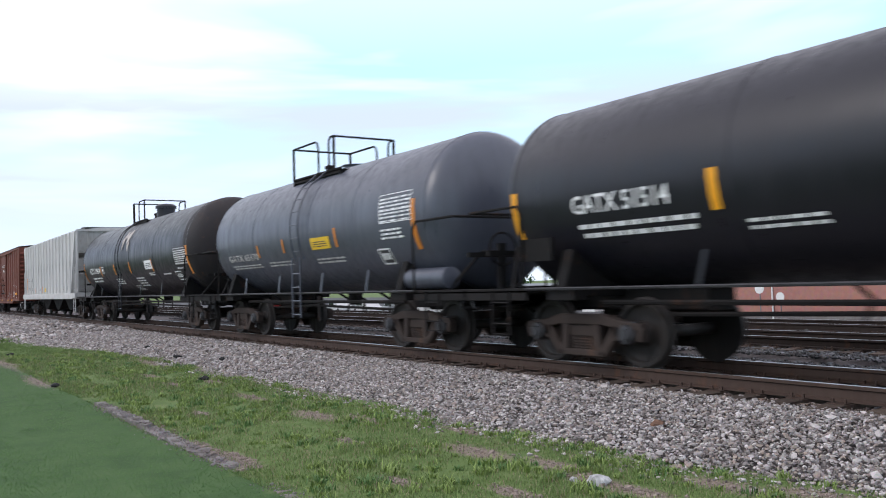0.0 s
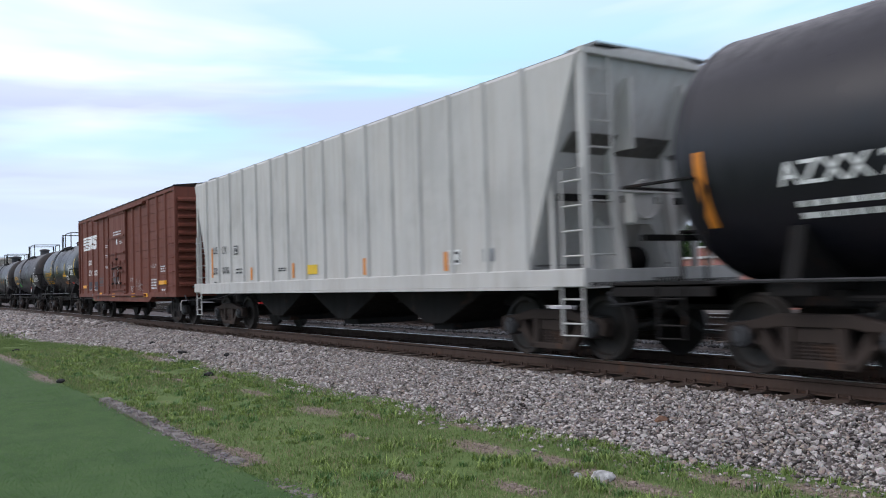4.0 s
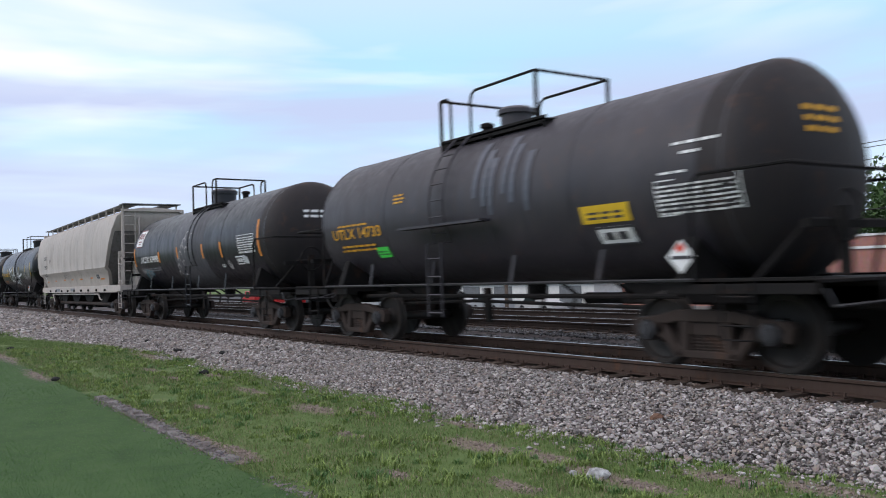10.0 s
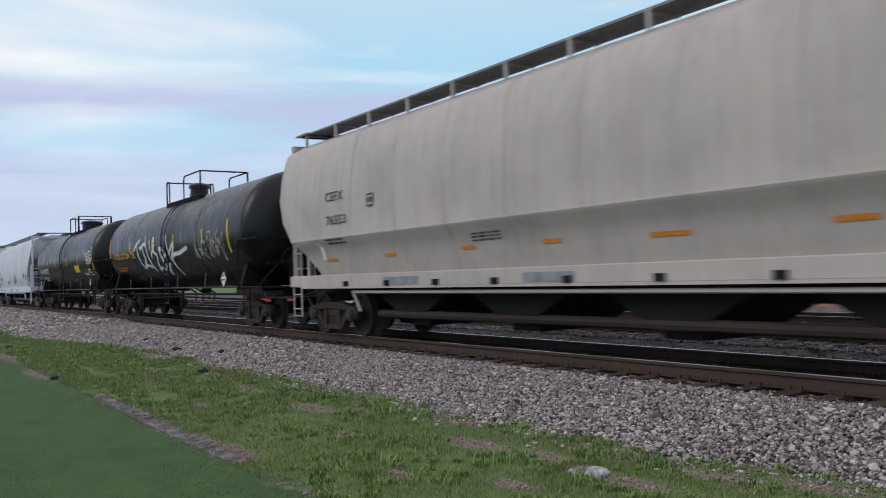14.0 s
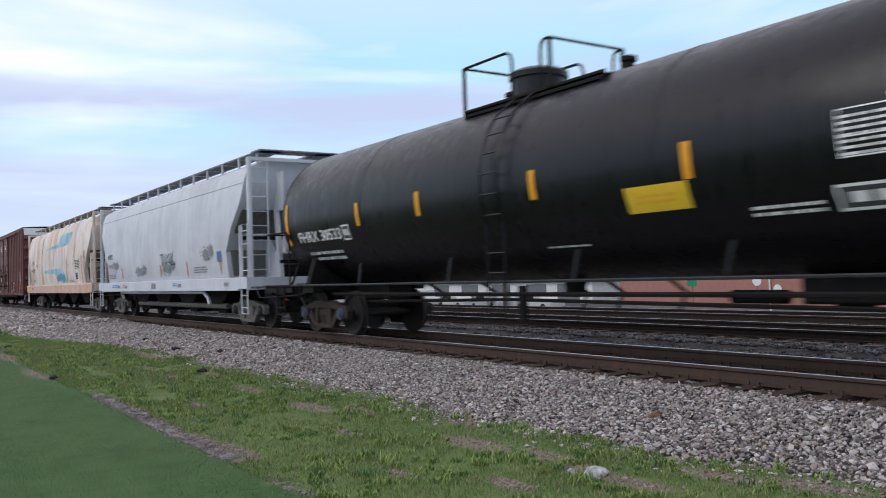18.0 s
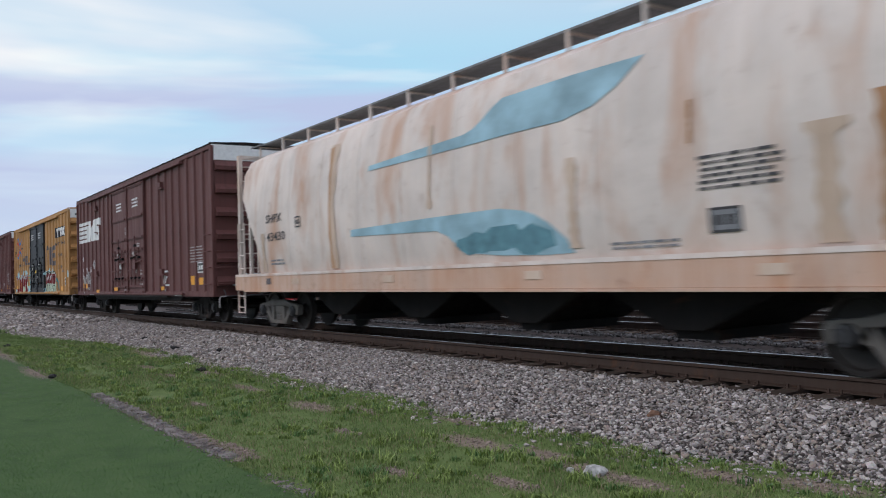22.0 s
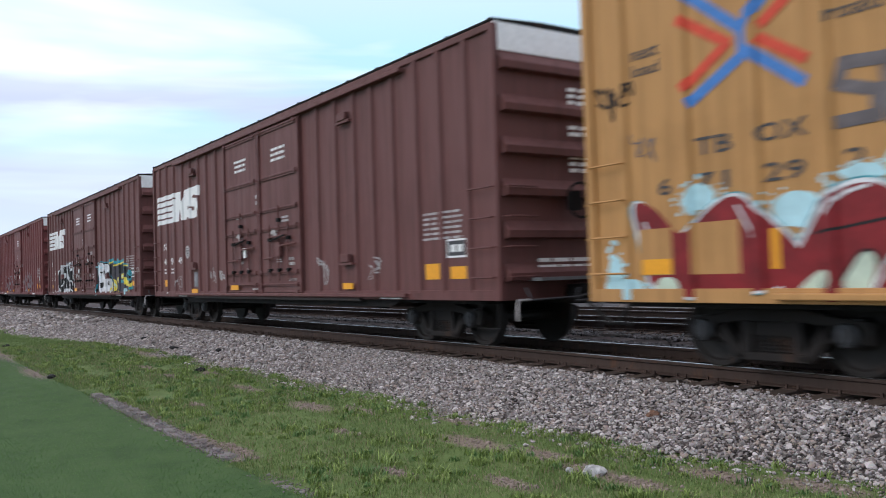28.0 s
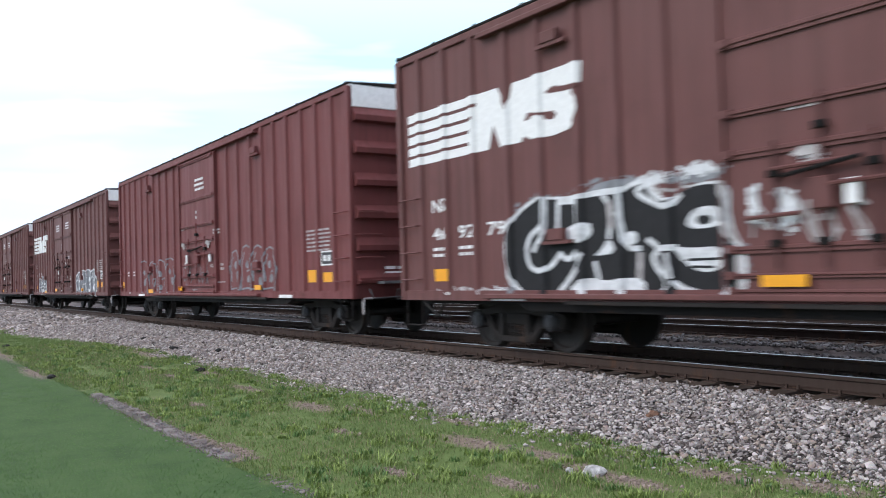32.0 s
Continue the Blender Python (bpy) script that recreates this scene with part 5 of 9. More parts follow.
def section_hopper(label, cx, length, top, trucks, mat, outline, ends, bays, stand=None, rib=0, sill=(1.05, 1.30), bay_top=1.75, tint=None, ladder_mat=None, walk_h=0.16, hw=1.56, sill_mat=None, seams=(-5.75, -4.15, -2.55, -0.95, 0.65, 2.25, 3.85, 5.45)):
    """A covered hopper. outline: (half width, z) up the side to the roof; ends(z): how far the body falls short at that height."""
    car = thing("hopper_car", label, "hopper car", (cx, TRACK, 0), "freight train cars")
    L = length / 2
    lm = ladder_mat or mat
    sm = sill_mat or mat
    st = 13
    v, f = [], []
    prof = outline
    n = len(prof)
    m = 2 * n
    ring = [(-h, z) for h, z in prof] + [(h, z) for h, z in reversed(prof)]
    for i in range(st):
        for h, z in ring:
            xa, xb = -L + ends(z, -1), L - ends(z, 1)
            v.append((xa + (xb - xa) * i / (st - 1), h, z))
    for i in range(st - 1):
        f += [(i * m + j, i * m + j + 1, (i + 1) * m + j + 1, (i + 1) * m + j) for j in range(m - 1)]
        f.append((i * m + m - 1, i * m, (i + 1) * m, (i + 1) * m + m - 1))
    for b in (0, (st - 1) * m):
        f += [(b + j, b + j + 1, b + m - 2 - j, b + m - 1 - j) for j in range(n - 1)]
    part("body", Form().add(v, f), mat, car, smooth=33)

    def wrap(x, z, lift=0.0):
        for (h0, z0), (h1, z1) in zip(prof[:-1], prof[1:]):
            if z0 <= z <= z1 and z1 > z0:
                return (x, -(h0 + (h1 - h0) * (z - z0) / (z1 - z0)) - 0.012 - lift, z)
        return (x, -prof[-1][0], z)

    if rib:
        for i in range(rib):
            x = -L + 1.2 + (2 * L - 2.4) * i / (rib - 1)
            for yy in (-1, 1):
                part("side_post", Form().along_z([(-0.06, 0), (-0.035, -0.05), (0.035, -0.05), (0.06, 0)], 1.28, top - 0.1), mat, car, key="hp" + mat.name, at=pose(x, yy * hw, 0, 0, 0, 0 if yy < 0 else 180))
    else:
        for x in seams:
            part("plate_seam", Form().tube([(x, -h - 0.001, z) for h, z in prof], 0.009, 5), mat, car)
    # side sills, end frames
    for s in (-1, 1):
        part("side_sill", Form().box(-L, L, s * hw - 0.05, s * hw + 0.05, sill[0], sill[1], 0.012), sm, car, "long side sill", bevel=0.006)
        part("sill_lip", Form().box(-L + 0.6, L - 0.6, s * hw - 0.07, s * hw + 0.07, sill[0] - 0.035, sill[0] + 0.005), sm, car)
    for s in (-1, 1):
        e = s * L
        xa, xb = sorted((e, e - s * 2.3))
        part("end_floor", Form().box(xa, xb, -hw + 0.04, hw - 0.04, sill[0], sill[0] + 0.06).box(min(e, e - s * 3.4), max(e, e - s * 3.4), -0.3, 0.3, 0.74, sill[0] + 0.1), UNDER, car, "open end platform")
        part("end_sill", Form().box(min(e, e - s * 0.12), max(e, e - s * 0.12), -hw, hw, sill[0] - 0.02, sill[1] - 0.02, 0.01), mat, car, "end sill beam", bevel=0.006)
        # plate over the end slope; its dark colour holds brown dirt and the shade there
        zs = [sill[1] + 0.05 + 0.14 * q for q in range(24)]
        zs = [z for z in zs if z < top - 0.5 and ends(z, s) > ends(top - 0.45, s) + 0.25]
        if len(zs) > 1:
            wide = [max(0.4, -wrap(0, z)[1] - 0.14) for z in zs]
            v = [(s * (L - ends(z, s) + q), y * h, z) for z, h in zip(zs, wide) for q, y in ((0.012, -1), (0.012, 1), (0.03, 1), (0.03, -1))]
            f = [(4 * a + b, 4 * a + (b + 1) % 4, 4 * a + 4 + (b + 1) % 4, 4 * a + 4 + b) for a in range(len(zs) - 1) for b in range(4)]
            part("slope_sheet", Form().add(v, f + [(0, 1, 2, 3), tuple(4 * len(zs) - 4 + b for b in range(4))]), SLOPE_DIRT_SHADE, car, "grimy sloping end sheet")
        # corner posts and end posts that carry the roof edge
        tz = top - 0.12
        for yy in (-hw + 0.10, hw - 0.10):
            part("corner_post", Form().box(min(e - s * 0.14, e - s * 0.02), max(e - s * 0.14, e - s * 0.02), yy - 0.05, yy + 0.05, sill[1] - 0.03, tz), lm, car, "upright corner post", bevel=0.008)
            part("slope_post", Form().box(min(e - s * 0.78, e - s * 0.70), max(e - s * 0.78, e - s * 0.70), yy - 0.04, yy + 0.04, sill[1] - 0.03, 2.65), lm, car, bevel=0.006)
        for yy in (-0.55, 0.55):
            part("end_post", Form().box(min(e - s * 1.9, e - s * 0.05), max(e - s * 1.9, e - s * 0.05), yy - 0.03, yy + 0.03, top - 1.35, top - 0.35), mat, car)
            part("end_stay", Form().along_y([(e - s * 0.25, sill[1] - 0.03), (e - s * 0.40, sill[1] - 0.03), (e - s * 0.62, top - 1.3), (e - s * 0.47, top - 1.3)], yy - 0.05, yy + 0.05), mat, car, "inclined end stay")
        part("top_chord", Form().box(min(e - s * 0.14, e), max(e - s * 0.14, e), -hw + 0.06, hw - 0.06, tz, tz + 0.09, 0.01), lm, car)
        # side and end ladders
        ladder(car, e - s * 0.06 - (0.42 if s > 0 else 0), -hw + 0.03, sill[1], 2.65, 0.40, 4, lm, "x", "side_ladder")
        ladder(car, e - s * 0.02, -hw + 0.10, sill[1], tz, 0.46, 8, lm, "y", "end_ladder")
        ladder(car, e - s * 0.02, hw - 0.61, sill[1], tz, 0.46, 8, lm, "y", "end_ladder")
        ladder(car, e - s * 0.08 - (0.42 if s > 0 else 0), -hw, 0.40, sill[0], 0.42, 2, lm, "x", "step")
        for yy in (-0.5, 0.46):
            part("shear_plate", Form().along_y([(e - s * 0.45, sill[1] - 0.02), (e - s * 2.2, sill[1] - 0.02), (e - s * 2.2, sill[1] + 1.1), (e - s * 1.3, sill[1] + 1.1), (e - s * 0.62, sill[1] + 0.55)], yy, yy + 0.03), mat, car, "upright plate under the slope sheet")
        part("end_crossbar", Form().box(min(e - s * 0.66, e - s * 0.60), max(e - s * 0.66, e - s * 0.60), -hw + 0.1, hw - 0.1, sill[1] + 0.95, sill[1] + 1.05), UNDER, car)
        part("end_grab", Form().tube([(e - s * 0.1, -hw + 0.11, sill[1] + 1.05), (e - s * 0.1, hw - 0.11, sill[1] + 1.05)], 0.018, 5), lm, car)
        coupler(car, e + s * 0.22, s)
        wheel_truck(car, s * trucks, tint)
    # hand brake at the leading end
    part("hand_brake_wheel", Form().tube([(L - 0.1, -0.3 + 0.27 * math.cos(a), 2.25 + 0.27 * math.sin(a)) for a in [2 * math.pi * i / 16 for i in range(16)]], 0.02, 5, True).box(L - 0.32, L - 0.12, -0.5, -0.1, 1.9, 2.45, 0.03), lm, car, "hand brake wheel and gear box")
    part("air_reservoir", Form().lathe([(-0.6, 0.04), (-0.57, 0.2), (0.57, 0.2), (0.6, 0.04)], "y", (L - 1.0, 0.2, 1.42), 16), UNDER, car, "air tank on the end platform")
    # discharge bays under the floor
    span = 2 * trucks - 3.0
    for i in range(bays):
        x = -span / 2 + span * (i + 0.5) / bays
        h = span / bays / 2
        o = [(x - h * 0.96, sill[0] + 0.02), (x - 0.28, 0.42), (x + 0.28, 0.42), (x + h * 0.96, sill[0] + 0.02)]
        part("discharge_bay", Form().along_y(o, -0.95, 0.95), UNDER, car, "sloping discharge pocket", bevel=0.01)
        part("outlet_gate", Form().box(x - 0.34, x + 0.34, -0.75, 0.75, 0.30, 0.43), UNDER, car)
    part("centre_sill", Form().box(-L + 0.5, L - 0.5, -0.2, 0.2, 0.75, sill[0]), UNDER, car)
    # roof running board on brackets, with hatches
    rb = Form()
    for yy in (-0.78, 0.78):
        rb.box(-L + 0.1, L - 0.1, yy - 0.30, yy + 0.30, top + walk_h, top + walk_h + 0.035)
    for s in (-1, 1):
        rb.box(s * (L - 0.4) - 0.30, s * (L - 0.4) + 0.30, -1.15, 1.15, top + walk_h, top + walk_h + 0.035)
    part("running_board", rb, GALV, car, "dark grating roof walkway")
    nb = stand or 13
    for i in range(nb):
        x = -L + 0.5 + (2 * L - 1.0) * i / (nb - 1)
        for yy in (-1, 1):
            part("walkway_bracket", Form().box(x - 0.02, x + 0.02, min(yy * 1.08, yy * 0.5), max(yy * 1.08, yy * 0.5), top + walk_h - 0.03, top + walk_h).box(x - 0.025, x + 0.025, yy * 1.06 - 0.025, yy * 1.06 + 0.025, top - 0.12, top + walk_h + 0.03), lm, car, key="wb%s%.2f%.2f%d" % (lm.name, top, x, yy))
    part("roof_hatch", Form().box(-L + 1.2, L - 1.2, -0.3, 0.3, top - 0.02, top + 0.12, 0.03), mat, car, "long trough hatch on the roof")
    return car, Side(car, wrap, 4)


def box_car(label, cx, length, eave, floor, mat, doors, door_mat, ribs, end_white, trucks, kind="", roof_rise=0.07, horiz=0, sag=0.0, roof_mat=None):
    """A boxcar with side posts, ribbed ends, plug or sliding doors, ladders and a low peaked roof."""
    car = thing("box_car", label, "boxcar", (cx, TRACK, 0), "freight train cars")
    L, W = length / 2, 1.56
    bot = Form().box(-L + 0.02, L - 0.02, -W, W, floor + 0.03, eave)
    roof_mat = roof_mat or UNDER
    part("body", bot, mat, car, bevel=0.02)
    # roof: shallow gable with cross seams
    out = [(-W - 0.05, eave - 0.02), (W + 0.05, eave - 0.02), (W + 0.05, eave + 0.02), (0.6, eave + roof_rise), (-0.6, eave + roof_rise), (-W - 0.05, eave + 0.02)]
    part("roof", Form().along_x(out, -L - 0.01, L + 0.01), roof_mat, car, "shallow peaked steel roof", bevel=0.008)
    nr = 16
    for i in range(nr + 1):
        x = -L + 0.05 + (2 * L - 0.1) * i / nr
        part("roof_seam", Form().along_x([(-W - 0.055, eave - 0.01), (W + 0.055, eave - 0.01), (W + 0.055, eave + 0.035), (0.6, eave + roof_rise + 0.02), (-0.6, eave + roof_rise + 0.02), (-W - 0.055, eave + 0.035)], -0.035, 0.035), roof_mat, car, key="seam%s%.2f%s" % (kind, eave, roof_mat.name), at=(x, 0, 0))
    part("top_chord", Form().box(-L, L, -W - 0.045, W + 0.045, eave - 0.14, eave - 0.02, 0.012), mat, car, bevel=0.006)
    if kind == "old":
        part("side_sill", Form().along_y([(-L, floor + 0.16), (-L, floor), (-L + 2.9, floor), (-L + 3.3, floor - sag), (L - 3.3, floor - sag), (L - 2.9, floor), (L, floor), (L, floor + 0.16)], -W - 0.045, W + 0.045), mat, car, "bottom side sill", bevel=0.006)
    else:
        part("side_sill", Form().box(-L, L, -W - 0.045, W + 0.045, floor, floor + 0.16, 0.0), mat, car, "bottom side sill", bevel=0.006)
        # the deep sill is black: dirt, and the shade below the body, as colour
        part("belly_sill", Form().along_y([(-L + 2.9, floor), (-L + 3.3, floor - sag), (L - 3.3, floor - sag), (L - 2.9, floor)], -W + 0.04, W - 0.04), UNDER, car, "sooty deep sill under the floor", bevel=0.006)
        part("sill_ledge", Form().box(-L + 4.2, L - 4.2, -W - 0.10, W + 0.10, floor - 0.03, floor + 0.015), CASTING_DARK, car, "grimy door ledge")
    d0, d1 = doors
    # side posts
    for x in ribs:
        for s in (-1, 1):
            part("side_post", Form().along_z([(-0.085, 0.0), (-0.05, -0.055), (0.05, -0.055), (0.085, 0.0)], floor + 0.12, eave - 0.1), mat, car, key="post%s%.2f%.2f" % (mat.name, eave, floor), at=pose(x, s * W, 0, 0, 0, 0 if s < 0 else 180))
    if horiz:
        edge = sorted(list(ribs) + [-L, L, d0, d1])
        for a, b in zip(edge[:-1], edge[1:]):
            if (a + b) / 2 > d0 and (a + b) / 2 < d1 or b - a < 0.5:
                continue
            for k in range(horiz):
                z = floor + 0.3 + (eave - floor - 0.5) * (k + 0.5) / horiz
                part("panel_crease", Form().tube([(a + 0.14, -W - 0.002, z), (b - 0.14, -W - 0.002, z)], 0.014, 5), mat, car)
    # ends with horizontal ribs
    for s in (-1, 1):
        pan = Form().box(min(s * L, s * (L - 0.06)), max(s * L, s * (L - 0.06)), -W - 0.04, W + 0.04, floor, eave - 0.02)
        end = part("end_wall", pan, mat, car, "ribbed steel end wall", bevel=0.01)
        topz = eave - (0.52 if end_white else 0.35)
        nrib = 6 if kind != "old" else 11
        for k in range(nrib):
            z = floor + 0.42 + (topz - floor - 0.5) * k / (nrib - 1)
            hh = 0.15 if kind != "old" else 0.085
            o = [(s * (L - 0.01), z - hh), (s * (L + 0.13), z - hh * 0.8), (s * (L + 0.14), z - hh * 0.1), (s * (L - 0.01), z + hh)]
            part("end_rib", Form().along_y(o, -W + 0.05, W - 0.05), mat, end)
        if end_white:
            part("white_panel", Form().box(min(s * L, s * (L + 0.008)), max(s * L, s * (L + 0.008)), -W - 0.03, W + 0.03, eave - 0.44, eave + 0.0), WHITE, end, "white painted strip at the top of the end")
        for yy in (-W - 0.01, W + 0.01 - 0.0):
            part("corner_post", Form().box(min(s * (L - 0.1), s * (L + 0.03)), max(s * (L - 0.1), s * (L + 0.03)), yy - 0.05, yy + 0.05, floor, eave - 0.05), mat, car, bevel=0.012)
        # grab irons on the side near the corner and on the end
        for k in range(4):
            z = floor + 0.35 + 0.45 * k
            part("grab_iron", Form().tube([(s * (L - 0.08), -W - 0.04, z), (s * (L - 0.08), -W - 0.12, z), (s * (L - 0.62), -W - 0.12, z), (s * (L - 0.62), -W - 0.04, z)], 0.014, 5), mat, car)
            part("grab_iron", Form().tube([(s * (L + 0.03), -W + 0.05, z), (s * (L + 0.16), -W + 0.05, z), (s * (L + 0.16), -W + 0.6, z), (s * (L + 0.03), -W + 0.6, z)], 0.014, 5), mat, car)
        part("step", Form().tube([(s * (L - 0.08), -W, floor), (s * (L - 0.08), -W, floor - 0.42), (s * (L - 0.56), -W, floor - 0.42), (s * (L - 0.56), -W, floor)], 0.018, 5), UNDER, car)
        part("crossover_platform", Form().box(min(s * (L + 0.02), s * (L + 0.34)), max(s * (L + 0.02), s * (L + 0.34)), -1.1, 1.1, floor + 0.28, floor + 0.33), GALV, car, "grating step across the end")
        part("end_underframe", Form().box(min(s * (L + 0.2), s * (L - 3)), max(s * (L + 0.2), s * (L - 3)), -0.3, 0.3, floor - 0.02, floor + 0.2), UNDER, car)
        part("draft_box", Form().box(min(s * (L + 0.32), s * (L - 1)), max(s * (L + 0.32), s * (L - 1)), -0.32, 0.32, 0.72, floor + 0.1, 0.02), UNDER, car)
        coupler(car, s * (L + 0.36), s)
        wheel_truck(car, s * trucks, CASTING_DARK)
    part("hand_brake_wheel", Form().tube([(L + 0.3, -0.2 + 0.27 * math.cos(a), floor + 1.5 + 0.27 * math.sin(a)) for a in [2 * math.pi * i / 16 for i in range(16)]], 0.02, 5, True).box(L + 0.1, L + 0.22, -0.3, -0.1, floor + 1.35, floor + 1.65, 0.03), UNDER, car, "hand brake wheel and gear box")
    part("uncoupling_handle", Form().tube([(L + 0.30, -1.30, 0.80), (L + 0.32, -1.52, 0.80), (L + 0.34, -1.56, 0.72), (L + 0.34, -1.56, 0.50)], 0.018, 6), SPRAY_DUSTY, car, "pale uncoupling lever handle")
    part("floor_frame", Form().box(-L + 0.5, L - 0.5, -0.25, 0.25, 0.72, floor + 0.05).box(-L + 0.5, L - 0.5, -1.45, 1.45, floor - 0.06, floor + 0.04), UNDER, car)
    brake_gear(car, 1.0, 0.62)

    leaves = 2 if kind == "" else 1
    door_edges = [d0 + (d1 - d0) * i / leaves for i in range(leaves + 1)]

    def wrap(x, z, lift=0.0):
        out = 0.0
        if d0 < x < d1:
            edge = min(abs(x - d - o) for d in door_edges for o in (-0.06, 0.06))
            out = 0.10 if edge < 0.045 else 0.056
        for r in ribs:
            out = max(out, 0.055 * max(0.0, min(1.0, (0.087 - abs(x - r)) / 0.035)))
        return (x, -W - 0.007 - out - lift, z)

    # doors
    wd = (d1 - d0) / leaves
    for i in range(leaves):
        a = d0 + wd * i
        y0, y1 = -W - 0.07, -W + 0.0
        dr = part("door", Form().box(a + 0.02, a + wd - 0.02, y0 + 0.02, y1, floor + 0.10, eave - 0.24, 0.01), door_mat, car, "steel plug door with locking bars", bevel=0.01)
        H = eave - floor
        for q, thick in ((0.035, 0.035), (0.075, 0.03), (0.142, 0.045), (0.383, 0.05), (0.487, 0.04), (0.668, 0.05), (0.93, 0.05)):
            z = floor + q * H
            part("door_rail", Form().box(a + 0.03, a + wd - 0.03, y0 - 0.03, y0 + 0.03, z - thick / 2, z + thick / 2, 0.008).box(a + 0.03, a + wd - 0.03, y0 - 0.012, y0 + 0.03, z - thick * 1.3, z, 0.0), door_mat, dr)
            for x in (a + 0.16, a + wd - 0.2):
                part("rail_lug", Form().box(x - 0.05, x + 0.05, y0 - 0.06, y0, z - 0.05, z + 0.04, 0.008), door_mat, dr, key="lug%.2f%.2f%.3f%s" % (x, z, y0, door_mat.name))
        for x in (a + 0.06, a + wd - 0.06):
            part("door_stile", Form().box(x - 0.04, x + 0.04, y0 - 0.025, y0 + 0.03, floor + 0.14, eave - 0.28, 0.0), door_mat, dr)
        for x, z0, z1 in ((a + wd * 0.30, 0.09, 0.40), (a + wd * 0.52, 0.09, 0.50), (a + wd * 0.74, 0.09, 0.40)):
            part("lock_rod", Form().tube([(x, y0 - 0.045, floor + z0 * H), (x, y0 - 0.045, floor + z1 * H)], 0.02, 6), door_mat, dr)
            for q in (z0 + 0.06, z1 - 0.08):
                part("rod_keeper", Form().box(x - 0.06, x + 0.06, y0 - 0.075, y0, floor + q * H - 0.04, floor + q * H + 0.04, 0.01), UNDER, dr)
        for q, x0, x1 in ((0.215, 0.16, 0.42), (0.28, 0.56, 0.92), (0.33, 0.3, 0.7)):
            part("lock_bar", Form().tube([(a + wd * x0, y0 - 0.07, floor + q * H), (a + wd * x1, y0 - 0.07, floor + q * H + 0.02)], 0.022, 6), door_mat, dr)
        part("operating_box", Form().box(a + wd * 0.47, a + wd * 0.57, y0 - 0.08, y0, floor + 0.225 * H, floor + 0.30 * H, 0.012), door_mat, dr, "greasy lock gear box")
        part("door_handle", Form().tube([(a + wd * 0.35, y0 - 0.09, floor + 0.31 * H), (a + wd * 0.7, y0 - 0.09, floor + 0.335 * H)], 0.022, 6), UNDER, dr)
    for z, hgt in ((floor + 0.04, 0.07), (eave - 0.24, 0.08)):
        part("door_track", Form().box(d0 - (d1 - d0) * 0.9, d1 + (d1 - d0) * 0.9, -W - 0.13, -W - 0.0, z, z + hgt, 0.01), mat, car, "door slide track", bevel=0.006)
    # far side doors, closed
    part("far_door", Form().box(d0, d1, W, W + 0.06, floor + 0.12, eave - 0.26, 0.01), door_mat, car, bevel=0.01)
    return car, Side(car, wrap, 0, [r + e for r in ribs for e in (-0.087, -0.052, 0.052, 0.087)] + [d0, d0 + 0.001, d1, d1 + 0.001] + [d + o for d in door_edges for o in (-0.106, -0.104, 0.104, 0.106)])

# ---------------------------------------------------------------- the train, leading car first
CARS = []


def stripes(side, rows, mat, w_=0.10):
    """Upright reflective strips: x, bottom, top."""
    for x, z0, z1 in rows:
        side.patch(x - w_ / 2, z0, w_, z1 - z0, mat, "reflector", "upright reflective strip")


def blob(x, z, rx, rz, n=14, wob=0.12, seed=0):
    r = random.Random(seed)
    return [(x + rx * (1 + r.uniform(-wob, wob)) * math.cos(6.283 * i / n), z + rz * (1 + r.uniform(-wob, wob)) * math.sin(6.283 * i / n)) for i in range(n)]


def scrawl(side, x, z, w_, h, mat, seed, n=5, line=0.05, label="illegible spray-painted scrawl"):
    """A tag: a run of looping strokes."""
    r = random.Random(seed)
    polys = []
    for i in range(n):
        u = w_ * i / n
        p = [(u + r.uniform(0, 0.3) * w_ / n, r.uniform(0.5, 1) * h)]
        for k in range(7):
            p.append((u + r.uniform(-0.1, 1.2) * w_ / n, r.uniform(0, 1) * h))
        polys += stroke(curve(p, 2), line * 0.6)
    return side.put(flat(polys, mat), x, z, "graffiti", label)


def ribbon(side, x, z, paths, mat, line, label="bold spray-painted strokes", lift=0.0):
    polys = []
    for p in paths:
        polys += stroke(p, line)
    return side.put(flat(polys, mat), x, z, "graffiti", label, lift)


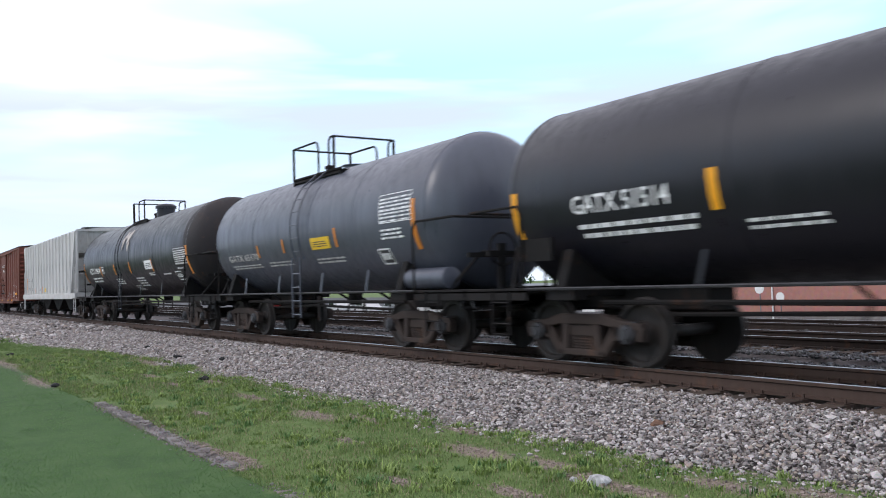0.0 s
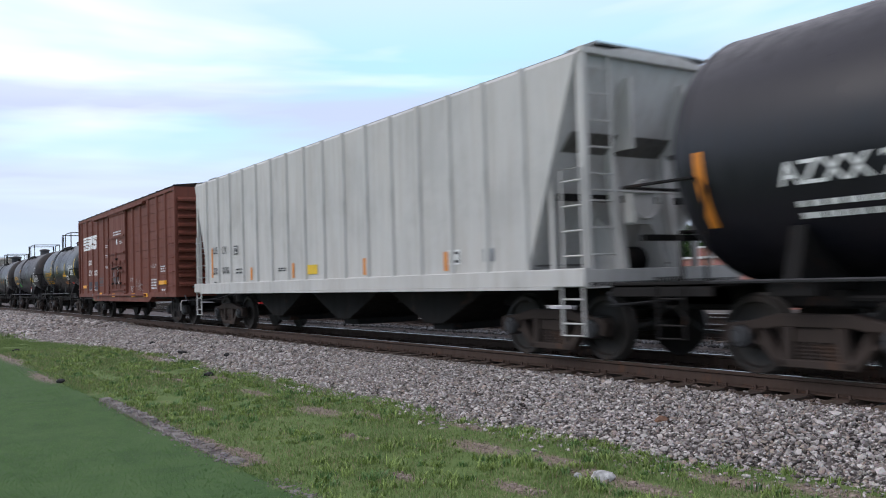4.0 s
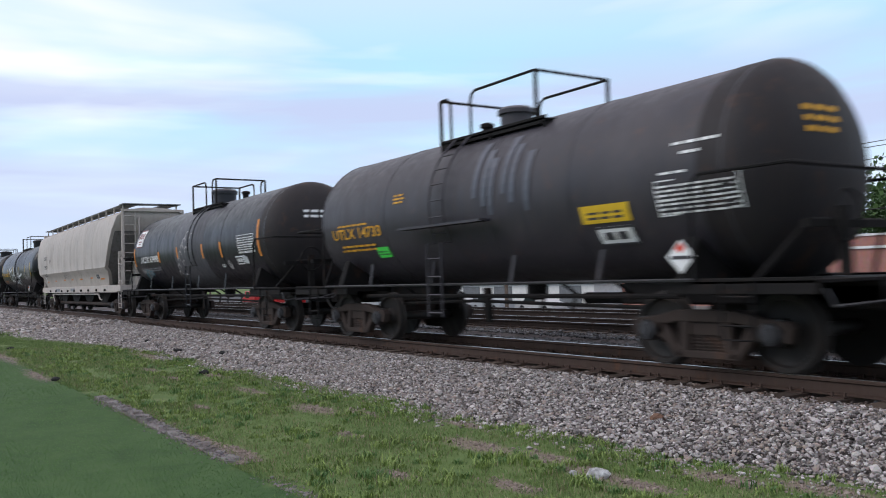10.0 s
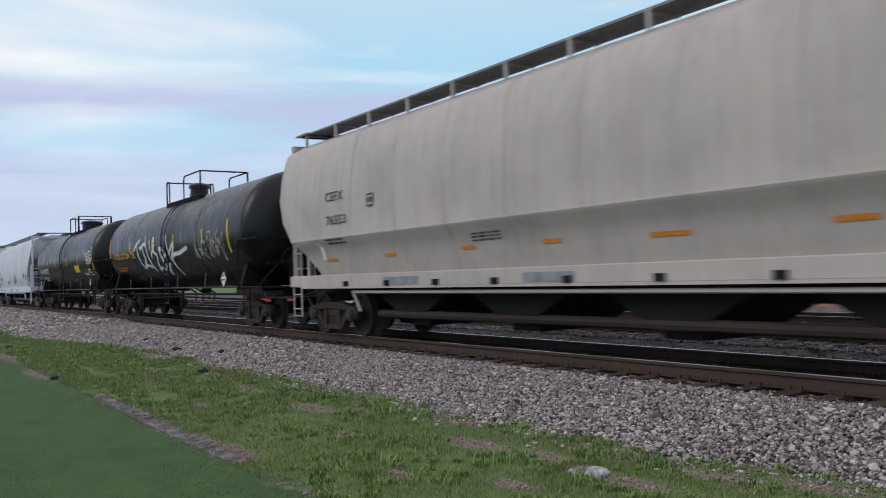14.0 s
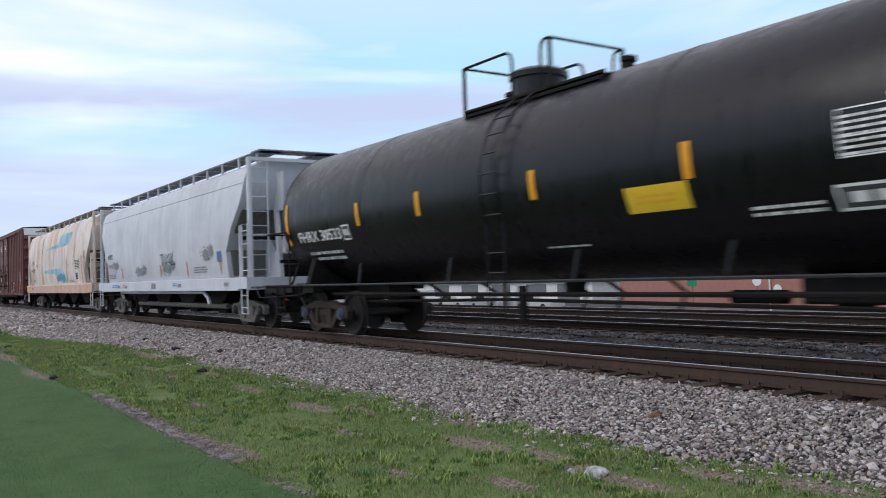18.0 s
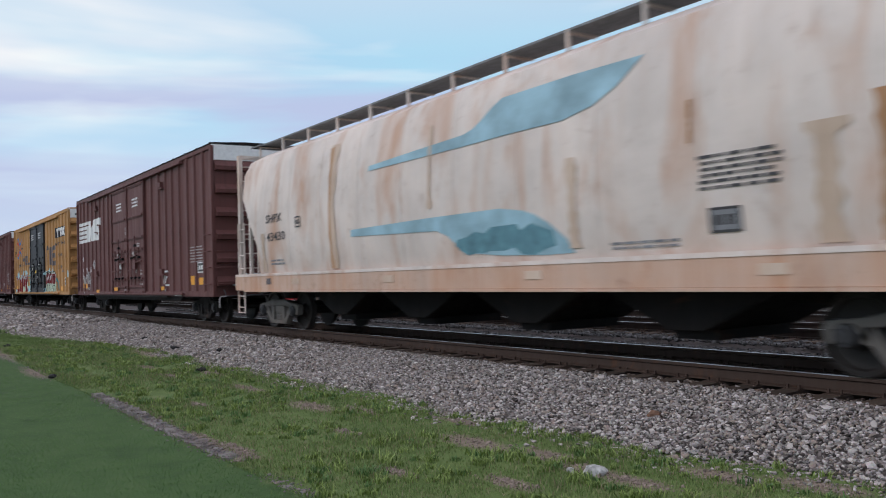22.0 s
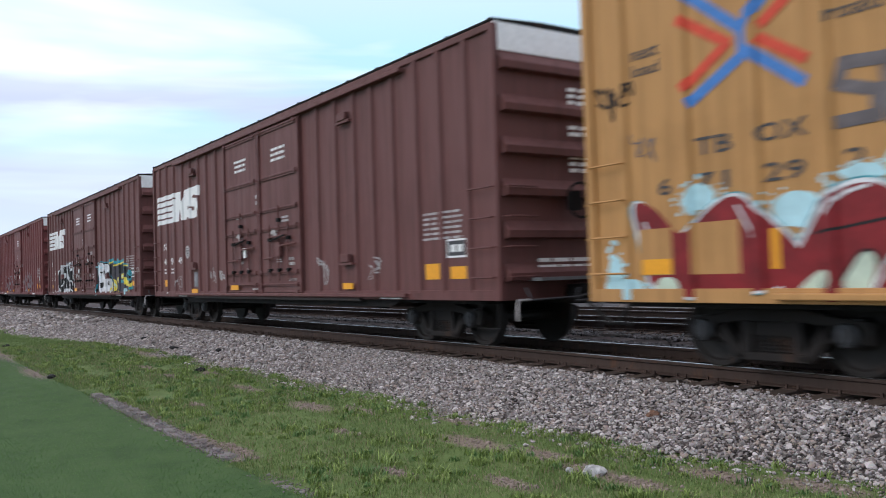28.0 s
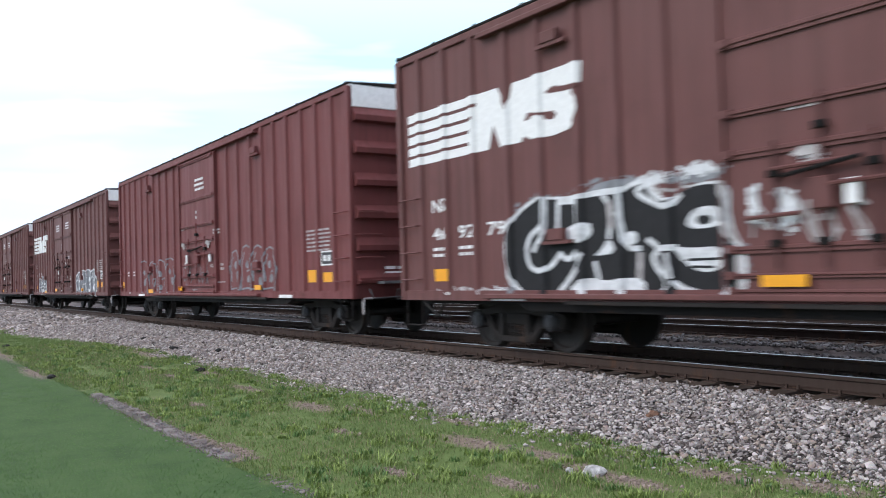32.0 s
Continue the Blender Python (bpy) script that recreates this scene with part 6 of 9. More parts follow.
def burner(side, x, z, w_, h, n, fill, rim, back, seed, label):
    """A piece of graffiti: a cloud behind, rimmed swelling letters, counters and highlights."""
    r = random.Random(seed)
    cw = w_ / n
    if back is not None:
        side.put(flat([blob(w_ * r.uniform(0.05, 0.95), h * r.uniform(0.35, 0.85), cw * 0.42, h * 0.30, 10, 0.3, seed + i) for i in range(n + 3)], back), x, z, "graffiti", "soft cloud of spray paint behind the letters", 0.001)
    rims, fills, cuts = [], [], []
    for i in range(n):
        cx = cw * (i + 0.5)
        hh = h * r.uniform(0.86, 1.0)
        body = [(cx - cw * 0.46, 0.02 * h), (cx - cw * 0.52, hh * 0.6), (cx - cw * 0.30, hh * 0.95), (cx, hh), (cx + cw * 0.34, hh * 0.92), (cx + cw * 0.52, hh * 0.5), (cx + cw * 0.44, 0.0), (cx + cw * 0.1, h * 0.05)]
        rims.append([(cx + (a - cx) * 1.10, hh / 2 + (b - hh / 2) * 1.09) for a, b in body])
        fills.append(body)
        cuts.append(blob(cx + cw * r.uniform(-0.15, 0.15), hh * r.uniform(0.55, 0.7), cw * 0.13, hh * 0.10, 8, 0.25, seed + i))
        cuts.append(blob(cx + cw * r.uniform(-0.1, 0.2), hh * r.uniform(0.15, 0.35), cw * 0.16, hh * 0.11, 8, 0.3, seed + 20 + i))
        cuts += stroke([(cx - cw * 0.38, hh * 0.2), (cx - cw * 0.42, hh * 0.58), (cx - cw * 0.2, hh * 0.85)], 0.05)
        cuts += stroke([(cx + cw * 0.05, hh * 0.42), (cx + cw * 0.38, hh * 0.46), (cx + cw * 0.3, hh * 0.2)], 0.045)
    side.put(flat(rims, rim), x, z, "graffiti", label + ", light outline", 0.0022)
    side.put(flat(fills, fill), x, z, "graffiti", label, 0.0044)
    side.put(flat(cuts, rim), x, z, "graffiti", label + ", highlights", 0.0066)


def soft(o, n=2):
    """Rounds the corners of an outline."""
    for _ in range(n):
        o = [q for (a, b), (c, d) in zip(o, o[1:] + o[:1]) for q in ((a * 0.75 + c * 0.25, b * 0.75 + d * 0.25), (a * 0.25 + c * 0.75, b * 0.25 + d * 0.75))]
    return o


def grow(o, k):
    cx, cz = sum(a for a, _ in o) / len(o), sum(b for _, b in o) / len(o)
    return [(a + k * (a - cx) / max(0.05, math.hypot(a - cx, b - cz)), b + k * (b - cz) / max(0.05, math.hypot(a - cx, b - cz))) for a, b in o]


def curve(p, n=2):
    """Rounds an open path, keeping its ends."""
    for _ in range(n):
        q = [p[0]]
        for (a, b), (c, d) in zip(p[:-1], p[1:]):
            q += [(a * 0.75 + c * 0.25, b * 0.75 + d * 0.25), (a * 0.25 + c * 0.75, b * 0.25 + d * 0.75)]
        p = q + [p[-1]]
    return p


def spray(side, shapes, mat, label, lift, paths=(), line=0.06, ease=2):
    polys = [soft(o, ease) if ease else o for o in shapes]
    for p in paths:
        polys += stroke(curve(p, ease), line)
    polys = [[(x, max(z, 0.83)) for x, z in o] for o in polys]
    return side.put(flat(polys, mat), 0, 0, "graffiti", label, lift)


def mist(side, spots, mat, label, lift, seed):
    """Overspray: many small soft specks round a few centres (x, z, rx, rz)."""
    r = random.Random(seed)
    polys = []
    for x, z, rx, rz in spots:
        polys.append(soft(blob(x, z, rx * 0.8, rz * 0.8, 11, 0.22, r.randint(0, 999))))
        for i in range(26):
            a, d = r.uniform(0, 6.28), r.uniform(0.75, 1.25)
            k = r.uniform(0.012, 0.04)
            polys.append(blob(x + rx * d * math.cos(a), z + rz * d * math.sin(a), k, k, 6, 0.2, i))
    polys = [[(a, max(b, 0.83)) for a, b in o] for o in polys]
    polys = [o for o in polys if max(b for _, b in o) > 0.84]
    return side.put(flat(polys, mat), 0, 0, "graffiti", label, lift)


def black_piece(s):
    """Fat black letters with white outlines, counters and a white foot."""
    body = [(-6.14, 1.89), (-5.91, 2.07), (-5.47, 2.24), (-5.31, 2.21), (-4.76, 2.16), (-4.24, 2.19), (-3.87, 2.17), (-3.79, 2.22), (-3.5, 2.27), (-3.42, 2.08), (-3.17, 1.97), (-2.87, 2.12), (-2.6, 2.14), (-2.32, 2.10), (-2.34, 1.67), (-2.16, 1.36), (-2.15, 1.09), (-2.18, 0.94), (-2.51, 0.86), (-3.4, 0.85), (-3.94, 0.91), (-4.53, 0.87), (-4.85, 0.94), (-5.42, 0.79), (-5.78, 0.86), (-6.09, 1.07), (-6.23, 1.40), (-6.22, 1.69)]
    mist(s, [(-5.9, 0.98, 0.3, 0.14), (-4.0, 2.24, 0.7, 0.10), (-2.7, 2.24, 0.35, 0.12), (-2.2, 1.2, 0.12, 0.3), (-5.5, 2.15, 0.4, 0.1)], SPRAY_GREY, "grey overspray round the letters", 0.001, 3)
    spray(s, [grow(body, 0.05)], SPRAY, "white outline of black bubble letters", 0.003, ease=1)
    spray(s, [grow(body, -0.035)], SPRAY_BLACK, "fat black bubble letters", 0.005, ease=1)
    spray(s, [[(-4.84, 1.03), (-4.52, 1.12), (-4.2, 1.06), (-3.93, 1.10), (-3.56, 1.09), (-3.57, 0.86), (-4.43, 0.86), (-4.9, 0.9)], [(-3.85, 1.67), (-3.67, 1.66), (-3.67, 1.50), (-3.86, 1.51)], [(-4.92, 1.80), (-4.48, 1.84), (-4.42, 1.70), (-4.52, 1.62), (-4.66, 1.55), (-4.95, 1.62)], [(-4.14, 1.62), (-4.30, 1.45), (-4.44, 1.38), (-4.01, 1.41)],
              [(-2.93, 1.72), (-2.81, 1.86), (-2.57, 1.89), (-2.39, 1.80), (-2.40, 1.67), (-2.62, 1.63), (-2.86, 1.64)], [(-3.15, 1.46), (-2.87, 1.42), (-2.48, 1.43), (-2.38, 1.33), (-2.46, 1.18), (-2.69, 1.13), (-2.96, 1.24)], [(-3.18, 1.10), (-3.0, 0.86), (-2.2, 0.86), (-2.2, 0.97), (-2.5, 0.93), (-2.9, 0.96)]], SPRAY, "white letter fills", 0.007, ease=1)
    spray(s, [blob(-2.67, 1.73, 0.11, 0.055, 12, 0.05)], SPRAY_BLACK, "black eye of a letter", 0.010, [[(-2.92, 1.29), (-2.49, 1.29)], [(-2.86, 1.21), (-2.55, 1.20)]], 0.03)
    spray(s, [], SPRAY, "white letter lines", 0.008,
          [[(-5.36, 1.84), (-5.66, 1.74), (-5.76, 1.54), (-5.72, 1.30), (-5.52, 1.20), (-5.26, 1.26), (-5.05, 1.44)], [(-5.33, 2.18), (-5.36, 1.64), (-5.52, 1.62), (-5.60, 1.50)], [(-5.06, 2.12), (-5.09, 1.80)], [(-4.70, 2.13), (-4.72, 1.80)], [(-5.06, 2.14), (-4.70, 2.12)], [(-5.05, 1.44), (-4.90, 1.34), (-4.75, 1.45)], [(-4.62, 1.42), (-4.84, 1.13), (-5.13, 0.90)]], 0.075)
    spray(s, [], SPRAY, "white letter lines", 0.009,
          [[(-4.23, 2.16), (-4.07, 1.96), (-4.14, 1.61)], [(-3.92, 2.13), (-3.91, 1.74), (-3.84, 1.46), (-3.63, 1.45)], [(-3.50, 2.22), (-3.69, 2.14), (-3.42, 1.99), (-3.17, 1.90), (-3.0, 2.03)], [(-3.49, 1.55), (-3.32, 1.44), (-3.46, 1.31), (-3.17, 1.00), (-3.39, 0.87)], [(-3.32, 1.44), (-3.08, 1.44)], [(-3.20, 1.36), (-3.15, 1.10)], [(-4.40, 1.30), (-4.34, 1.10)]], 0.07)
    spray(s, [], SPRAY_DUSTY, "grey letter edges", 0.010, [[(-2.36, 2.10), (-2.38, 1.66), (-2.24, 1.48)], [(-2.20, 1.36), (-2.19, 1.00)], [(-3.63, 1.38), (-3.65, 1.11)], [(-4.12, 2.05), (-4.10, 1.75)]], 0.08)
    mist(s, [(-3.35, 2.27, 0.22, 0.06), (-2.75, 2.30, 0.25, 0.07), (-1.98, 1.85, 0.06, 0.2), (-1.6, 1.75, 0.12, 0.2), (-6.45, 0.92, 0.16, 0.07)], SPRAY, "pale spray wisps", 0.006, 4)


def white_piece(s):
    rim = [(2.32, 1.8), (2.53, 2.04), (3.04, 2.19), (3.6, 2.12), (4.39, 2.13), (4.59, 1.65), (4.9, 1.45), (4.96, 1.09), (4.73, 0.85), (4.27, 0.73), (3.43, 0.74), (2.56, 0.69), (2.13, 0.68), (2.33, 1.27)]
    a = [(2.43, 1.71), (2.58, 2.0), (3.04, 2.12), (3.5, 2.0), (3.56, 1.82), (3.26, 1.7), (3.65, 1.51), (3.79, 1.24), (3.71, 0.91), (3.25, 0.77), (2.67, 0.76), (2.48, 1.12), (2.7, 1.37)]
    b = [(3.66, 2.03), (4.38, 2.01), (4.4, 1.69), (3.92, 1.63), (4.07, 1.42), (4.69, 1.52), (4.93, 1.21), (4.81, 0.91), (4.35, 0.77), (3.87, 0.76), (3.76, 1.04), (3.61, 1.58)]
    mist(s, [(2.35, 0.85, 0.25, 0.18), (2.5, 1.9, 0.2, 0.2)], SPRAY_CYAN, "pale cyan overspray", 0.001, 5)
    spray(s, [rim], SPRAY_TEAL, "teal edge round white letters", 0.003)
    spray(s, [grow(rim, -0.05)], SPRAY_BLACK, "black shadow of white letters", 0.005)
    spray(s, [grow(a, 0.02), grow(b, 0.02)], SPRAY, "fat white spray letters", 0.007)
    spray(s, [[(2.75, 1.26), (3.47, 1.35), (3.36, 1.12), (2.89, 1.08)], [(4.07, 1.33), (4.61, 1.4), (4.45, 1.19), (4.14, 1.18)], [(3.02, 1.79), (3.3, 1.7), (3.06, 1.66)], [(3.92, 1.7), (4.33, 1.74), (4.08, 1.6)]], SPRAY_BLACK, "black letter counters", 0.009)
    spray(s, [], SPRAY_CYAN, "pale blue letter shading", 0.009, [[(2.55, 1.7), (2.75, 1.95), (3.2, 1.9)], [(3.1, 1.55), (2.8, 1.45)], [(3.8, 1.95), (3.82, 1.75)]], 0.06)


def wild_piece(s):
    spray(s, [[(4.47, 2.04), (5.3, 2.15), (5.38, 1.98), (6.01, 1.99), (6.73, 2.06), (6.88, 1.94), (7.3, 1.9), (7.48, 1.69), (7.79, 1.64), (7.87, 1.4), (7.86, 1.14), (7.52, 1.06), (7.44, 0.8), (6.66, 0.66), (5.68, 0.63), (4.82, 0.65), (4.45, 0.76), (4.9, 1.25), (4.66, 1.6)]], SPRAY_DEEP, "dark wildstyle letters", 0.003, ease=1)
    spray(s, [[(5.63, 2.19), (5.89, 2.19), (5.93, 2.08), (5.67, 2.09)]], SPRAY_TEAL, "teal edge of wildstyle letters", 0.005,
          [[(4.36, 2.11), (5.3, 2.2)], [(5.34, 2.07), (6.01, 2.02), (6.78, 2.13)], [(6.81, 1.96), (7.33, 1.88)], [(7.28, 1.67), (7.61, 1.71), (7.81, 1.58)], [(6.79, 1.65), (6.84, 1.93)], [(7.47, 1.06), (7.92, 1.1)], [(6.23, 1.32), (6.77, 1.34)]], 0.11)
    spray(s, [[(4.6, 1.95), (4.9, 2.0), (4.75, 1.6)], [(5.0, 2.0), (5.28, 2.05), (5.3, 1.3), (5.0, 1.3)], [(6.05, 1.9), (6.6, 1.98), (6.55, 1.66), (6.1, 1.62)], [(5.3, 1.0), (5.75, 1.0), (5.9, 0.68), (5.3, 0.68)], [(6.92, 1.86), (7.2, 1.84), (7.15, 1.62), (6.95, 1.64)]], SPRAY_BLACK, "black letter blocks", 0.006, ease=0)
    spray(s, [[(5.26, 1.42), (5.45, 1.43), (5.75, 1.05), (5.18, 0.91)], [(5.59, 1.44), (6.08, 1.56), (6.1, 1.32), (5.8, 1.23)], [(6.28, 1.58), (6.73, 1.63), (6.72, 1.46), (6.25, 1.41)], [(6.85, 1.48), (7.07, 1.47), (7.4, 1.27), (7.39, 1.15), (6.91, 1.17)], [(7.49, 1.18), (7.87, 1.31), (7.83, 1.14), (7.48, 1.08)], [(5.94, 0.64), (6.37, 0.91), (6.79, 0.95), (6.78, 0.79), (6.59, 0.66)], [(7.28, 1.01), (7.48, 1.0), (7.47, 0.8), (7.27, 0.79)]], SPRAY_YELLOW, "yellow letter fills", 0.008, ease=1, paths=
          [[(4.49, 2.03), (5.29, 2.13)], [(5.33, 1.94), (6.01, 1.97), (6.73, 2.04)], [(4.93, 1.29), (4.51, 0.76)], [(4.89, 0.97), (5.32, 0.7)], [(5.79, 0.98), (6.2, 0.75)], [(6.84, 1.91), (7.26, 1.89)]], line=0.05)
    spray(s, [blob(7.21, 1.5, 0.15, 0.15, 12, 0.05), blob(7.55, 1.47, 0.22, 0.16, 12, 0.1)], SPRAY_TEAL, "teal rings", 0.010)
    spray(s, [blob(7.21, 1.5, 0.09, 0.09, 10, 0.05), blob(7.55, 1.47, 0.14, 0.09, 10, 0.1)], SPRAY_BLACK, "dark ring centres", 0.012)
    spray(s, [[(6.8, 1.07), (7.15, 1.07), (7.07, 0.88), (6.78, 0.79)]], SPRAY_CYAN, "pale blue fills", 0.008, [[(5.35, 1.35), (5.5, 1.1)], [(5.8, 1.42), (5.95, 1.1)], [(6.35, 1.5), (6.7, 1.58)]], 0.05)


def right_piece(s):
    """Tall jagged letters, red above and pale green below, edged in black."""
    mist(s, [(2.7, 1.9, 0.4, 0.2), (3.7, 2.0, 0.5, 0.2), (4.8, 1.95, 0.4, 0.2), (2.6, 1.0, 0.3, 0.3), (5.6, 1.2, 0.25, 0.4)], SPRAY_CYAN, "pale blue spray clouds behind the letters", 0.001, 18)
    top, low, lines = [], [], []
    for i in range(4):
        x = 2.5 + 0.78 * i
        k = 0.06 * (i % 2)
        body = [(x, 0.78 + k), (x + 0.05, 1.6), (x + 0.12, 1.92 + k), (x + 0.5, 1.98 - k), (x + 0.72, 1.7), (x + 0.60, 1.3), (x + 0.80, 0.72), (x + 0.45, 0.9)]
        low.append(body)
        top.append([(x + 0.05, 1.42), (x + 0.12, 1.88 + k), (x + 0.5, 1.94 - k), (x + 0.68, 1.68), (x + 0.55, 1.42), (x + 0.3, 1.28 + k)])
        lines += [[(x + 0.25, 0.85), (x + 0.22, 1.2), (x + 0.42, 1.32), (x + 0.62, 0.8)], [(x + 0.2, 1.7), (x + 0.42, 1.74), (x + 0.38, 1.52)], [(x, 0.78), (x + 0.05, 1.6), (x + 0.12, 1.95)]]
    spray(s, [grow(o, 0.05) for o in low], SPRAY_BLACK, "black edge of jagged letters", 0.003, ease=0)
    spray(s, low, SPRAY_MINT, "pale green letter bodies", 0.005, ease=0)
    spray(s, top, SPRAY_RED, "dark red letter tops", 0.007, ease=0)
    spray(s, [], SPRAY_BLACK, "black letter lines", 0.009, lines, 0.05, 1)
    spray(s, [], SPRAY, "white letter shine", 0.010, [[(2.6 + 0.78 * i, 1.55), (2.66 + 0.78 * i, 1.84), (2.9 + 0.78 * i, 1.9)] for i in range(4)], 0.04)


def maroon_piece(s):
    mist(s, [(-6.3, 1.76, 0.42, 0.25), (-4.45, 2.08, 0.4, 0.22), (-3.62, 2.2, 0.19, 0.14), (-3.0, 2.08, 0.13, 0.2), (-2.9, 1.35, 0.3, 0.4), (-5.2, 2.16, 0.14, 0.17), (-8.8, 1.1, 0.2, 0.37), (-3.25, 1.05, 0.3, 0.33), (-7.5, 1.97, 0.3, 0.2), (-8.6, 0.95, 0.3, 0.2), (-5.6, 2.05, 0.35, 0.1)], SPRAY_CYAN, "pale blue spray clouds behind the letters", 0.001, 8)
    M = [[(-8.52, 2.04), (-8.14, 1.94), (-7.76, 1.5), (-7.41, 1.83), (-7.03, 2.0), (-6.74, 1.78), (-6.2, 1.32), (-6.31, 0.95), (-8.2, 0.81), (-8.35, 1.45)], [(-6.14, 1.56), (-5.99, 1.86), (-5.6, 1.98), (-5.24, 1.84), (-5.17, 1.52), (-5.26, 0.77), (-6.42, 0.69), (-6.54, 1.01)],
         [(-5.17, 1.69), (-4.93, 1.95), (-4.64, 1.98), (-4.4, 1.8), (-4.37, 1.48), (-4.46, 0.7), (-5.22, 0.71)], [(-4.39, 1.48), (-4.27, 1.84), (-3.9, 2.05), (-3.57, 1.89), (-3.48, 1.53), (-3.46, 1.04), (-3.31, 0.84), (-3.73, 0.69), (-4.29, 0.69)]]
    spray(s, [grow(o, 0.07) for o in M], SPRAY_TEAL, "thin dark teal edge", 0.0025)
    spray(s, [grow(o, 0.05) for o in M], SPRAY, "pale outline of maroon letters", 0.004)
    spray(s, M, SPRAY_RED, "swelling glossy maroon graffiti letters", 0.006)
    spray(s, [[(-8.19, 0.91), (-7.79, 0.84), (-7.84, 1.09), (-8.12, 1.1)], [(-5.86, 1.06), (-5.59, 1.36), (-5.48, 1.18), (-5.62, 0.83), (-5.79, 0.85)], [(-5.04, 1.34), (-4.82, 1.22), (-4.9, 1.05), (-5.14, 0.83), (-5.19, 1.06)], [(-6.41, 0.88), (-5.98, 1.22), (-5.95, 0.94), (-6.32, 0.76)], [(-5.18, 0.74), (-4.84, 0.83), (-4.64, 0.67), (-5.0, 0.63)], [(-3.73, 0.69), (-3.32, 0.79), (-3.1, 0.65), (-3.61, 0.62)], blob(-3.92, 1.33, 0.26, 0.2, 14, 0.06)], SPRAY_MINT, "pale green letter fills", 0.008)
    spray(s, [], SPRAY, "white shine along the letters", 0.008, [[(-6.02, 1.66), (-5.86, 1.86), (-5.56, 1.92)], [(-5.08, 1.72), (-4.9, 1.88), (-4.62, 1.93)], [(-4.28, 1.70), (-4.13, 1.88), (-3.87, 1.97)], [(-4.75, 1.62), (-4.55, 1.58)], [(-4.35, 1.56), (-4.32, 0.84)], [(-5.27, 1.4), (-5.62, 0.83)], [(-4.96, 1.34), (-4.61, 1.21), (-4.62, 0.94)], [(-7.0, 1.85), (-6.8, 1.5)], [(-8.3, 1.75), (-8.1, 1.2)]], 0.035)
    spray(s, [], SPRAY_BLACK, "dark letter lines", 0.009, [[(-6.1, 1.5), (-5.25, 1.62)], [(-4.08, 1.05), (-3.76, 1.09), (-3.64, 1.24)], [(-5.85, 1.04), (-5.6, 1.38), (-5.45, 1.18)], [(-6.1, 0.75), (-6.0, 1.2)]], 0.03)
    spray(s, [], SPRAY_TEAL, "small blue spray writing", 0.006, [[(-3.32, 1.87), (-3.04, 1.89), (-2.73, 1.84)], [(-3.32, 1.71), (-2.69, 1.67)], [(-3.14, 1.51), (-2.83, 1.49)]], 0.06)


def round_stencil(s, x, z, k=1.0):
    s.put(flat([blob(0, 0, 0.19 * k, 0.19 * k, 24, 0.0)], SPRAY_DUSTY), x, z, "stencil_disc", "round pale stencil disc", 0.001)
    s.put(flat([rect(a * k, b * k, c * k, d * k) for a, b, c, d in ((-0.15, 0.02, 0.3, 0.03), (-0.06, 0.09, 0.12, 0.035), (-0.07, -0.06, 0.14, 0.04), (-0.04, -0.13, 0.08, 0.035))], DARK), x, z, "stencil", "", 0.004)


def end_text(car, x, z, w_, rows, mat, y0=-0.9, lead=True, h=0.07):
    """Rows of small unreadable writing on the end wall or head."""
    polys = []
    r = random.Random(int(z * 10))
    for i in range(rows):
        u = 0.0
        while u < w_ * 0.85:
            k = r.uniform(0.15, 0.35) * w_
            polys.append([(y0 + u, z - i * h * 1.7), (y0 + min(w_, u + k), z - i * h * 1.7), (y0 + min(w_, u + k), z - i * h * 1.7 + h), (y0 + u, z - i * h * 1.7 + h)])
            u += k + 0.05
    v, f = [], []
    for o in polys:
        f.append(tuple(range(len(v), len(v) + 4)))
        v += [(x, a, b) for a, b in o]
    me = bpy.data.meshes.new("stencil")
    me.from_pydata(v, [], f)
    me.materials.append(mat)
    ob = new("stencil", me)
    ob.parent = car
    return tagged(ob, "rows of small unreadable lettering on the end", kind="stuff")


def head_text(car, length, top, bottom, zc_off, mat, rows=3):
    """Small writing on the dished head of a tank."""
    R = (top - bottom) / 2
    L, hd, zc = length / 2, 0.44 * R, bottom + R
    polys = []
    r = random.Random(int(top * 100))
    for i in range(rows):
        u = -0.5
        z = zc + zc_off - i * 0.13
        while u < 0.12 - 0.1 * i:
            k = r.uniform(0.10, 0.22)
            polys.append([(u, z), (u + k, z), (u + k, z + 0.065), (u, z + 0.065)])
            u += k + 0.05
    v, f = [], []
    for o in polys:
        f.append(tuple(range(len(v), len(v) + 4)))
        for a, b in o:
            q = min(0.98, math.hypot(a, b - zc) / R)
            v.append((L - hd + hd * math.sqrt(1 - q * q) + 0.02, a, b))
    me = bpy.data.meshes.new("stencil")
    me.from_pydata(v, [], f)
    me.materials.append(mat)
    ob = new("stencil", me)
    ob.parent = car
    tagged(ob, "rows of small unreadable lettering on the tank head", kind="stuff")


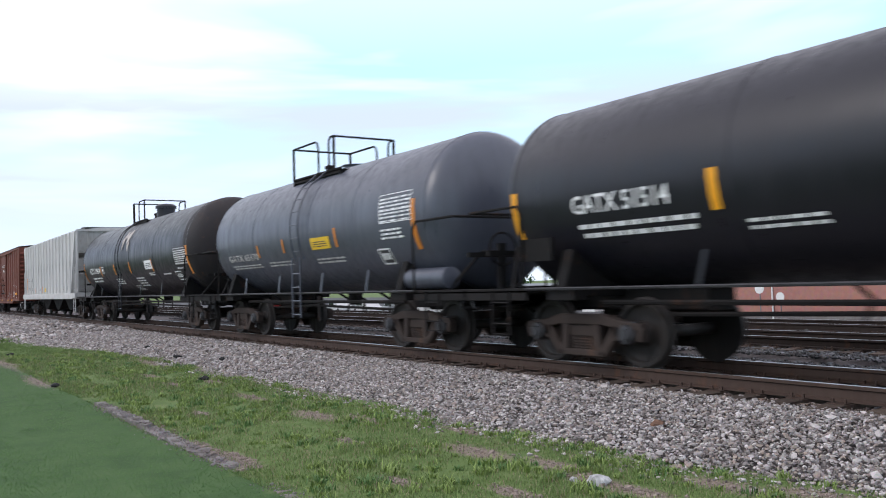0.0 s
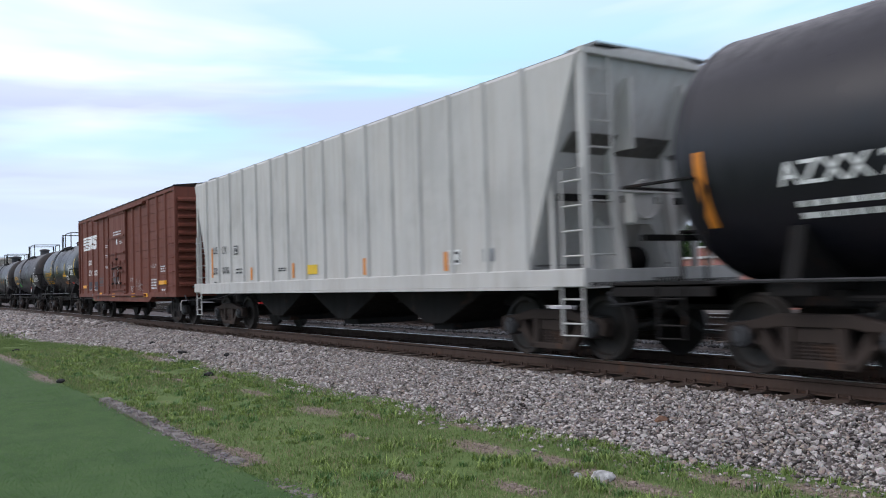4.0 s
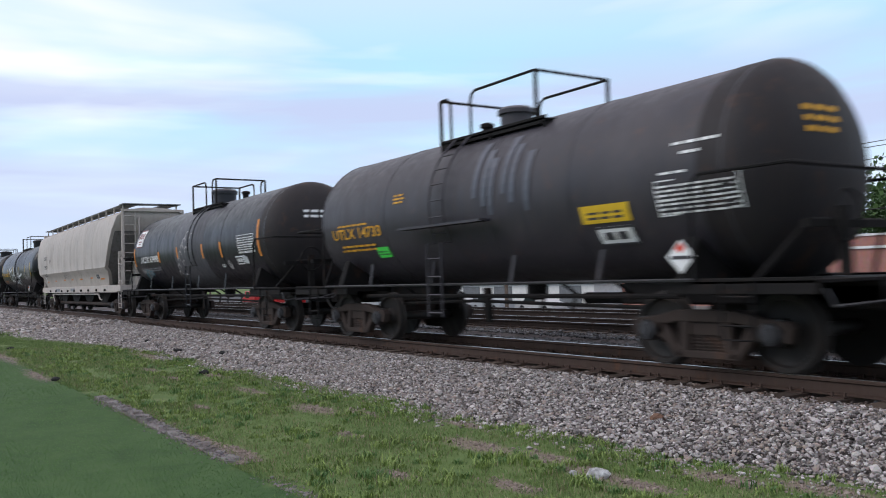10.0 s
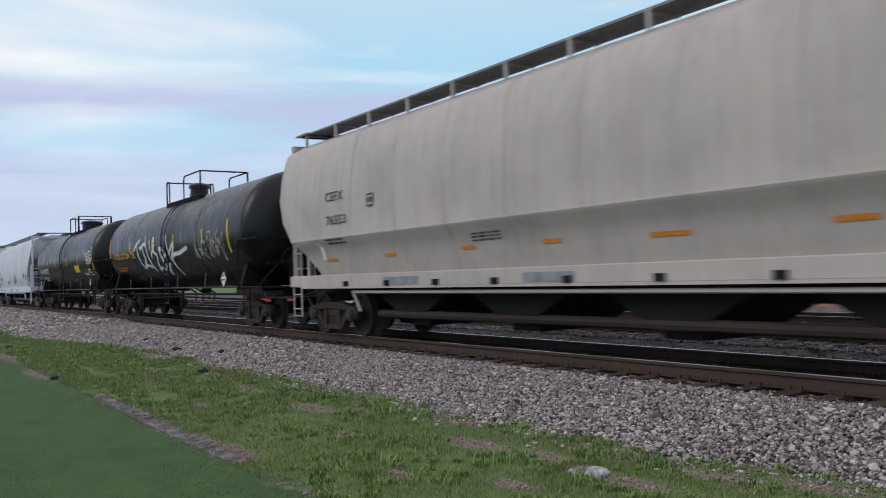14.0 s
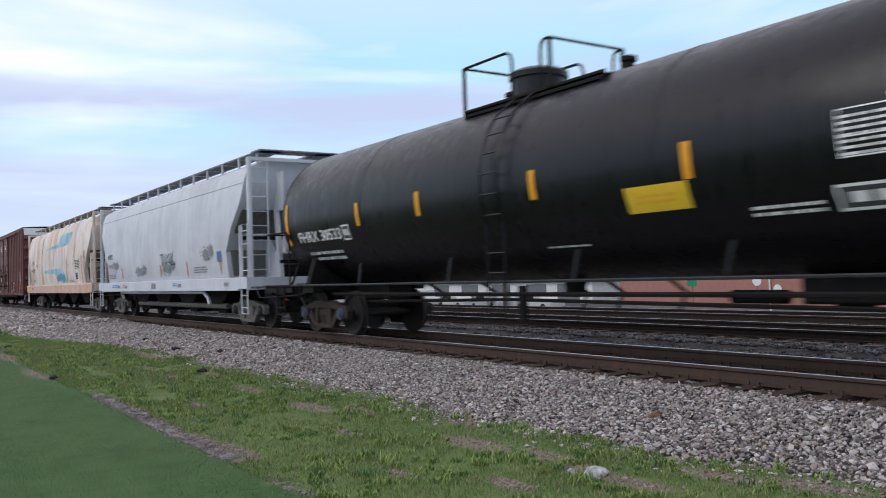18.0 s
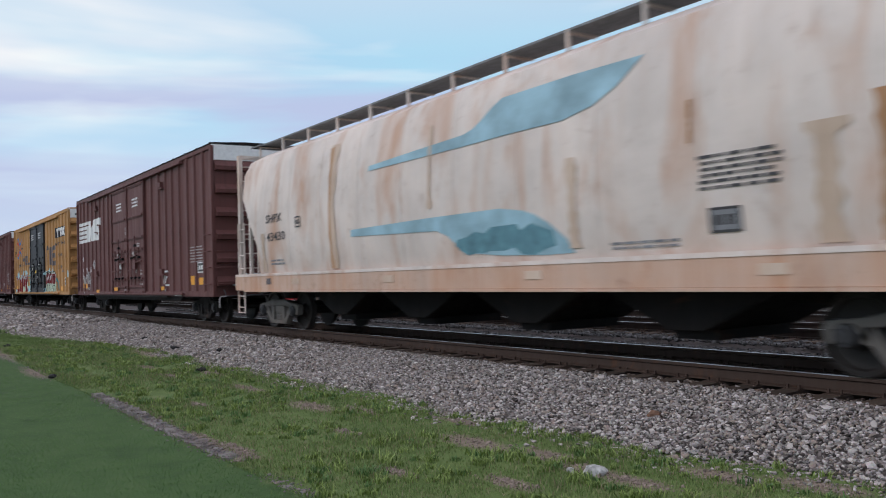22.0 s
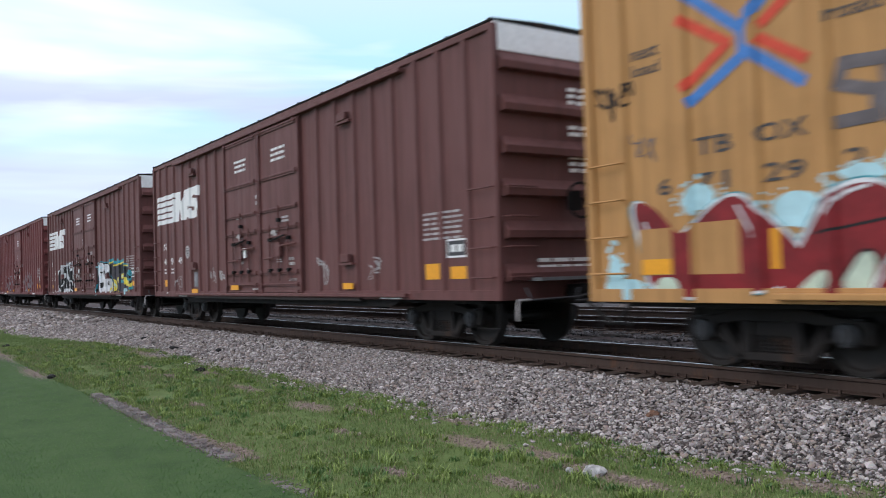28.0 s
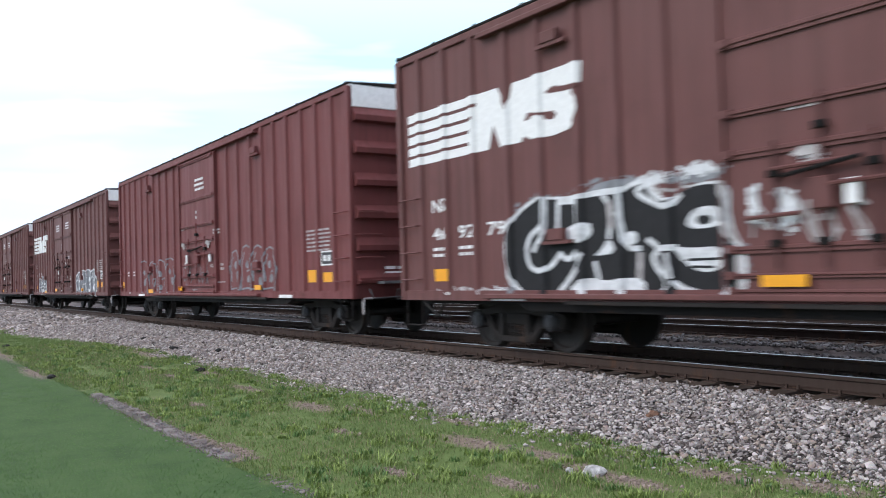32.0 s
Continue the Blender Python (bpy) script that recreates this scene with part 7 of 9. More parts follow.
def diamond(side, x, z, r, mat, label="diamond-shaped hazard placard"):
    """A placard on a bracket at the edge of the walkway."""
    part("placard_bracket", Form().box(x - 0.03, x + 0.03, -1.49, -1.46, 1.06, z), UNDER, side.car)
    p = part("placard", Form().along_y([(x, z - r), (x + r, z), (x, z + r), (x - r, z)], -1.51, -1.495), mat, side.car, label)
    part("placard_mark", Form().along_y([(x, z + r * 0.2), (x + r * 0.35, z + r * 0.5), (x, z + r * 0.85), (x - r * 0.35, z + r * 0.5)], -1.516, -1.511), SIGN_RED if mat is WHITE else DARK, p)
    part("placard_mark", Form().box(x - r * 0.7, x + r * 0.7, -1.516, -1.511, z - r * 0.15, z + r * 0.05), DARK, p)


def horse_mark(side, x, z, k=1.0, body_paint=None):
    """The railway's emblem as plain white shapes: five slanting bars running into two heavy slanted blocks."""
    bars = [[(0.0, b), (e, b), (e + 0.05, b + 0.135), (0.0, b + 0.135)] for b, e in ((0.0, 1.80), (0.187, 1.84), (0.375, 1.92), (0.562, 2.02), (0.75, 2.08))]
    first = [(1.72, 0), (2.26, 0), (2.38, 0.35), (2.54, 0), (3.02, 0), (3.10, 0.12), (3.37, 0.885), (2.85, 0.885), (2.73, 0.52), (2.51, 0.885), (2.02, 0.885)]
    second = [(2.95, 0.2), (3.07, 0.08), (3.25, 0.01), (3.7, -0.01), (4.01, 0.03), (4.13, 0.12), (4.22, 0.27), (4.20, 0.42), (4.09, 0.54), (4.27, 0.59), (4.29, 0.88), (4.14, 0.905), (3.2, 0.885), (2.95, 0.6)]
    side.put(flat([[(a * k, b * k) for a, b in o] for o in bars + [first, second]], WHITE), x, z, "emblem", "white slanting railway emblem")
    cuts = [[(3.56, 0.61), (3.73, 0.67), (3.88, 0.635), (4.29, 0.60), (4.27, 0.555), (3.95, 0.555), (3.63, 0.58)], [(3.11, 0.29), (3.18, 0.40), (3.41, 0.35), (3.72, 0.33), (3.78, 0.27), (3.71, 0.21), (3.54, 0.24), (3.5, 0.30), (3.27, 0.34), (3.21, 0.29)]]
    side.put(flat([[(a * k, b * k) for a, b in o] for o in cuts], body_paint or MAROON), x, z, "emblem", "body-coloured notches in the emblem", 0.004)


def build_train():
    # black tank car
    car, s = tank_car("large plain black tank car with white stencils", -2.02, 16.0, 3.83, 1.08, BLACK, None, 6.75, ends=(8.36, 8.0))
    CARS.append(car)
    s.text("GATX 51514", -6.52, 2.08, 0.25, WHITE, 1.70)
    s.bars(-6.52, 1.76, 2.2, 0.24, 2, WHITE)
    s.bars(-3.85, 1.70, 1.05, 0.16, 2, WHITE)
    stripes(s, [(-7.74, 1.66, 2.50), (-4.17, 1.95, 2.43), (-0.5, 1.95, 2.43), (3.2, 1.95, 2.43)], REFLECT, 0.13)
    part("placard_holder", Form().box(-7.55, -6.85, -1.47, -1.42, 1.48, 1.80), UNDER, car)
    # blue-grey tank car
    car, s = tank_car("blue-grey tank car with a caged top platform", -17.55, 11.9, 3.94, 1.06, GREY, None, 4.4, ends=(5.88, 6.0), rails=(-1.3, 0.06, 0.60, 0.85, 1.22), hatch=(0.3, 0.28, 0.08), climb=-0.02)
    CARS.append(car)
    s.table(3.85, 2.35, 1.12, 0.52, WHITE, 7)
    s.bars(3.82, 2.06, 0.85, 0.22, 3, WHITE)
    stripes(s, [(5.03, 1.82, 2.72)], ORANGE, 0.13)
    stripes(s, [(-2.33, 1.98, 2.28), (-0.76, 2.02, 2.34), (1.95, 2.02, 2.42)], ORANGE, 0.08)
    s.patch(0.75, 2.02, 0.9, 0.25, SIGN_YELLOW, "placard", "yellow warning placard")
    s.bars(0.82, 2.07, 0.75, 0.14, 3, DARK, 0.5, 1)
    s.text("GATX 65170", -4.45, 1.93, 0.17, WHITE_GREY, 2.05)
    s.bars(-4.4, 1.74, 2.2, 0.12, 2, WHITE_GREY)
    s.bars(-1.9, 1.74, 1.5, 0.14, 2, WHITE_GREY)
    s.bars(0.75, 1.72, 1.5, 0.14, 2, WHITE_GREY)
    s.framed(3.55, 1.60, 0.42, 0.3, WHITE, DARK)
    head_text(car, 11.9, 3.98, 1.06, 0.42, WHITE)
    part("air_reservoir", Form().lathe([(4.45, 0.05), (4.5, 0.19), (5.75, 0.19), (5.8, 0.05)], "x", (0, -1.15, 1.30), 18), GREY, car, "grey air tank on the end platform")
    # long black tank car with residue
    car, s = tank_car("long black tank car with spilled residue below its platform", -32.72, 16.25, 4.10, 1.06, BLACK, DARK_HEAD, 6.6, ends=(8.5, 8.05), rails=(-1.51, -1.36, -0.69, 0.10, 0.49), hatch=(-0.02, 0.34, 0.50), climb=-1.25)
    CARS.append(car)
    s.text("AZXX 20004", -6.66, 2.06, 0.25, WHITE, 2.02)
    s.framed(-4.32, 2.06, 0.42, 0.25, WHITE, DARK)
    s.bars(-6.6, 1.72, 1.95, 0.24, 2, WHITE)
    s.bars(-2.55, 1.58, 1.15, 0.24, 3, WHITE)
    s.patch(2.40, 2.02, 0.9, 0.30, WHITE, "placard", "white rectangular placard")
    s.bars(2.5, 2.08, 0.7, 0.18, 3, DARK, 0.55, 1)
    stripes(s, [(-7.64, 1.70, 2.56), (-4.5, 1.94, 2.34), (-2.1, 1.94, 2.35), (0.3, 1.94, 2.35), (3.32, 1.93, 2.36), (7.35, 1.74, 2.60)], ORANGE, 0.13)
    s.bars(2.6, 1.80, 0.8, 0.12, 2, WHITE)
    s.bars(0.55, 1.45, 1.15, 0.36, 4, WHITE)
    s.bars(-0.4, 1.30, 0.9, 0.22, 4, WHITE)
    s.bars(4.25, 1.78, 1.0, 0.09, 1, WHITE)
    s.table(6.05, 2.06, 1.18, 0.48, WHITE, 7)
    s.bars(6.1, 1.92, 0.6, 0.09, 1, WHITE)
    s.framed(5.62, 1.58, 0.62, 0.28, WHITE, DARK)
    s.bars(5.62, 1.46, 0.7, 0.08, 1, WHITE)
    head_text(car, 16.25, 4.04, 1.06, 0.50, WHITE)
    r = random.Random(3)
    for i in range(9):
        x = r.uniform(-1.15, 0.35)
        s.put(flat([blob(0, 0, r.uniform(0.06, 0.22), r.uniform(0.08, 0.26), 10, 0.4, i)], CREAM), x, r.uniform(2.9, 3.45), "residue", "crusted pale spill residue", 0.002)
    # light grey ribbed hopper
    wedge = [(1.50, 1.25), (1.56, 1.3), (1.56, 4.16), (1.50, 4.22), (0.5, 4.36)]
    car, s = section_hopper("light grey ribbed three-bay covered hopper", -50.5, 16.6, 4.30, 6.95, WHITE_GREY, wedge, lambda z, e: 0.08 if z > 3.45 else min(1.2, 0.08 + (3.45 - z) * 0.97), 3, rib=16, walk_h=0.06, stand=10)
    CARS.append(car)
    s.text("US", -6.62, 2.10, 0.20, DARK, 0.34)
    s.text("LX", -5.87, 2.08, 0.20, DARK, 0.32)
    s.text("20", -6.63, 1.54, 0.19, DARK, 0.32)
    s.text("076", -5.90, 1.54, 0.19, DARK, 0.50)
    stripes(s, [(-6.74, 1.45, 2.28), (-3.76, 1.24, 1.66), (-1.17, 1.24, 1.68), (2.2, 1.24, 1.66), (5.0, 1.24, 1.66)], ORANGE, 0.12)
    s.bars(-4.87, 1.53, 0.5, 0.17, 2, DARK)
    s.bars(-6.62, 1.20, 0.3, 0.17, 3, DARK)
    s.bars(-2.07, 1.52, 0.5, 0.10, 2, DARK)
    s.framed(-4.99, 2.03, 0.3, 0.23, DARK, WHITE_GREY)
    s.patch(-0.41, 1.41, 0.5, 0.2, SIGN_YELLOW, "placard", "yellow placard")
    s.framed(5.08, 1.44, 0.34, 0.24, WHITE, DARK)
    s.patch(6.03, 1.46, 0.28, 0.2, SPRAY_GREY, "placard")
    end_text(car, 8.0, 3.95, 1.0, 2, LOGO_RED, -1.2, True, 0.05)
    # red-oxide boxcar
    ribs = [-7.15, -5.97, -4.81, -3.70, -2.55, 2.38, 3.44, 4.53, 5.66, 6.66]
    car, s = box_car("faded red-oxide boxcar with one sliding door", -68.47, 15.55, 4.43, 0.92, OXIDE, (-1.54, 1.46), OXIDE, ribs, False, 5.95, "old", 0.12, horiz=10, sag=0.17)
    CARS.append(car)
    horse_mark(s, -6.88, 3.0, 0.67, OXIDE)
    s.text("SOU", -5.80, 2.31, 0.24, WHITE, 0.66)
    s.text("556", -5.80, 1.86, 0.24, WHITE, 0.80)
    s.text("089", -4.64, 1.84, 0.24, WHITE, 0.78)
    for x, z, w_ in ((-6.84, 1.31, 0.75), (-3.34, 0.97, 0.45), (-0.80, 0.92, 0.5), (2.13, 0.92, 0.5), (3.80, 0.92, 0.6), (5.86, 1.33, 0.9)):
        s.patch(x, z, w_, 0.13, REFLECT, "reflector", "amber reflective strip", 0.05)
    s.bars(-0.70, 3.34, 1.42, 0.20, 2, SPRAY)
    s.put(flat([blob(0, 0, 0.11, 0.11, 16, 0.0)], WHITE), -0.02, 3.08, "marking", "white painted disc", 0.01)
    s.bars(0.35, 2.98, 0.5, 0.14, 2, SPRAY)
    for z in (2.95, 2.55, 2.10):
        s.bars(-2.38, z, 0.48, 0.14, 2, SPRAY)
    s.framed(-3.6, 1.38, 0.8, 0.34, DARK, OXIDE)
    s.bars(-5.75, 1.22, 0.5, 0.36, 3, SPRAY)
    s.bars(-4.62, 1.20, 0.6, 0.30, 2, SPRAY)
    s.put(flat([blob(0, 0, 1.1, 0.12, 16, 0.3, 2)], SPRAY_VIOLET), -3.7, 0.98, "graffiti", "faded violet spray haze")
    for u, w_ in ((-5.78, 0.95), (-4.55, 0.9)):
        s.patch(u, 1.24, w_, 0.34, SPRAY_DEEP, "repaint_panel", "dark repainted stencil panel", 0.001)
    s.put(flat([blob(0, 0, 0.5, 0.3, 16, 0.3, 4)], SPRAY_VIOLET), -0.3, 1.75, "graffiti", "faded violet spray haze", 0.002)
    s.patch(0.08, 1.78, 0.13, 0.26, WHITE, "marking", "white paint mark", 0.03)
    s.patch(0.25, 1.40, 0.09, 0.15, WHITE, "marking", "white paint mark", 0.03)
    scrawl(s, 1.80, 1.45, 0.6, 0.22, SPRAY_DUSTY, 4, 3, 0.035)
    scrawl(s, 1.80, 1.10, 0.6, 0.22, SPRAY_DUSTY, 5, 2, 0.035)
    scrawl(s, 2.6, 1.05, 1.0, 0.55, SPRAY_DUSTY, 6, 4, 0.022)
    scrawl(s, 4.68, 1.88, 0.75, 0.2, SPRAY_DUSTY, 7, 3, 0.035)
    s.bars(5.9, 1.75, 0.75, 0.24, 3, SPRAY)
    s.bars(4.7, 1.20, 0.75, 0.38, 4, SPRAY)
    s.bars(6.0, 1.02, 0.65, 0.22, 2, SPRAY)
    # black tank car, yellow lettering
    car, s = tank_car("black tank car with yellow lettering", -83.57, 11.2, 3.73, 1.06, BLACK_CLEAN, None, 4.15, ends=(5.7, 5.14), rails=(-1.68, -1.30, -0.71, 0.95, 1.0), hatch=(-0.45, 0.30, 0.14), climb=-1.30)
    CARS.append(car)
    s.text("UTLX 61249", -4.38, 2.09, 0.21, GOLD, 1.83)
    s.bars(-4.3, 1.93, 1.0, 0.10, 1, GOLD)
    s.bars(-4.4, 1.66, 2.1, 0.20, 2, GOLD)
    s.bars(-2.1, 1.85, 0.5, 0.22, 3, GOLD)
    s.bars(-2.6, 2.76, 0.5, 0.18, 3, GOLD)
    stripes(s, [(-5.22, 1.95, 2.82), (-2.41, 2.18, 2.62), (-0.45, 2.17, 2.59), (1.75, 2.19, 2.66), (4.38, 1.98, 2.85)], SIGN_YELLOW, 0.11)
    s.patch(1.10, 1.97, 1.0, 0.10, GOLD, "marking", "yellow worded strip")
    s.patch(1.45, 2.10, 0.35, 0.08, GOLD, "marking")
    s.bars(1.1, 1.60, 1.1, 0.14, 2, ORANGE)
    s.bars(0.85, 1.87, 0.5, 0.03, 1, SIGN_YELLOW)
    s.table(2.90, 2.04, 1.12, 0.46, WHITE, 7)
    s.framed(2.02, 1.78, 0.58, 0.26, DARK, WHITE)
    s.patch(2.75, 1.58, 0.50, 0.10, SIGN_RED, "placard", "red panel")
    part("red_panel", Form().box(5.02, 5.04, -0.62, -0.22, 2.02, 2.16), SIGN_RED, car, "red panel on the tank head")
    head_text(car, 10.28, 3.73, 1.06, 0.72, GOLD)
    # worn brown-black tank car
    car, s = tank_car("worn brown-black tank car with a streaked middle", -96.91, 11.4, 3.74, 1.06, BLACK_WORN, DARK_HEAD, 4.4, ends=(5.86, 5.52), rails=(-1.40, -1.09, -0.50, 1.21, 1.43), hatch=(-0.3, 0.28, 0.40), climb=-0.95)
    CARS.append(car)
    s.text("UTLX 14733", -4.85, 2.03, 0.21, GOLD, 1.98)
    s.bars(-4.64, 1.78, 1.55, 0.16, 2, GOLD)
    s.bars(-4.6, 2.28, 1.4, 0.07, 1, GOLD)
    s.patch(-3.22, 1.62, 0.44, 0.20, SIGN_GREEN, "sticker", "bright green sticker")
    s.bars(-3.17, 1.67, 0.34, 0.10, 2, DARK)
    s.patch(2.58, 1.86, 0.88, 0.24, SIGN_YELLOW, "placard", "yellow warning placard")
    s.bars(2.68, 1.91, 0.7, 0.13, 2, DARK)
    s.framed(2.76, 1.56, 0.68, 0.25, DARK, WHITE)
    s.table(3.95, 1.86, 1.16, 0.42, WHITE, 7)
    s.bars(4.2, 2.70, 0.75, 0.07, 1, WHITE)
    s.bars(4.35, 2.58, 0.3, 0.07, 1, WHITE)
    s.bars(4.0, 2.36, 0.5, 0.06, 1, WHITE)
    diamond(s, 4.45, 1.36, 0.2, WHITE)
    s.bars(-2.35, 2.58, 0.4, 0.2, 3, GOLD)
    part("side_shelf", Form().box(-1.75, 0.70, -1.62, -1.40, 2.05, 2.09), BLACK_WORN, car, "narrow side walkway bracket")
    for i, x in enumerate((0.2, 0.45, 0.62, 0.95, 1.15, 1.5)):
        s.put(flat([[(-0.05, 0), (0.05, 0), (0.09, 0.9), (-0.08, 0.9)]], GREY), x, 2.45 - 0.15 * (i % 3), "spill_streak", "pale spill streak running down the shell", 0.001)
    head_text(car, 11.04, 3.74, 1.06, 0.60, GOLD)
    # dark tank car with band and tags
    car, s = tank_car("dark tank car with a grey repainted band", -111.82, 13.8, 3.74, 1.06, BLACK, DARK_HEAD, 5.75, band=(-1.3, 1.63, BAND), rails=(-0.76, 0.53, 1.10, 1.44, 2.0), hatch=(-0.2, 0.36, 0.52), climb=0.53)
    CARS.append(car)
    s.text("ACFX 87498", -5.36, 2.03, 0.22, WHITE, 2.17)
    s.bars(-5.3, 1.74, 2.3, 0.14, 2, SPRAY_GREY)
    s.patch(-5.97, 2.62, 0.80, 0.62, WHITE, "placard", "white company placard", 0.004)
    s.put(flat([rect(0.0, 0.0, 0.80, 0.025), rect(0.0, 0.59, 0.80, 0.025), rect(0.10, 0.30, 0.16, 0.2), rect(0.34, 0.30, 0.12, 0.2), rect(0.54, 0.30, 0.14, 0.2), rect(0.18, 0.18, 0.45, 0.035), rect(0.28, 0.10, 0.25, 0.03)], SPRAY_RED), -5.97, 2.62, "placard_mark", "dark red shapes on the placard", 0.008)
    stripes(s, [(-6.2, 1.95, 2.6), (-3.05, 2.0, 2.36), (-0.95, 2.04, 2.42), (1.5, 1.98, 2.40), (3.09, 1.95, 2.38), (5.9, 1.88, 2.80)], ORANGE, 0.13)
    s.table(4.45, 2.0, 1.16, 0.46, WHITE, 7)
    s.framed(4.12, 1.72, 0.5, 0.22, WHITE, DARK)
    s.put(flat([blob(0, 0, 0.22, 0.11, 10, 0.3, 3)], SPRAY), 4.75, 1.84, "graffiti", "smeared white sticker")
    s.bars(2.8, 1.68, 0.32, 0.10, 2, WHITE)
    round_stencil(s, 3.48, 1.73, 0.65)
    hoops = []
    for i in range(7):
        x, z = -1.3 + 0.22 * i, 1.52 + 0.20 * i
        hoops.append([(x + 0.16 * math.cos(a), z + 0.15 * math.sin(a)) for a in [radians(20 + 26 * k) for k in range(8)]])
        if i % 2 == 0:
            hoops.append([(x + 0.42 + 0.13 * math.cos(a), z - 0.05 + 0.12 * math.sin(a)) for a in [radians(40 + 26 * k) for k in range(7)]])
    ribbon(s, 0, 0, hoops, SPRAY_DUSTY, 0.04, "string of pale spray-painted scallops")
    scrawl(s, -5.6, 1.42, 1.3, 0.5, SPRAY_DUSTY, 12, 5, 0.03, "small dark scribbled tag")
    scrawl(s, -5.4, 1.42, 1.1, 0.45, SPRAY_TEAL, 13, 4, 0.03, "small teal scribbled tag")
    head_text(car, 13.8, 3.74, 1.06, 0.52, WHITE, 2)
    # beige round-sided hopper
    bulge = [(1.24, 1.25), (1.28, 1.35), (1.34, 1.6), (1.43, 1.88), (1.565, 2.0), (1.585, 2.05), (1.575, 2.1), (1.60, 2.5), (1.59, 3.0), (1.53, 3.5), (1.42, 3.93), (1.36, 4.05), (0.95, 4.29), (0.4, 4.37)]

    def round_end(z, e):
        if z > 3.95:
            return 0.12
        if e > 0:
            return min(2.3, 0.12 + (3.95 - z) * 0.62 + 0.3 * max(0.0, 2.6 - z))
        return 0.12 if z > 2.9 else min(1.5, 0.12 + 0.7 * (2.9 - z) ** 1.6)

    car, s = section_hopper("dusty beige-grey round-sided covered hopper", -129.7, 18.6, 4.33, 7.75, CREAM, bulge, round_end, 4, walk_h=0.17, hw=1.28)
    CARS.append(car)
    s.text("CEFX", -6.84, 2.78, 0.19, DARK, 0.78)
    s.text("76553", -6.82, 2.30, 0.19, DARK, 0.88)
    s.framed(-5.1, 2.55, 0.26, 0.24, DARK, CREAM)
    s.bars(-6.95, 1.92, 0.85, 0.14, 2, DARK)
    s.bars(-2.05, 1.74, 0.8, 0.16, 3, DARK)
    for x, z, w_ in ((-7.3, 1.58, 0.6), (-4.9, 1.60, 0.5), (-2.4, 1.62, 0.5), (-0.4, 1.62, 0.5), (1.6, 1.60, 0.8), (4.0, 1.62, 0.6), (6.0, 1.56, 0.9)):
        s.patch(x, z, w_ * 0.8, 0.06, ORANGE, "reflector", "worn amber reflective strip")
    s.framed(5.35, 1.60, 0.5, 0.19, SPRAY_GREY, DARK)
    s.patch(-7.45, 1.62, 0.14, 0.36, WHITE, "marking")
    for x, w_ in ((-5.0, 1.2), (-0.9, 1.1)):
        part("sill_plate", Form().box(x, x + w_, -1.342, -1.332, 1.08, 1.22), SPRAY_GREY, car)
    for i in range(9):
        part("sill_lug", Form().box(-6.6 + 1.65 * i, -6.45 + 1.65 * i, -1.38, -1.32, 1.06, 1.16), UNDER, car)
    part("side_pipe", Form().tube([(-6.2, -1.2, 0.55), (-6.4, -1.25, 0.94), (5.0, -1.25, 0.94), (5.3, -1.25, 0.72), (5.5, -1.22, 0.70)], 0.032, 6), CREAM, car, "long pale unloading pipe")
    part("lower_pipe", Form().tube([(-5.9, -0.9, 0.50), (5.9, -0.9, 0.50)], 0.075, 8), CASTING, car, "thick lower unloading pipe")
    end_text(car, 8.95, 3.72, 0.6, 3, DARK, 0.0, True, 0.08)
    # black tank car with large white strokes
    car, s = tank_car("black tank car with big white spray-painted letters", -149.1, 15.0, 4.11, 1.08, BLACK_CLEAN, None, (6.6, 7.1), ends=(7.70, 8.1), rails=(-1.3, -1.0, 0.6, 2.3, 2.4), hatch=(-0.4, 0.30, 0.55), climb=0.64)
    CARS.append(car)
    s.text("UTLX 207206", -6.28, 2.20, 0.22, GOLD, 2.25)
    s.bars(-6.4, 1.76, 1.6, 0.18, 2, ORANGE)
    s.framed(-3.6, 2.2, 0.4, 0.25, GOLD, DARK)
    stripes(s, [(-6.92, 2.12, 3.0), (-3.77, 2.35, 2.78), (-1.13, 2.35, 2.77), (1.6, 2.35, 2.77), (4.4, 2.35, 2.77), (6.5, 2.0, 2.9)], SIGN_YELLOW, 0.11)
    tall = [[(-3.25, 2.45), (-2.87, 2.66), (-2.36, 2.80)], [(-2.87, 2.66), (-2.78, 2.28), (-2.52, 1.80)], [(-2.44, 2.50), (-2.16, 2.53), (-1.97, 2.64), (-1.70, 2.60)], [(-2.07, 2.56), (-2.03, 2.31), (-1.87, 2.14), (-2.09, 1.97), (-2.34, 1.81)], [(-2.34, 1.81), (-1.97, 1.92), (-1.53, 1.82)],
            [(-1.72, 2.88), (-1.59, 2.39), (-1.40, 1.91), (-1.25, 1.67)], [(-0.81, 2.39), (-0.78, 2.67), (-0.62, 2.82), (-0.57, 2.61), (-0.74, 2.35)], [(-1.07, 2.14), (-1.02, 2.29), (-0.78, 2.36), (-0.61, 2.24), (-0.37, 2.22), (-0.54, 1.99), (-0.78, 1.70)], [(-0.78, 1.70), (-0.57, 1.78), (-0.11, 1.71)]]
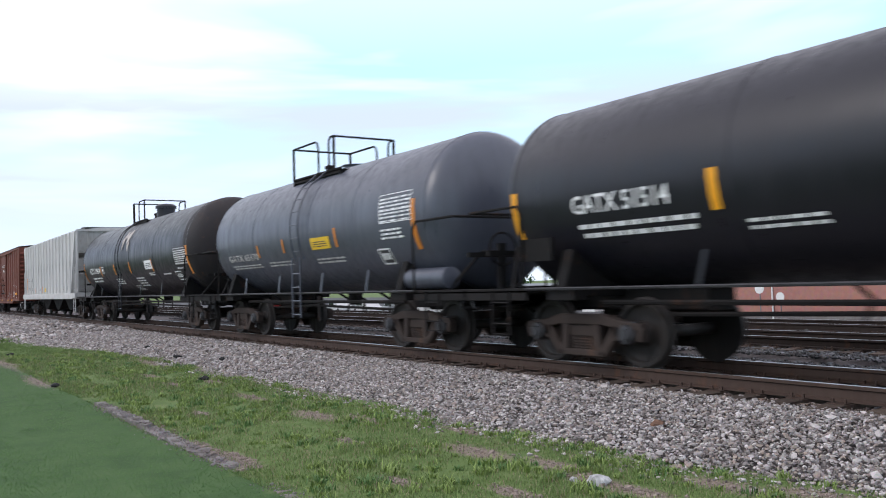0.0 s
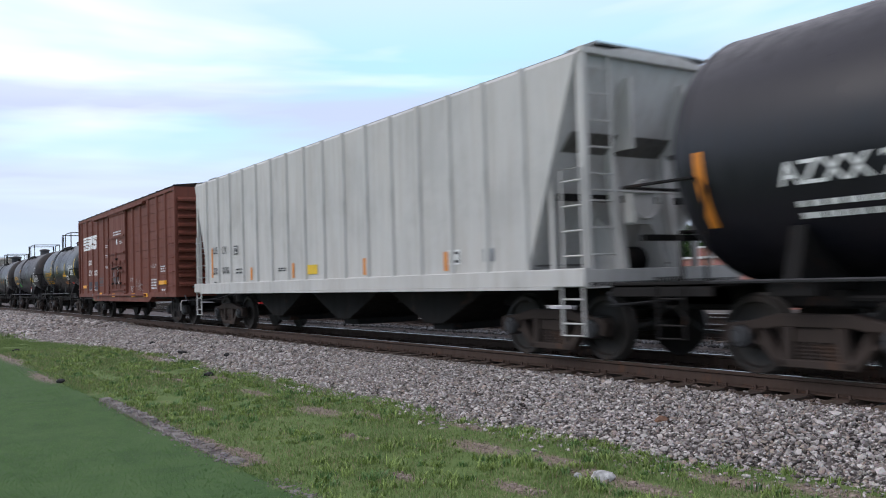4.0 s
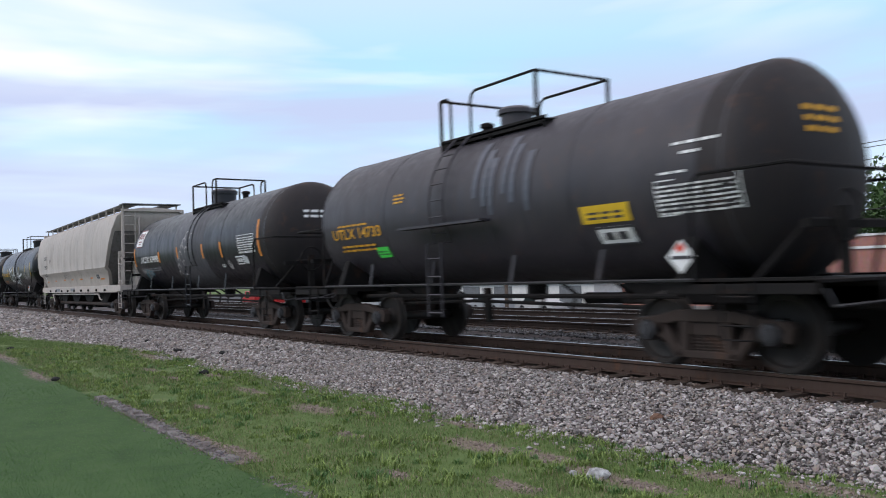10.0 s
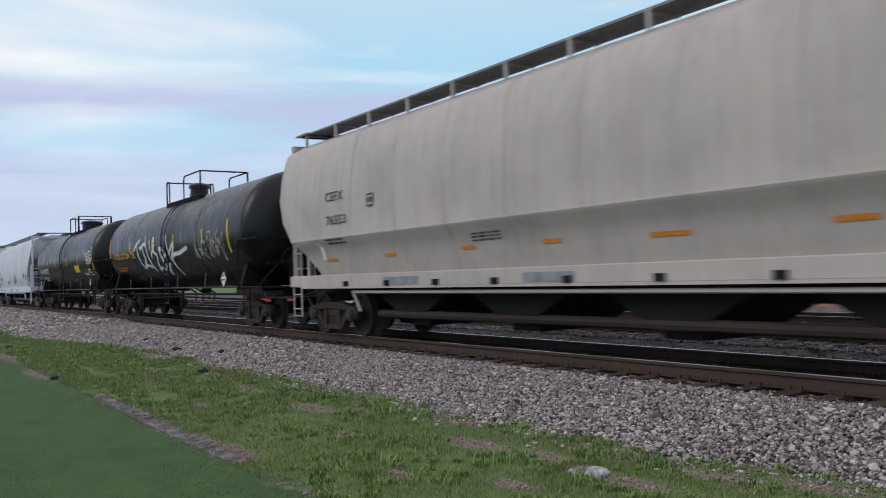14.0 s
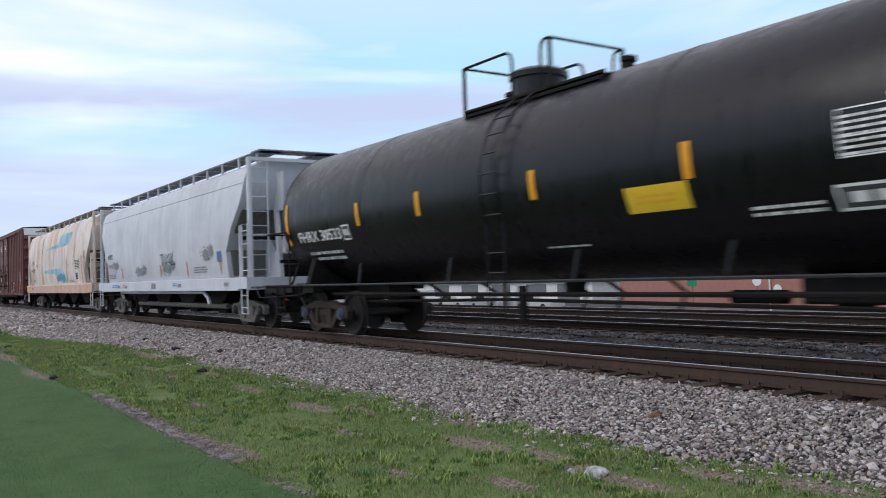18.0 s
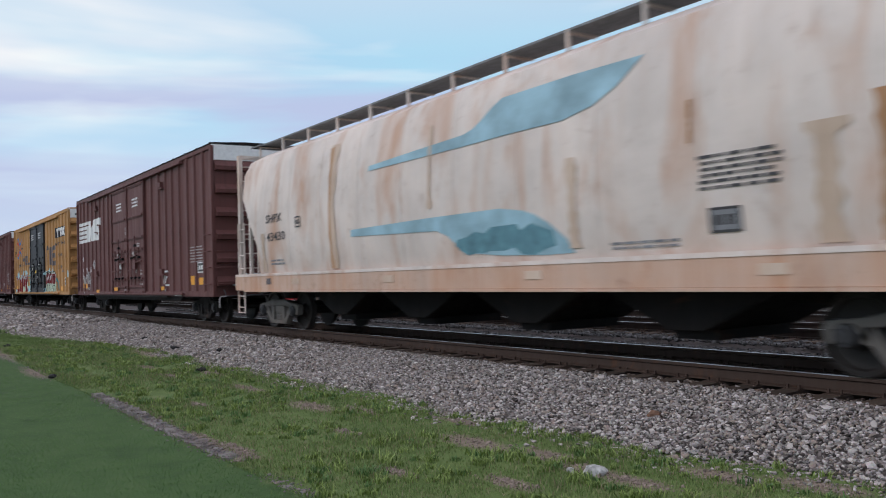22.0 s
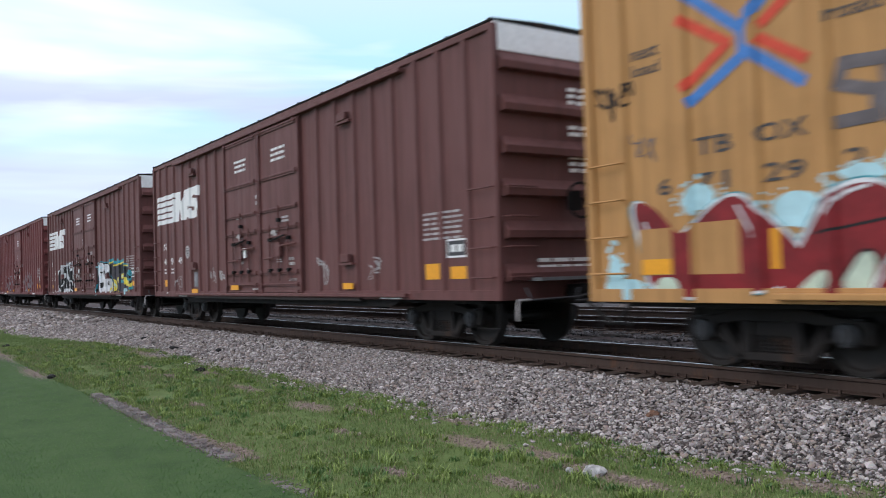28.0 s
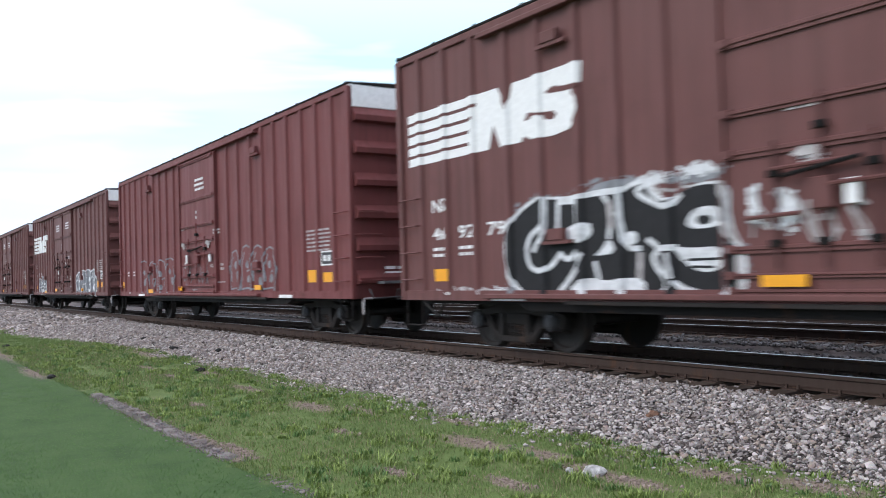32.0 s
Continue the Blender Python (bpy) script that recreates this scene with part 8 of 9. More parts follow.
    wide = [[(0.20, 2.95), (0.24, 2.74), (0.29, 2.34), (0.37, 2.28)], [(0.37, 2.28), (-0.02, 2.43), (-0.07, 2.34), (0.08, 2.00), (0.18, 1.55)], [(0.03, 2.01), (0.40, 2.15), (0.68, 2.18)], [(0.18, 1.55), (0.44, 1.81), (0.68, 1.90)], [(0.78, 2.75), (0.90, 2.44), (1.00, 2.00)], [(1.0, 2.20), (1.48, 2.49), (1.58, 2.44), (1.40, 2.22), (1.12, 2.03)], [(1.12, 2.03), (1.18, 1.76), (1.33, 1.52)], [(1.12, 2.03), (1.51, 2.16), (2.1, 2.16), (2.9, 2.3)]]
    ribbon(s, 0, 0, [curve(q, 2) for q in tall], SPRAY, 0.085, "huge white spray-painted letters along the tank side")
    ribbon(s, 0, 0, [curve(q, 2) for q in wide], SPRAY, 0.105, "huge white spray-painted letters along the tank side", 0.002)
    ribbon(s, 0, 0, [curve(q, 2) for q in tall + wide], SPRAY_GREY, 0.15, "soft grey overspray beside the letters", -0.005)
    scrawl(s, 3.6, 1.7, 2.6, 1.0, SPRAY_DUSTY, 31, 7, 0.05)
    diamond(s, 6.1, 1.30, 0.2, WHITE)
    # glossy black tank car
    car, s = tank_car("glossy black tank car with amber reflectors", -166.27, 16.4, 4.12, 1.08, BLACK_CLEAN, None, 6.85, ends=(8.50, 7.42), rails=(-1.58, -0.28, 0.41, 0.62, 1.75), hatch=(-0.62, 0.45, 0.50), climb=-0.18, caps=BEARING_BLUE)
    CARS.append(car)
    s.text("FHRX 30533", -7.13, 2.01, 0.23, WHITE, 1.98)
    s.framed(-5.06, 1.98, 0.30, 0.30, WHITE, DARK)
    s.bars(-7.0, 1.62, 1.8, 0.24, 2, SPRAY)
    stripes(s, [(-7.66, 1.98, 2.90), (-4.33, 2.22, 2.66), (-2.15, 2.24, 2.66), (0.9, 2.24, 2.66), (3.64, 2.23, 2.66), (6.70, 1.98, 2.92)], REFLECT, 0.12)
    s.patch(2.62, 1.90, 0.98, 0.32, SIGN_YELLOW, "placard", "yellow warning placard")
    s.bars(2.75, 2.0, 0.7, 0.14, 2, GOLD)
    s.table(5.48, 2.22, 1.1, 0.46, WHITE, 7)
    s.bars(6.0, 2.74, 0.6, 0.07, 1, WHITE)
    s.framed(5.35, 1.72, 0.72, 0.26, WHITE, DARK)
    s.bars(4.3, 1.74, 0.95, 0.14, 2, WHITE)
    s.bars(0.75, 1.55, 1.0, 0.05, 1, SPRAY)
    s.put(flat([blob(0, 0, 0.16, 0.1, 8, 0.2, 2)], SPRAY_GREY), 6.55, 1.78, "sticker", "round worn sticker")
    diamond(s, 6.4, 1.40, 0.17, WHITE)
    part("red_placard", Form().box(7.10, 7.13, -0.3, 0.02, 1.55, 1.87), SIGN_RED, car, "red hazard placard on the end")
    head_text(car, 14.84, 4.12, 1.08, 0.48, WHITE)
    # pale grey hopper
    smooth = [(1.46, 1.25), (1.53, 1.4), (1.59, 2.0), (1.60, 2.6), (1.56, 3.2), (1.47, 3.78), (1.36, 4.08), (1.0, 4.28), (0.4, 4.38)]

    def nose(z, e):
        return 0.35 + 0.2 * max(0, z - 3.6) if z > 3.4 else min(1.5, 0.35 + (3.4 - z) * 0.92)

    car, s = section_hopper("pale grey-white smooth-sided covered hopper", -184.54, 16.6, 4.36, 6.9, PALE, smooth, nose, 4, tint=CASTING_GREY, sill=(1.02, 1.32), seams=())
    for yy in (-1.482, 1.482):
        part("weld_line", Form().tube([(-7.9, yy, 3.72), (7.9, yy, 3.72)], 0.006, 5), SPRAY_GREY, car, "long weld line under the roof")
    CARS.append(car)
    s.text("ACFX", -6.63, 2.21, 0.20, DARK, 0.82)
    s.text("45460", -6.5, 1.86, 0.18, SPRAY_GREY, 0.9)
    s.bars(-6.6, 1.47, 1.2, 0.2, 3, SPRAY_GREY)
    stripes(s, [(-6.75, 1.45, 2.1), (-4.45, 1.45, 1.85), (0.60, 1.42, 1.84), (3.40, 1.42, 1.86), (6.3, 1.45, 1.9)], LOGO_RED, 0.06)
    for x, z, w_, h, sd in ((-5.4, 1.92, 0.42, 0.2, 1), (-1.9, 1.66, 0.7, 0.18, 2), (1.35, 1.70, 0.8, 0.24, 3), (5.2, 2.0, 0.55, 0.22, 4)):
        mist(s, [(x, z, w_ * 0.75, h * 0.85), (x + w_ * 0.7, z + h * 0.35, w_ * 0.4, h * 0.75)], SPRAY_GREY, "grey painted-over patch", 0.002, sd)
    ribbon(s, 0.75, 1.80, [[(0.0, 0.33), (0.30, 0.36), (0.30, 0.1), (0.12, 0.02)], [(0.12, 0.36), (0.12, 0.0)], [(0.42, 0.33), (0.46, 0.08), (0.62, 0.06), (0.66, 0.34)], [(0.98, 0.34), (0.80, 0.24), (0.82, 0.08), (1.04, 0.06)], [(1.12, 0.36), (1.24, 0.18)], [(1.40, 0.42), (1.22, 0.16), (1.12, 0.0), (1.5, 0.02)]], SPRAY_BLACK, 0.035, "short black spray tag", 0.006)
    s.framed(6.1, 1.75, 0.35, 0.3, SPRAY_GREY, LOGO_BLUE)
    s.bars(4.0, 1.5, 1.3, 0.2, 3, SPRAY_GREY)
    for x, w_, m in ((-5.9, 1.1, LOGO_BLUE), (-4.3, 0.35, LOGO_RED), (2.0, 0.5, LOGO_BLUE)):
        part("sill_writing", Form().box(x, x + w_, -1.616, -1.612, 1.13, 1.16).box(x + 0.05, x + w_ * 0.9, -1.616, -1.612, 1.19, 1.22), m, car, "small unreadable sill lettering")
    part("sill_plate", Form().box(-0.35, 0.12, -1.622, -1.612, 1.06, 1.24), SPRAY_GREY, car)
    for x in (-5.0, -3.9, 2.6, 6.7):
        part("sill_plate", Form().box(x, x + 0.3, -1.622, -1.612, 1.10, 1.20), SPRAY_GREY, car)
    part("side_pipe", Form().tube([(-5.2, -1.35, 0.7), (-5.25, -1.42, 0.94), (4.4, -1.42, 0.94), (4.8, -1.42, 0.78), (4.9, -1.42, 0.60)], 0.05, 8), PALE, car, "long pale unloading pipe")
    part("lower_pipe", Form().tube([(-4.6, -0.9, 0.52), (5.0, -0.9, 0.52)], 0.08, 8), CASTING_GREY, car, "thick lower unloading pipe")
    end_text(car, 8.0, 3.6, 0.5, 2, DARK, 0.05, True, 0.10)
    # rust-stained hopper
    car, s = section_hopper("rust-stained cream covered hopper with light blue swooshes", -203.3, 18.2, 4.43, 7.7, RUSTY, [(h, z + 0.06 * max(0, min(1, (z - 2) / 1.8))) for h, z in smooth], lambda z, e: (0.3 + 0.6 * max(0, z - 3.6)) if z > 3.5 else min(1.45, 0.3 + (3.5 - z) * 0.80), 4, tint=CASTING_GREY, sill=(0.96, 1.34), sill_mat=RUST_SILL)
    CARS.append(car)
    s.text("SHPX", -7.03, 2.52, 0.20, DARK, 0.90)
    s.text("43430", -7.01, 2.10, 0.20, DARK, 1.05)
    s.framed(-5.39, 2.33, 0.27, 0.24, DARK, RUSTY)
    s.bars(-6.88, 1.55, 0.85, 0.16, 2, SPRAY_GREY)
    s.put(flat([[(-2.11, 3.18), (0.97, 3.20), (2.03, 3.22), (3.21, 3.22), (3.79, 3.32), (4.2, 3.5), (4.63, 3.80), (3.36, 3.82), (1.85, 3.80), (1.62, 3.70), (1.39, 3.56), (1.15, 3.44), (0.91, 3.39), (-0.41, 3.34), (-2.10, 3.27)]], WATER_BLUE), 0, 0, "swoosh", "faded light blue swoosh")
    s.put(flat([[(-2.83, 1.99), (0.14, 1.92), (0.45, 1.82), (0.62, 1.70), (0.88, 1.53), (1.8, 1.46), (2.74, 1.43), (3.37, 1.44), (3.24, 1.63), (2.89, 1.88), (2.64, 2.0), (2.38, 2.08), (1.83, 2.15), (-0.11, 2.15), (-2.82, 2.12)]], WATER_BLUE), 0, 0, "swoosh", "faded light blue swoosh")
    for yy in (-1.622, 1.61):
        part("sill_cap", Form().box(-9.05, 9.05, yy, yy + 0.012, 1.30, 1.36), RUSTY, car, "pale top edge of the sill")
    s.put(flat([blob(0, 0, 0.5, 0.17, 12, 0.2, 1), blob(0.7, 0.05, 0.55, 0.2, 12, 0.2, 2), blob(1.35, 0.0, 0.5, 0.2, 12, 0.2, 3)], SPRAY_SLATE), 1.2, 1.66, "graffiti", "grey-teal painted-over patches", 0.003)
    s.bars(5.45, 2.05, 1.15, 0.42, 6, DARK)
    s.framed(5.57, 1.57, 0.42, 0.28, DARK, SPRAY_GREY)
    s.bars(4.0, 1.45, 1.2, 0.12, 2, SPRAY_GREY)
    for x, z0, z1, w_, m, sd in ((-3.6, 1.4, 3.9, 0.22, RUST_WASH, 1), (-3.7, 1.4, 3.85, 0.08, RUST_RUN, 2), (5.36, 2.6, 3.1, 0.04, RUST_RUN, 3), (7.0, 1.4, 2.6, 0.22, RUST_WASH, 4), (-7.25, 1.4, 2.3, 0.14, RUST_WASH, 5), (7.6, 1.4, 2.8, 0.14, RUST_RUN, 7), (-0.02, 2.3, 3.7, 0.07, RUST_WASH, 8), (3.4, 1.5, 2.7, 0.13, RUST_WASH, 9)):
        rr = random.Random(sd)
        zs = [z0 + (z1 - z0) * k / 16 for k in range(17)]
        wd = [w_ * (0.55 + 0.45 * abs(k / 8 - 1)) * rr.uniform(0.6, 1.15) for k in range(17)]
        s.put(flat([[(-c, z) for c, z in zip(wd, zs)] + [(c * rr.uniform(0.7, 1.2), z) for c, z in reversed(list(zip(wd, zs)))]], m), x, 0, "rust_streak", "orange rust run down the side", 0.001 + 0.0004 * sd)
    for x in (-5.6, -1.6, 2.4, 6.2):
        part("sill_plate", Form().box(x, x + 0.35, -1.622, -1.612, 1.10, 1.22), RUST_WASH, car)
    part("purple_mark", Form().box(-7.05, -6.8, -1.622, -1.612, 1.10, 1.24), SPRAY_VIOLET, car)
    # high boxcars
    r60 = [-8.45, -7.72, -6.95, -6.12, -5.40, -4.64, -3.95, -3.17, 3.06, 3.90, 4.67, 5.37, 6.11, 6.89, 7.60, 8.34]

    def maroon_box(x, mat, label, number, style=0):
        d = (-2.42, 2.3) if style == 0 else (-1.72, 1.52)
        rb = r60 if style == 0 else r60 + [-2.4, 2.28]
        car, s = box_car(label, x, 18.2, 4.98, 0.79, mat, d, mat, sorted(rb), True, 6.73, "" if style == 0 else "single", sag=0.14)
        CARS.append(car)
        if style == 0:
            horse_mark(s, -8.82, 3.06, 1.0, mat)
            s.text("NS", -8.15, 2.22, 0.22, WHITE, 0.45)
            for k, u in zip(number, (-8.15, -7.42, -6.66)):
                s.text(k, u, 1.77, 0.21, WHITE, 0.42)
            for u in (-1.66, 0.70):
                s.bars(u, 3.92, 0.85, 0.36, 3, WHITE)
        else:
            s.bars(-0.25, 3.8, 0.85, 0.40, 3, WHITE)
        s.bars(-8.15, 1.50, 0.42, 0.2, 2, WHITE)
        s.bars(-7.42, 1.50, 0.42, 0.2, 2, WHITE)
        s.patch(-8.13 if style == 0 else -8.9, 1.10, 0.45, 0.20, REFLECT, "reflector", "amber reflective patch")
        for u in (7.02, 7.66):
            s.bars(u, 1.78, 0.5, 0.5, 6, SPRAY_DUSTY, 0.55, 2)
        s.framed(7.70, 1.47, 0.55, 0.30, WHITE, DARK)
        s.patch(7.05, 1.13, 0.5, 0.26, REFLECT, "reflector", "amber reflective patch")
        s.patch(7.78, 1.13, 0.48, 0.20, REFLECT, "reflector", "amber reflective patch")
        for u, z in ((7.80, 0.88), (7.0, 0.86), (-8.0, 0.88)):
            s.bars(u, z, 0.36, 0.10, 1, WHITE)
        for u in ((-5.25, -1.9, 4.15) if number[1] != "92" else (-1.9,)):
            s.patch(u, 0.90 if u < -3 else 0.98, 0.52, 0.12, REFLECT, "reflector", "amber reflective strip", 0.06)
        part("sill_mark", Form().box(-6.55, -5.8, -1.62, -1.607, 0.80, 0.87), WHITE, car)
        part("sill_mark", Form().box(5.6, 6.3, -1.62, -1.607, 0.80, 0.87), WHITE, car)
        for u, z in ((-5.2, 4.30), (-5.2, 1.62), (4.2, 1.50), (4.2, 4.25)):
            part("latch_box", Form().box(u, u + 0.32, -1.70, -1.60, z, z + 0.16, 0.01).box(u - 0.1, u + 0.45, -1.68, -1.60, z - 0.05, z), mat, car, "bracket with latch")
        for u in (-0.95, 1.05):
            part("door_tag", Form().box(u, u + 0.13, -1.70, -1.66, 1.76, 2.0), WHITE, car, "white placard on the door")
        for u, z, w_, h in ((-1.45, 2.2, 0.32, 0.09), (-1.30, 1.62, 0.16, 0.22), (0.72, 2.22, 0.36, 0.14), (0.95, 1.6, 0.3, 0.10), (1.62, 1.52, 0.3, 0.22), (1.25, 2.5, 0.4, 0.16), (-0.2, 3.0, 0.12, 0.3), (-1.6, 2.75, 0.4, 0.08), (-0.9, 1.35, 0.14, 0.2), (1.5, 1.18, 0.5, 0.05), (-0.6, 0.98, 0.4, 0.05)):
            s.bars(u, z, w_, h, 2, SPRAY_DUSTY, 0.4, 1, "worn white stencil on the door")
        for u, z in ((-1.35, 2.32), (0.82, 2.30)):
            s.put(flat([blob(0.0, 0, 0.14, 0.06, 9, 0.35, 3), blob(0.1, -0.08, 0.06, 0.1, 8, 0.3, 5)], SPRAY_DUSTY), u, z, "chalk_scuff", "white chalk scuff", 0.03)
        end_text(car, 9.06, 4.68, 1.2, 1, DARK, 0.0, True, 0.14)
        end_text(car, 9.17, 4.02, 0.8, 3, WHITE, -0.2, True, 0.06)
        end_text(car, 9.17, 3.42, 0.8, 2, WHITE, -0.2, True, 0.06)
        end_text(car, 9.17, 2.95, 0.8, 3, WHITE, -0.2, True, 0.06)
        end_text(car, 9.17, 1.35, 1.2, 2, WHITE, -0.9, True, 0.06)
        return s

    s = maroon_box(-223.22, MAROON, "maroon double-door boxcar with white emblem", ("46", "95", "84"))
    round_stencil(s, -5.86, 2.07)
    scrawl(s, -8.2, 0.90, 1.5, 0.95, SPRAY_DUSTY, 41, 7, 0.07)
    scrawl(s, -7.3, 0.90, 0.7, 0.8, SPRAY_DUSTY, 42, 4, 0.08)
    ribbon(s, 0, 0, [[(4.28, 1.20), (4.40, 1.57), (4.75, 1.57)], [(4.72, 1.40), (4.60, 1.14), (4.85, 1.14)], [(4.28, 1.07), (4.54, 0.86)], [(4.5, 1.1), (4.65, 0.98)]], SPRAY, 0.06, "angular white spray strokes")
    s.patch(-7.6, 1.08, 0.42, 0.2, REFLECT, "reflector", "", 0.004)
    # yellow boxcar
    ry = [-8.6, -7.65, -6.75, -5.95, -5.15, -4.3, -3.4, 3.33, 4.12, 5.08, 5.85, 6.71, 7.58, 8.41]
    car, s = box_car("yellow boxcar with black doors and colourful graffiti", -243.58, 18.4, 4.88, 0.80, YELLOW, (-2.3, 2.4), NAVY, ry, True, 7.0, roof_mat=YELLOW)
    CARS.append(car)
    s.patch(5.78, 3.64, 2.44, 0.50, NAVY, "emblem", "black emblem panel", 0.003)
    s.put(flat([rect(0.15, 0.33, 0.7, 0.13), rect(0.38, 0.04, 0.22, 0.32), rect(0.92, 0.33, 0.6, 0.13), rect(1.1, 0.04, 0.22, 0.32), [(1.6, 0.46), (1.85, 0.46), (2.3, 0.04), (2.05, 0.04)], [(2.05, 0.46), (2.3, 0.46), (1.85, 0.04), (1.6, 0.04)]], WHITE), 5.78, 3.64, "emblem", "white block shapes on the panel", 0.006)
    s.text("Railcar Pooling", 5.5, 3.20, 0.26, DARK, 2.85)
    s.text("Experts", 6.25, 2.64, 0.25, DARK, 1.35)
    s.text("ttx.com", 6.18, 2.08, 0.22, DARK, 1.35)
    s.framed(7.92, 1.25, 0.52, 0.38, WHITE, DARK)
    s.bars(7.3, 1.9, 0.5, 0.14, 2, SPRAY_GREY)
    s.patch(6.85, 1.0, 0.6, 0.2, REFLECT, "reflector", "amber reflective patch")
    s.patch(8.55, 1.6, 0.35, 0.35, SPRAY_CYAN, "graffiti", "pale blue paint patch")
    ribbon(s, 2.85, 2.30, [[(0.55, 0.95), (0.1, 0.85), (0.05, 0.1)], [(0.95, 0.85), (0.95, 0.15), (1.35, 0.15), (1.4, 0.9)], [(2.6, 0.9), (1.75, 0.85), (1.7, 0.1), (2.9, 0.1)], [(1.75, 0.5), (2.5, 0.5)]], SPRAY_VIOLET, 0.24, "faded brown spray letters")
    right_piece(s)
    scrawl(s, 5.8, 0.85, 0.9, 0.95, SPRAY_TEAL, 53, 3, 0.06)
    # faded cross of arrows, drawn as plain crossing bars
    ribbon(s, 0, 0, [[(-7.55, 4.28), (-6.85, 3.72)], [(-6.23, 4.25), (-6.78, 3.84), (-6.86, 3.69)], [(-6.85, 3.76), (-6.85, 3.44)], [(-7.56, 3.07), (-6.87, 3.44)], [(-6.86, 3.53), (-6.18, 3.03)]], LOGO_BLUE, 0.13, "blue crossed arrow bars")
    ribbon(s, 0, 0, [[(-7.65, 4.02), (-7.04, 3.62), (-7.63, 3.25)], [(-6.1, 4.05), (-6.61, 3.72)], [(-6.64, 3.57), (-6.15, 3.25)]], LOGO_RED, 0.12, "red crossed arrow bars", 0.003)
    s.text("TB", -7.53, 2.45, 0.20, DARK, 0.50)
    s.text("OX", -6.72, 2.48, 0.20, DARK, 0.58)
    s.text("6", -8.08, 2.05, 0.20, DARK, 0.2)
    s.text("71", -7.55, 2.05, 0.20, DARK, 0.46)
    s.text("29", -6.66, 2.06, 0.20, DARK, 0.48)
    s.text("2", -5.77, 2.09, 0.20, DARK, 0.22)
    s.text("any", -5.84, 3.74, 0.16, DARK, 0.4)
    s.text("road", -5.9, 3.54, 0.17, DARK, 0.55)
    s.text("next", -8.43, 3.72, 0.14, DARK, 0.42)
    s.text("load", -8.43, 3.52, 0.15, DARK, 0.42)
    ribbon(s, 0, 0, [[(-5.42, 3.08), (-5.75, 3.11), (-5.8, 2.91), (-5.43, 2.79), (-5.44, 2.56), (-5.82, 2.55)], [(-5.29, 2.51), (-5.34, 3.1), (-5.19, 2.79), (-4.95, 3.03), (-4.9, 2.54)], [(-4.82, 2.56), (-4.65, 3.15), (-4.54, 2.58)], [(-4.78, 2.81), (-4.56, 2.8)], [(-4.14, 3.05), (-4.27, 3.02), (-4.29, 2.65), (-4.1, 2.59)], [(-4.03, 2.56), (-4.0, 3.24)], [(-3.69, 3.1), (-3.95, 2.91), (-3.63, 2.5)], [(-3.55, 2.94), (-3.47, 2.78)], [(-3.33, 2.6), (-3.06, 2.61), (-2.7, 2.55)], [(-3.07, 2.92), (-2.94, 2.76), (-2.95, 2.59)], [(-2.85, 2.53), (-3.26, 2.32)]], SPRAY_VIOLET, 0.13, "grey-brown spray letters")
    scrawl(s, -9.1, 3.0, 0.75, 0.55, SPRAY_BLACK, 54, 3, 0.045)
    scrawl(s, -8.5, 2.35, 0.5, 0.5, SPRAY_VIOLET, 55, 2, 0.03)
    maroon_piece(s)
    s.patch(-8.40, 1.12, 0.5, 0.55, YELLOW, "stencil_panel", "repainted yellow panel", 0.009)
    s.patch(-7.60, 1.12, 0.62, 0.58, YELLOW, "stencil_panel", "repainted yellow panel", 0.009)
    s.bars(-7.5, 1.5, 0.4, 0.12, 2, DARK)
    s.patch(-8.36, 1.13, 0.45, 0.18, REFLECT, "reflector", "amber reflective patch", 0.012)
    s.patch(-6.6, 1.16, 0.1, 0.42, REFLECT, "reflector", "amber reflective strip", 0.009)
    s.patch(-3.3, 1.15, 0.12, 0.45, REFLECT, "reflector", "amber reflective strip", 0.009)
    for u in (-1.9, 0.5):
        s.bars(u, 3.9, 0.8, 0.35, 3, WHITE)
        s.bars(u - 0.1, 2.1, 0.7, 0.4, 5, WHITE)
        s.patch(u + 0.5, 1.75, 0.12, 0.3, WHITE, "door_tag", "white placard on the door", 0.03)
    s.patch(-0.6, 2.0, 0.5, 0.14, SIGN_YELLOW, "placard", "", 0.03)
    scrawl(s, -1.9, 1.4, 3.6, 0.5, SPRAY_DUSTY, 58, 7, 0.03)
    end_text(car, 9.22, 4.55, 1.6, 1, DARK, -1.3, True, 0.09)
    # the maroon string
    s = maroon_box(-263.8, MAROON, "maroon double-door boxcar with white scrawls", ("46", "94", "49"))
    round_stencil(s, -5.78, 2.1)
    scrawl(s, -3.85, 1.15, 0.6, 0.45, SPRAY_DUSTY, 61, 3, 0.035)
    s.patch(-5.2, 1.08, 0.32, 0.42, SPRAY_GREY, "buffed_patch", "grey buffed patch")
    scrawl(s, -3.1, 1.12, 0.45, 0.45, SPRAY_DUSTY, 62, 2, 0.06)
    scrawl(s, -6.9, 0.95, 0.6, 0.5, SPRAY_DUSTY, 63, 3, 0.03)
    scrawl(s, 3.0, 1.05, 0.5, 0.6, SPRAY_DUSTY, 64, 2, 0.06)
    scrawl(s, 5.1, 1.1, 0.5, 0.5, SPRAY_DUSTY, 65, 2, 0.04)
    s = maroon_box(-283.82, MAROON, "maroon double-door boxcar covered in bold graffiti", ("46", "92", "79"))
    black_piece(s)
    white_piece(s)
    wild_piece(s)
    scrawl(s, -4.2, 2.05, 1.6, 0.22, SPRAY_DUSTY, 72, 4, 0.05)
    scrawl(s, -8.1, 0.80, 1.6, 0.22, SPRAY_DUSTY, 73, 4, 0.06)
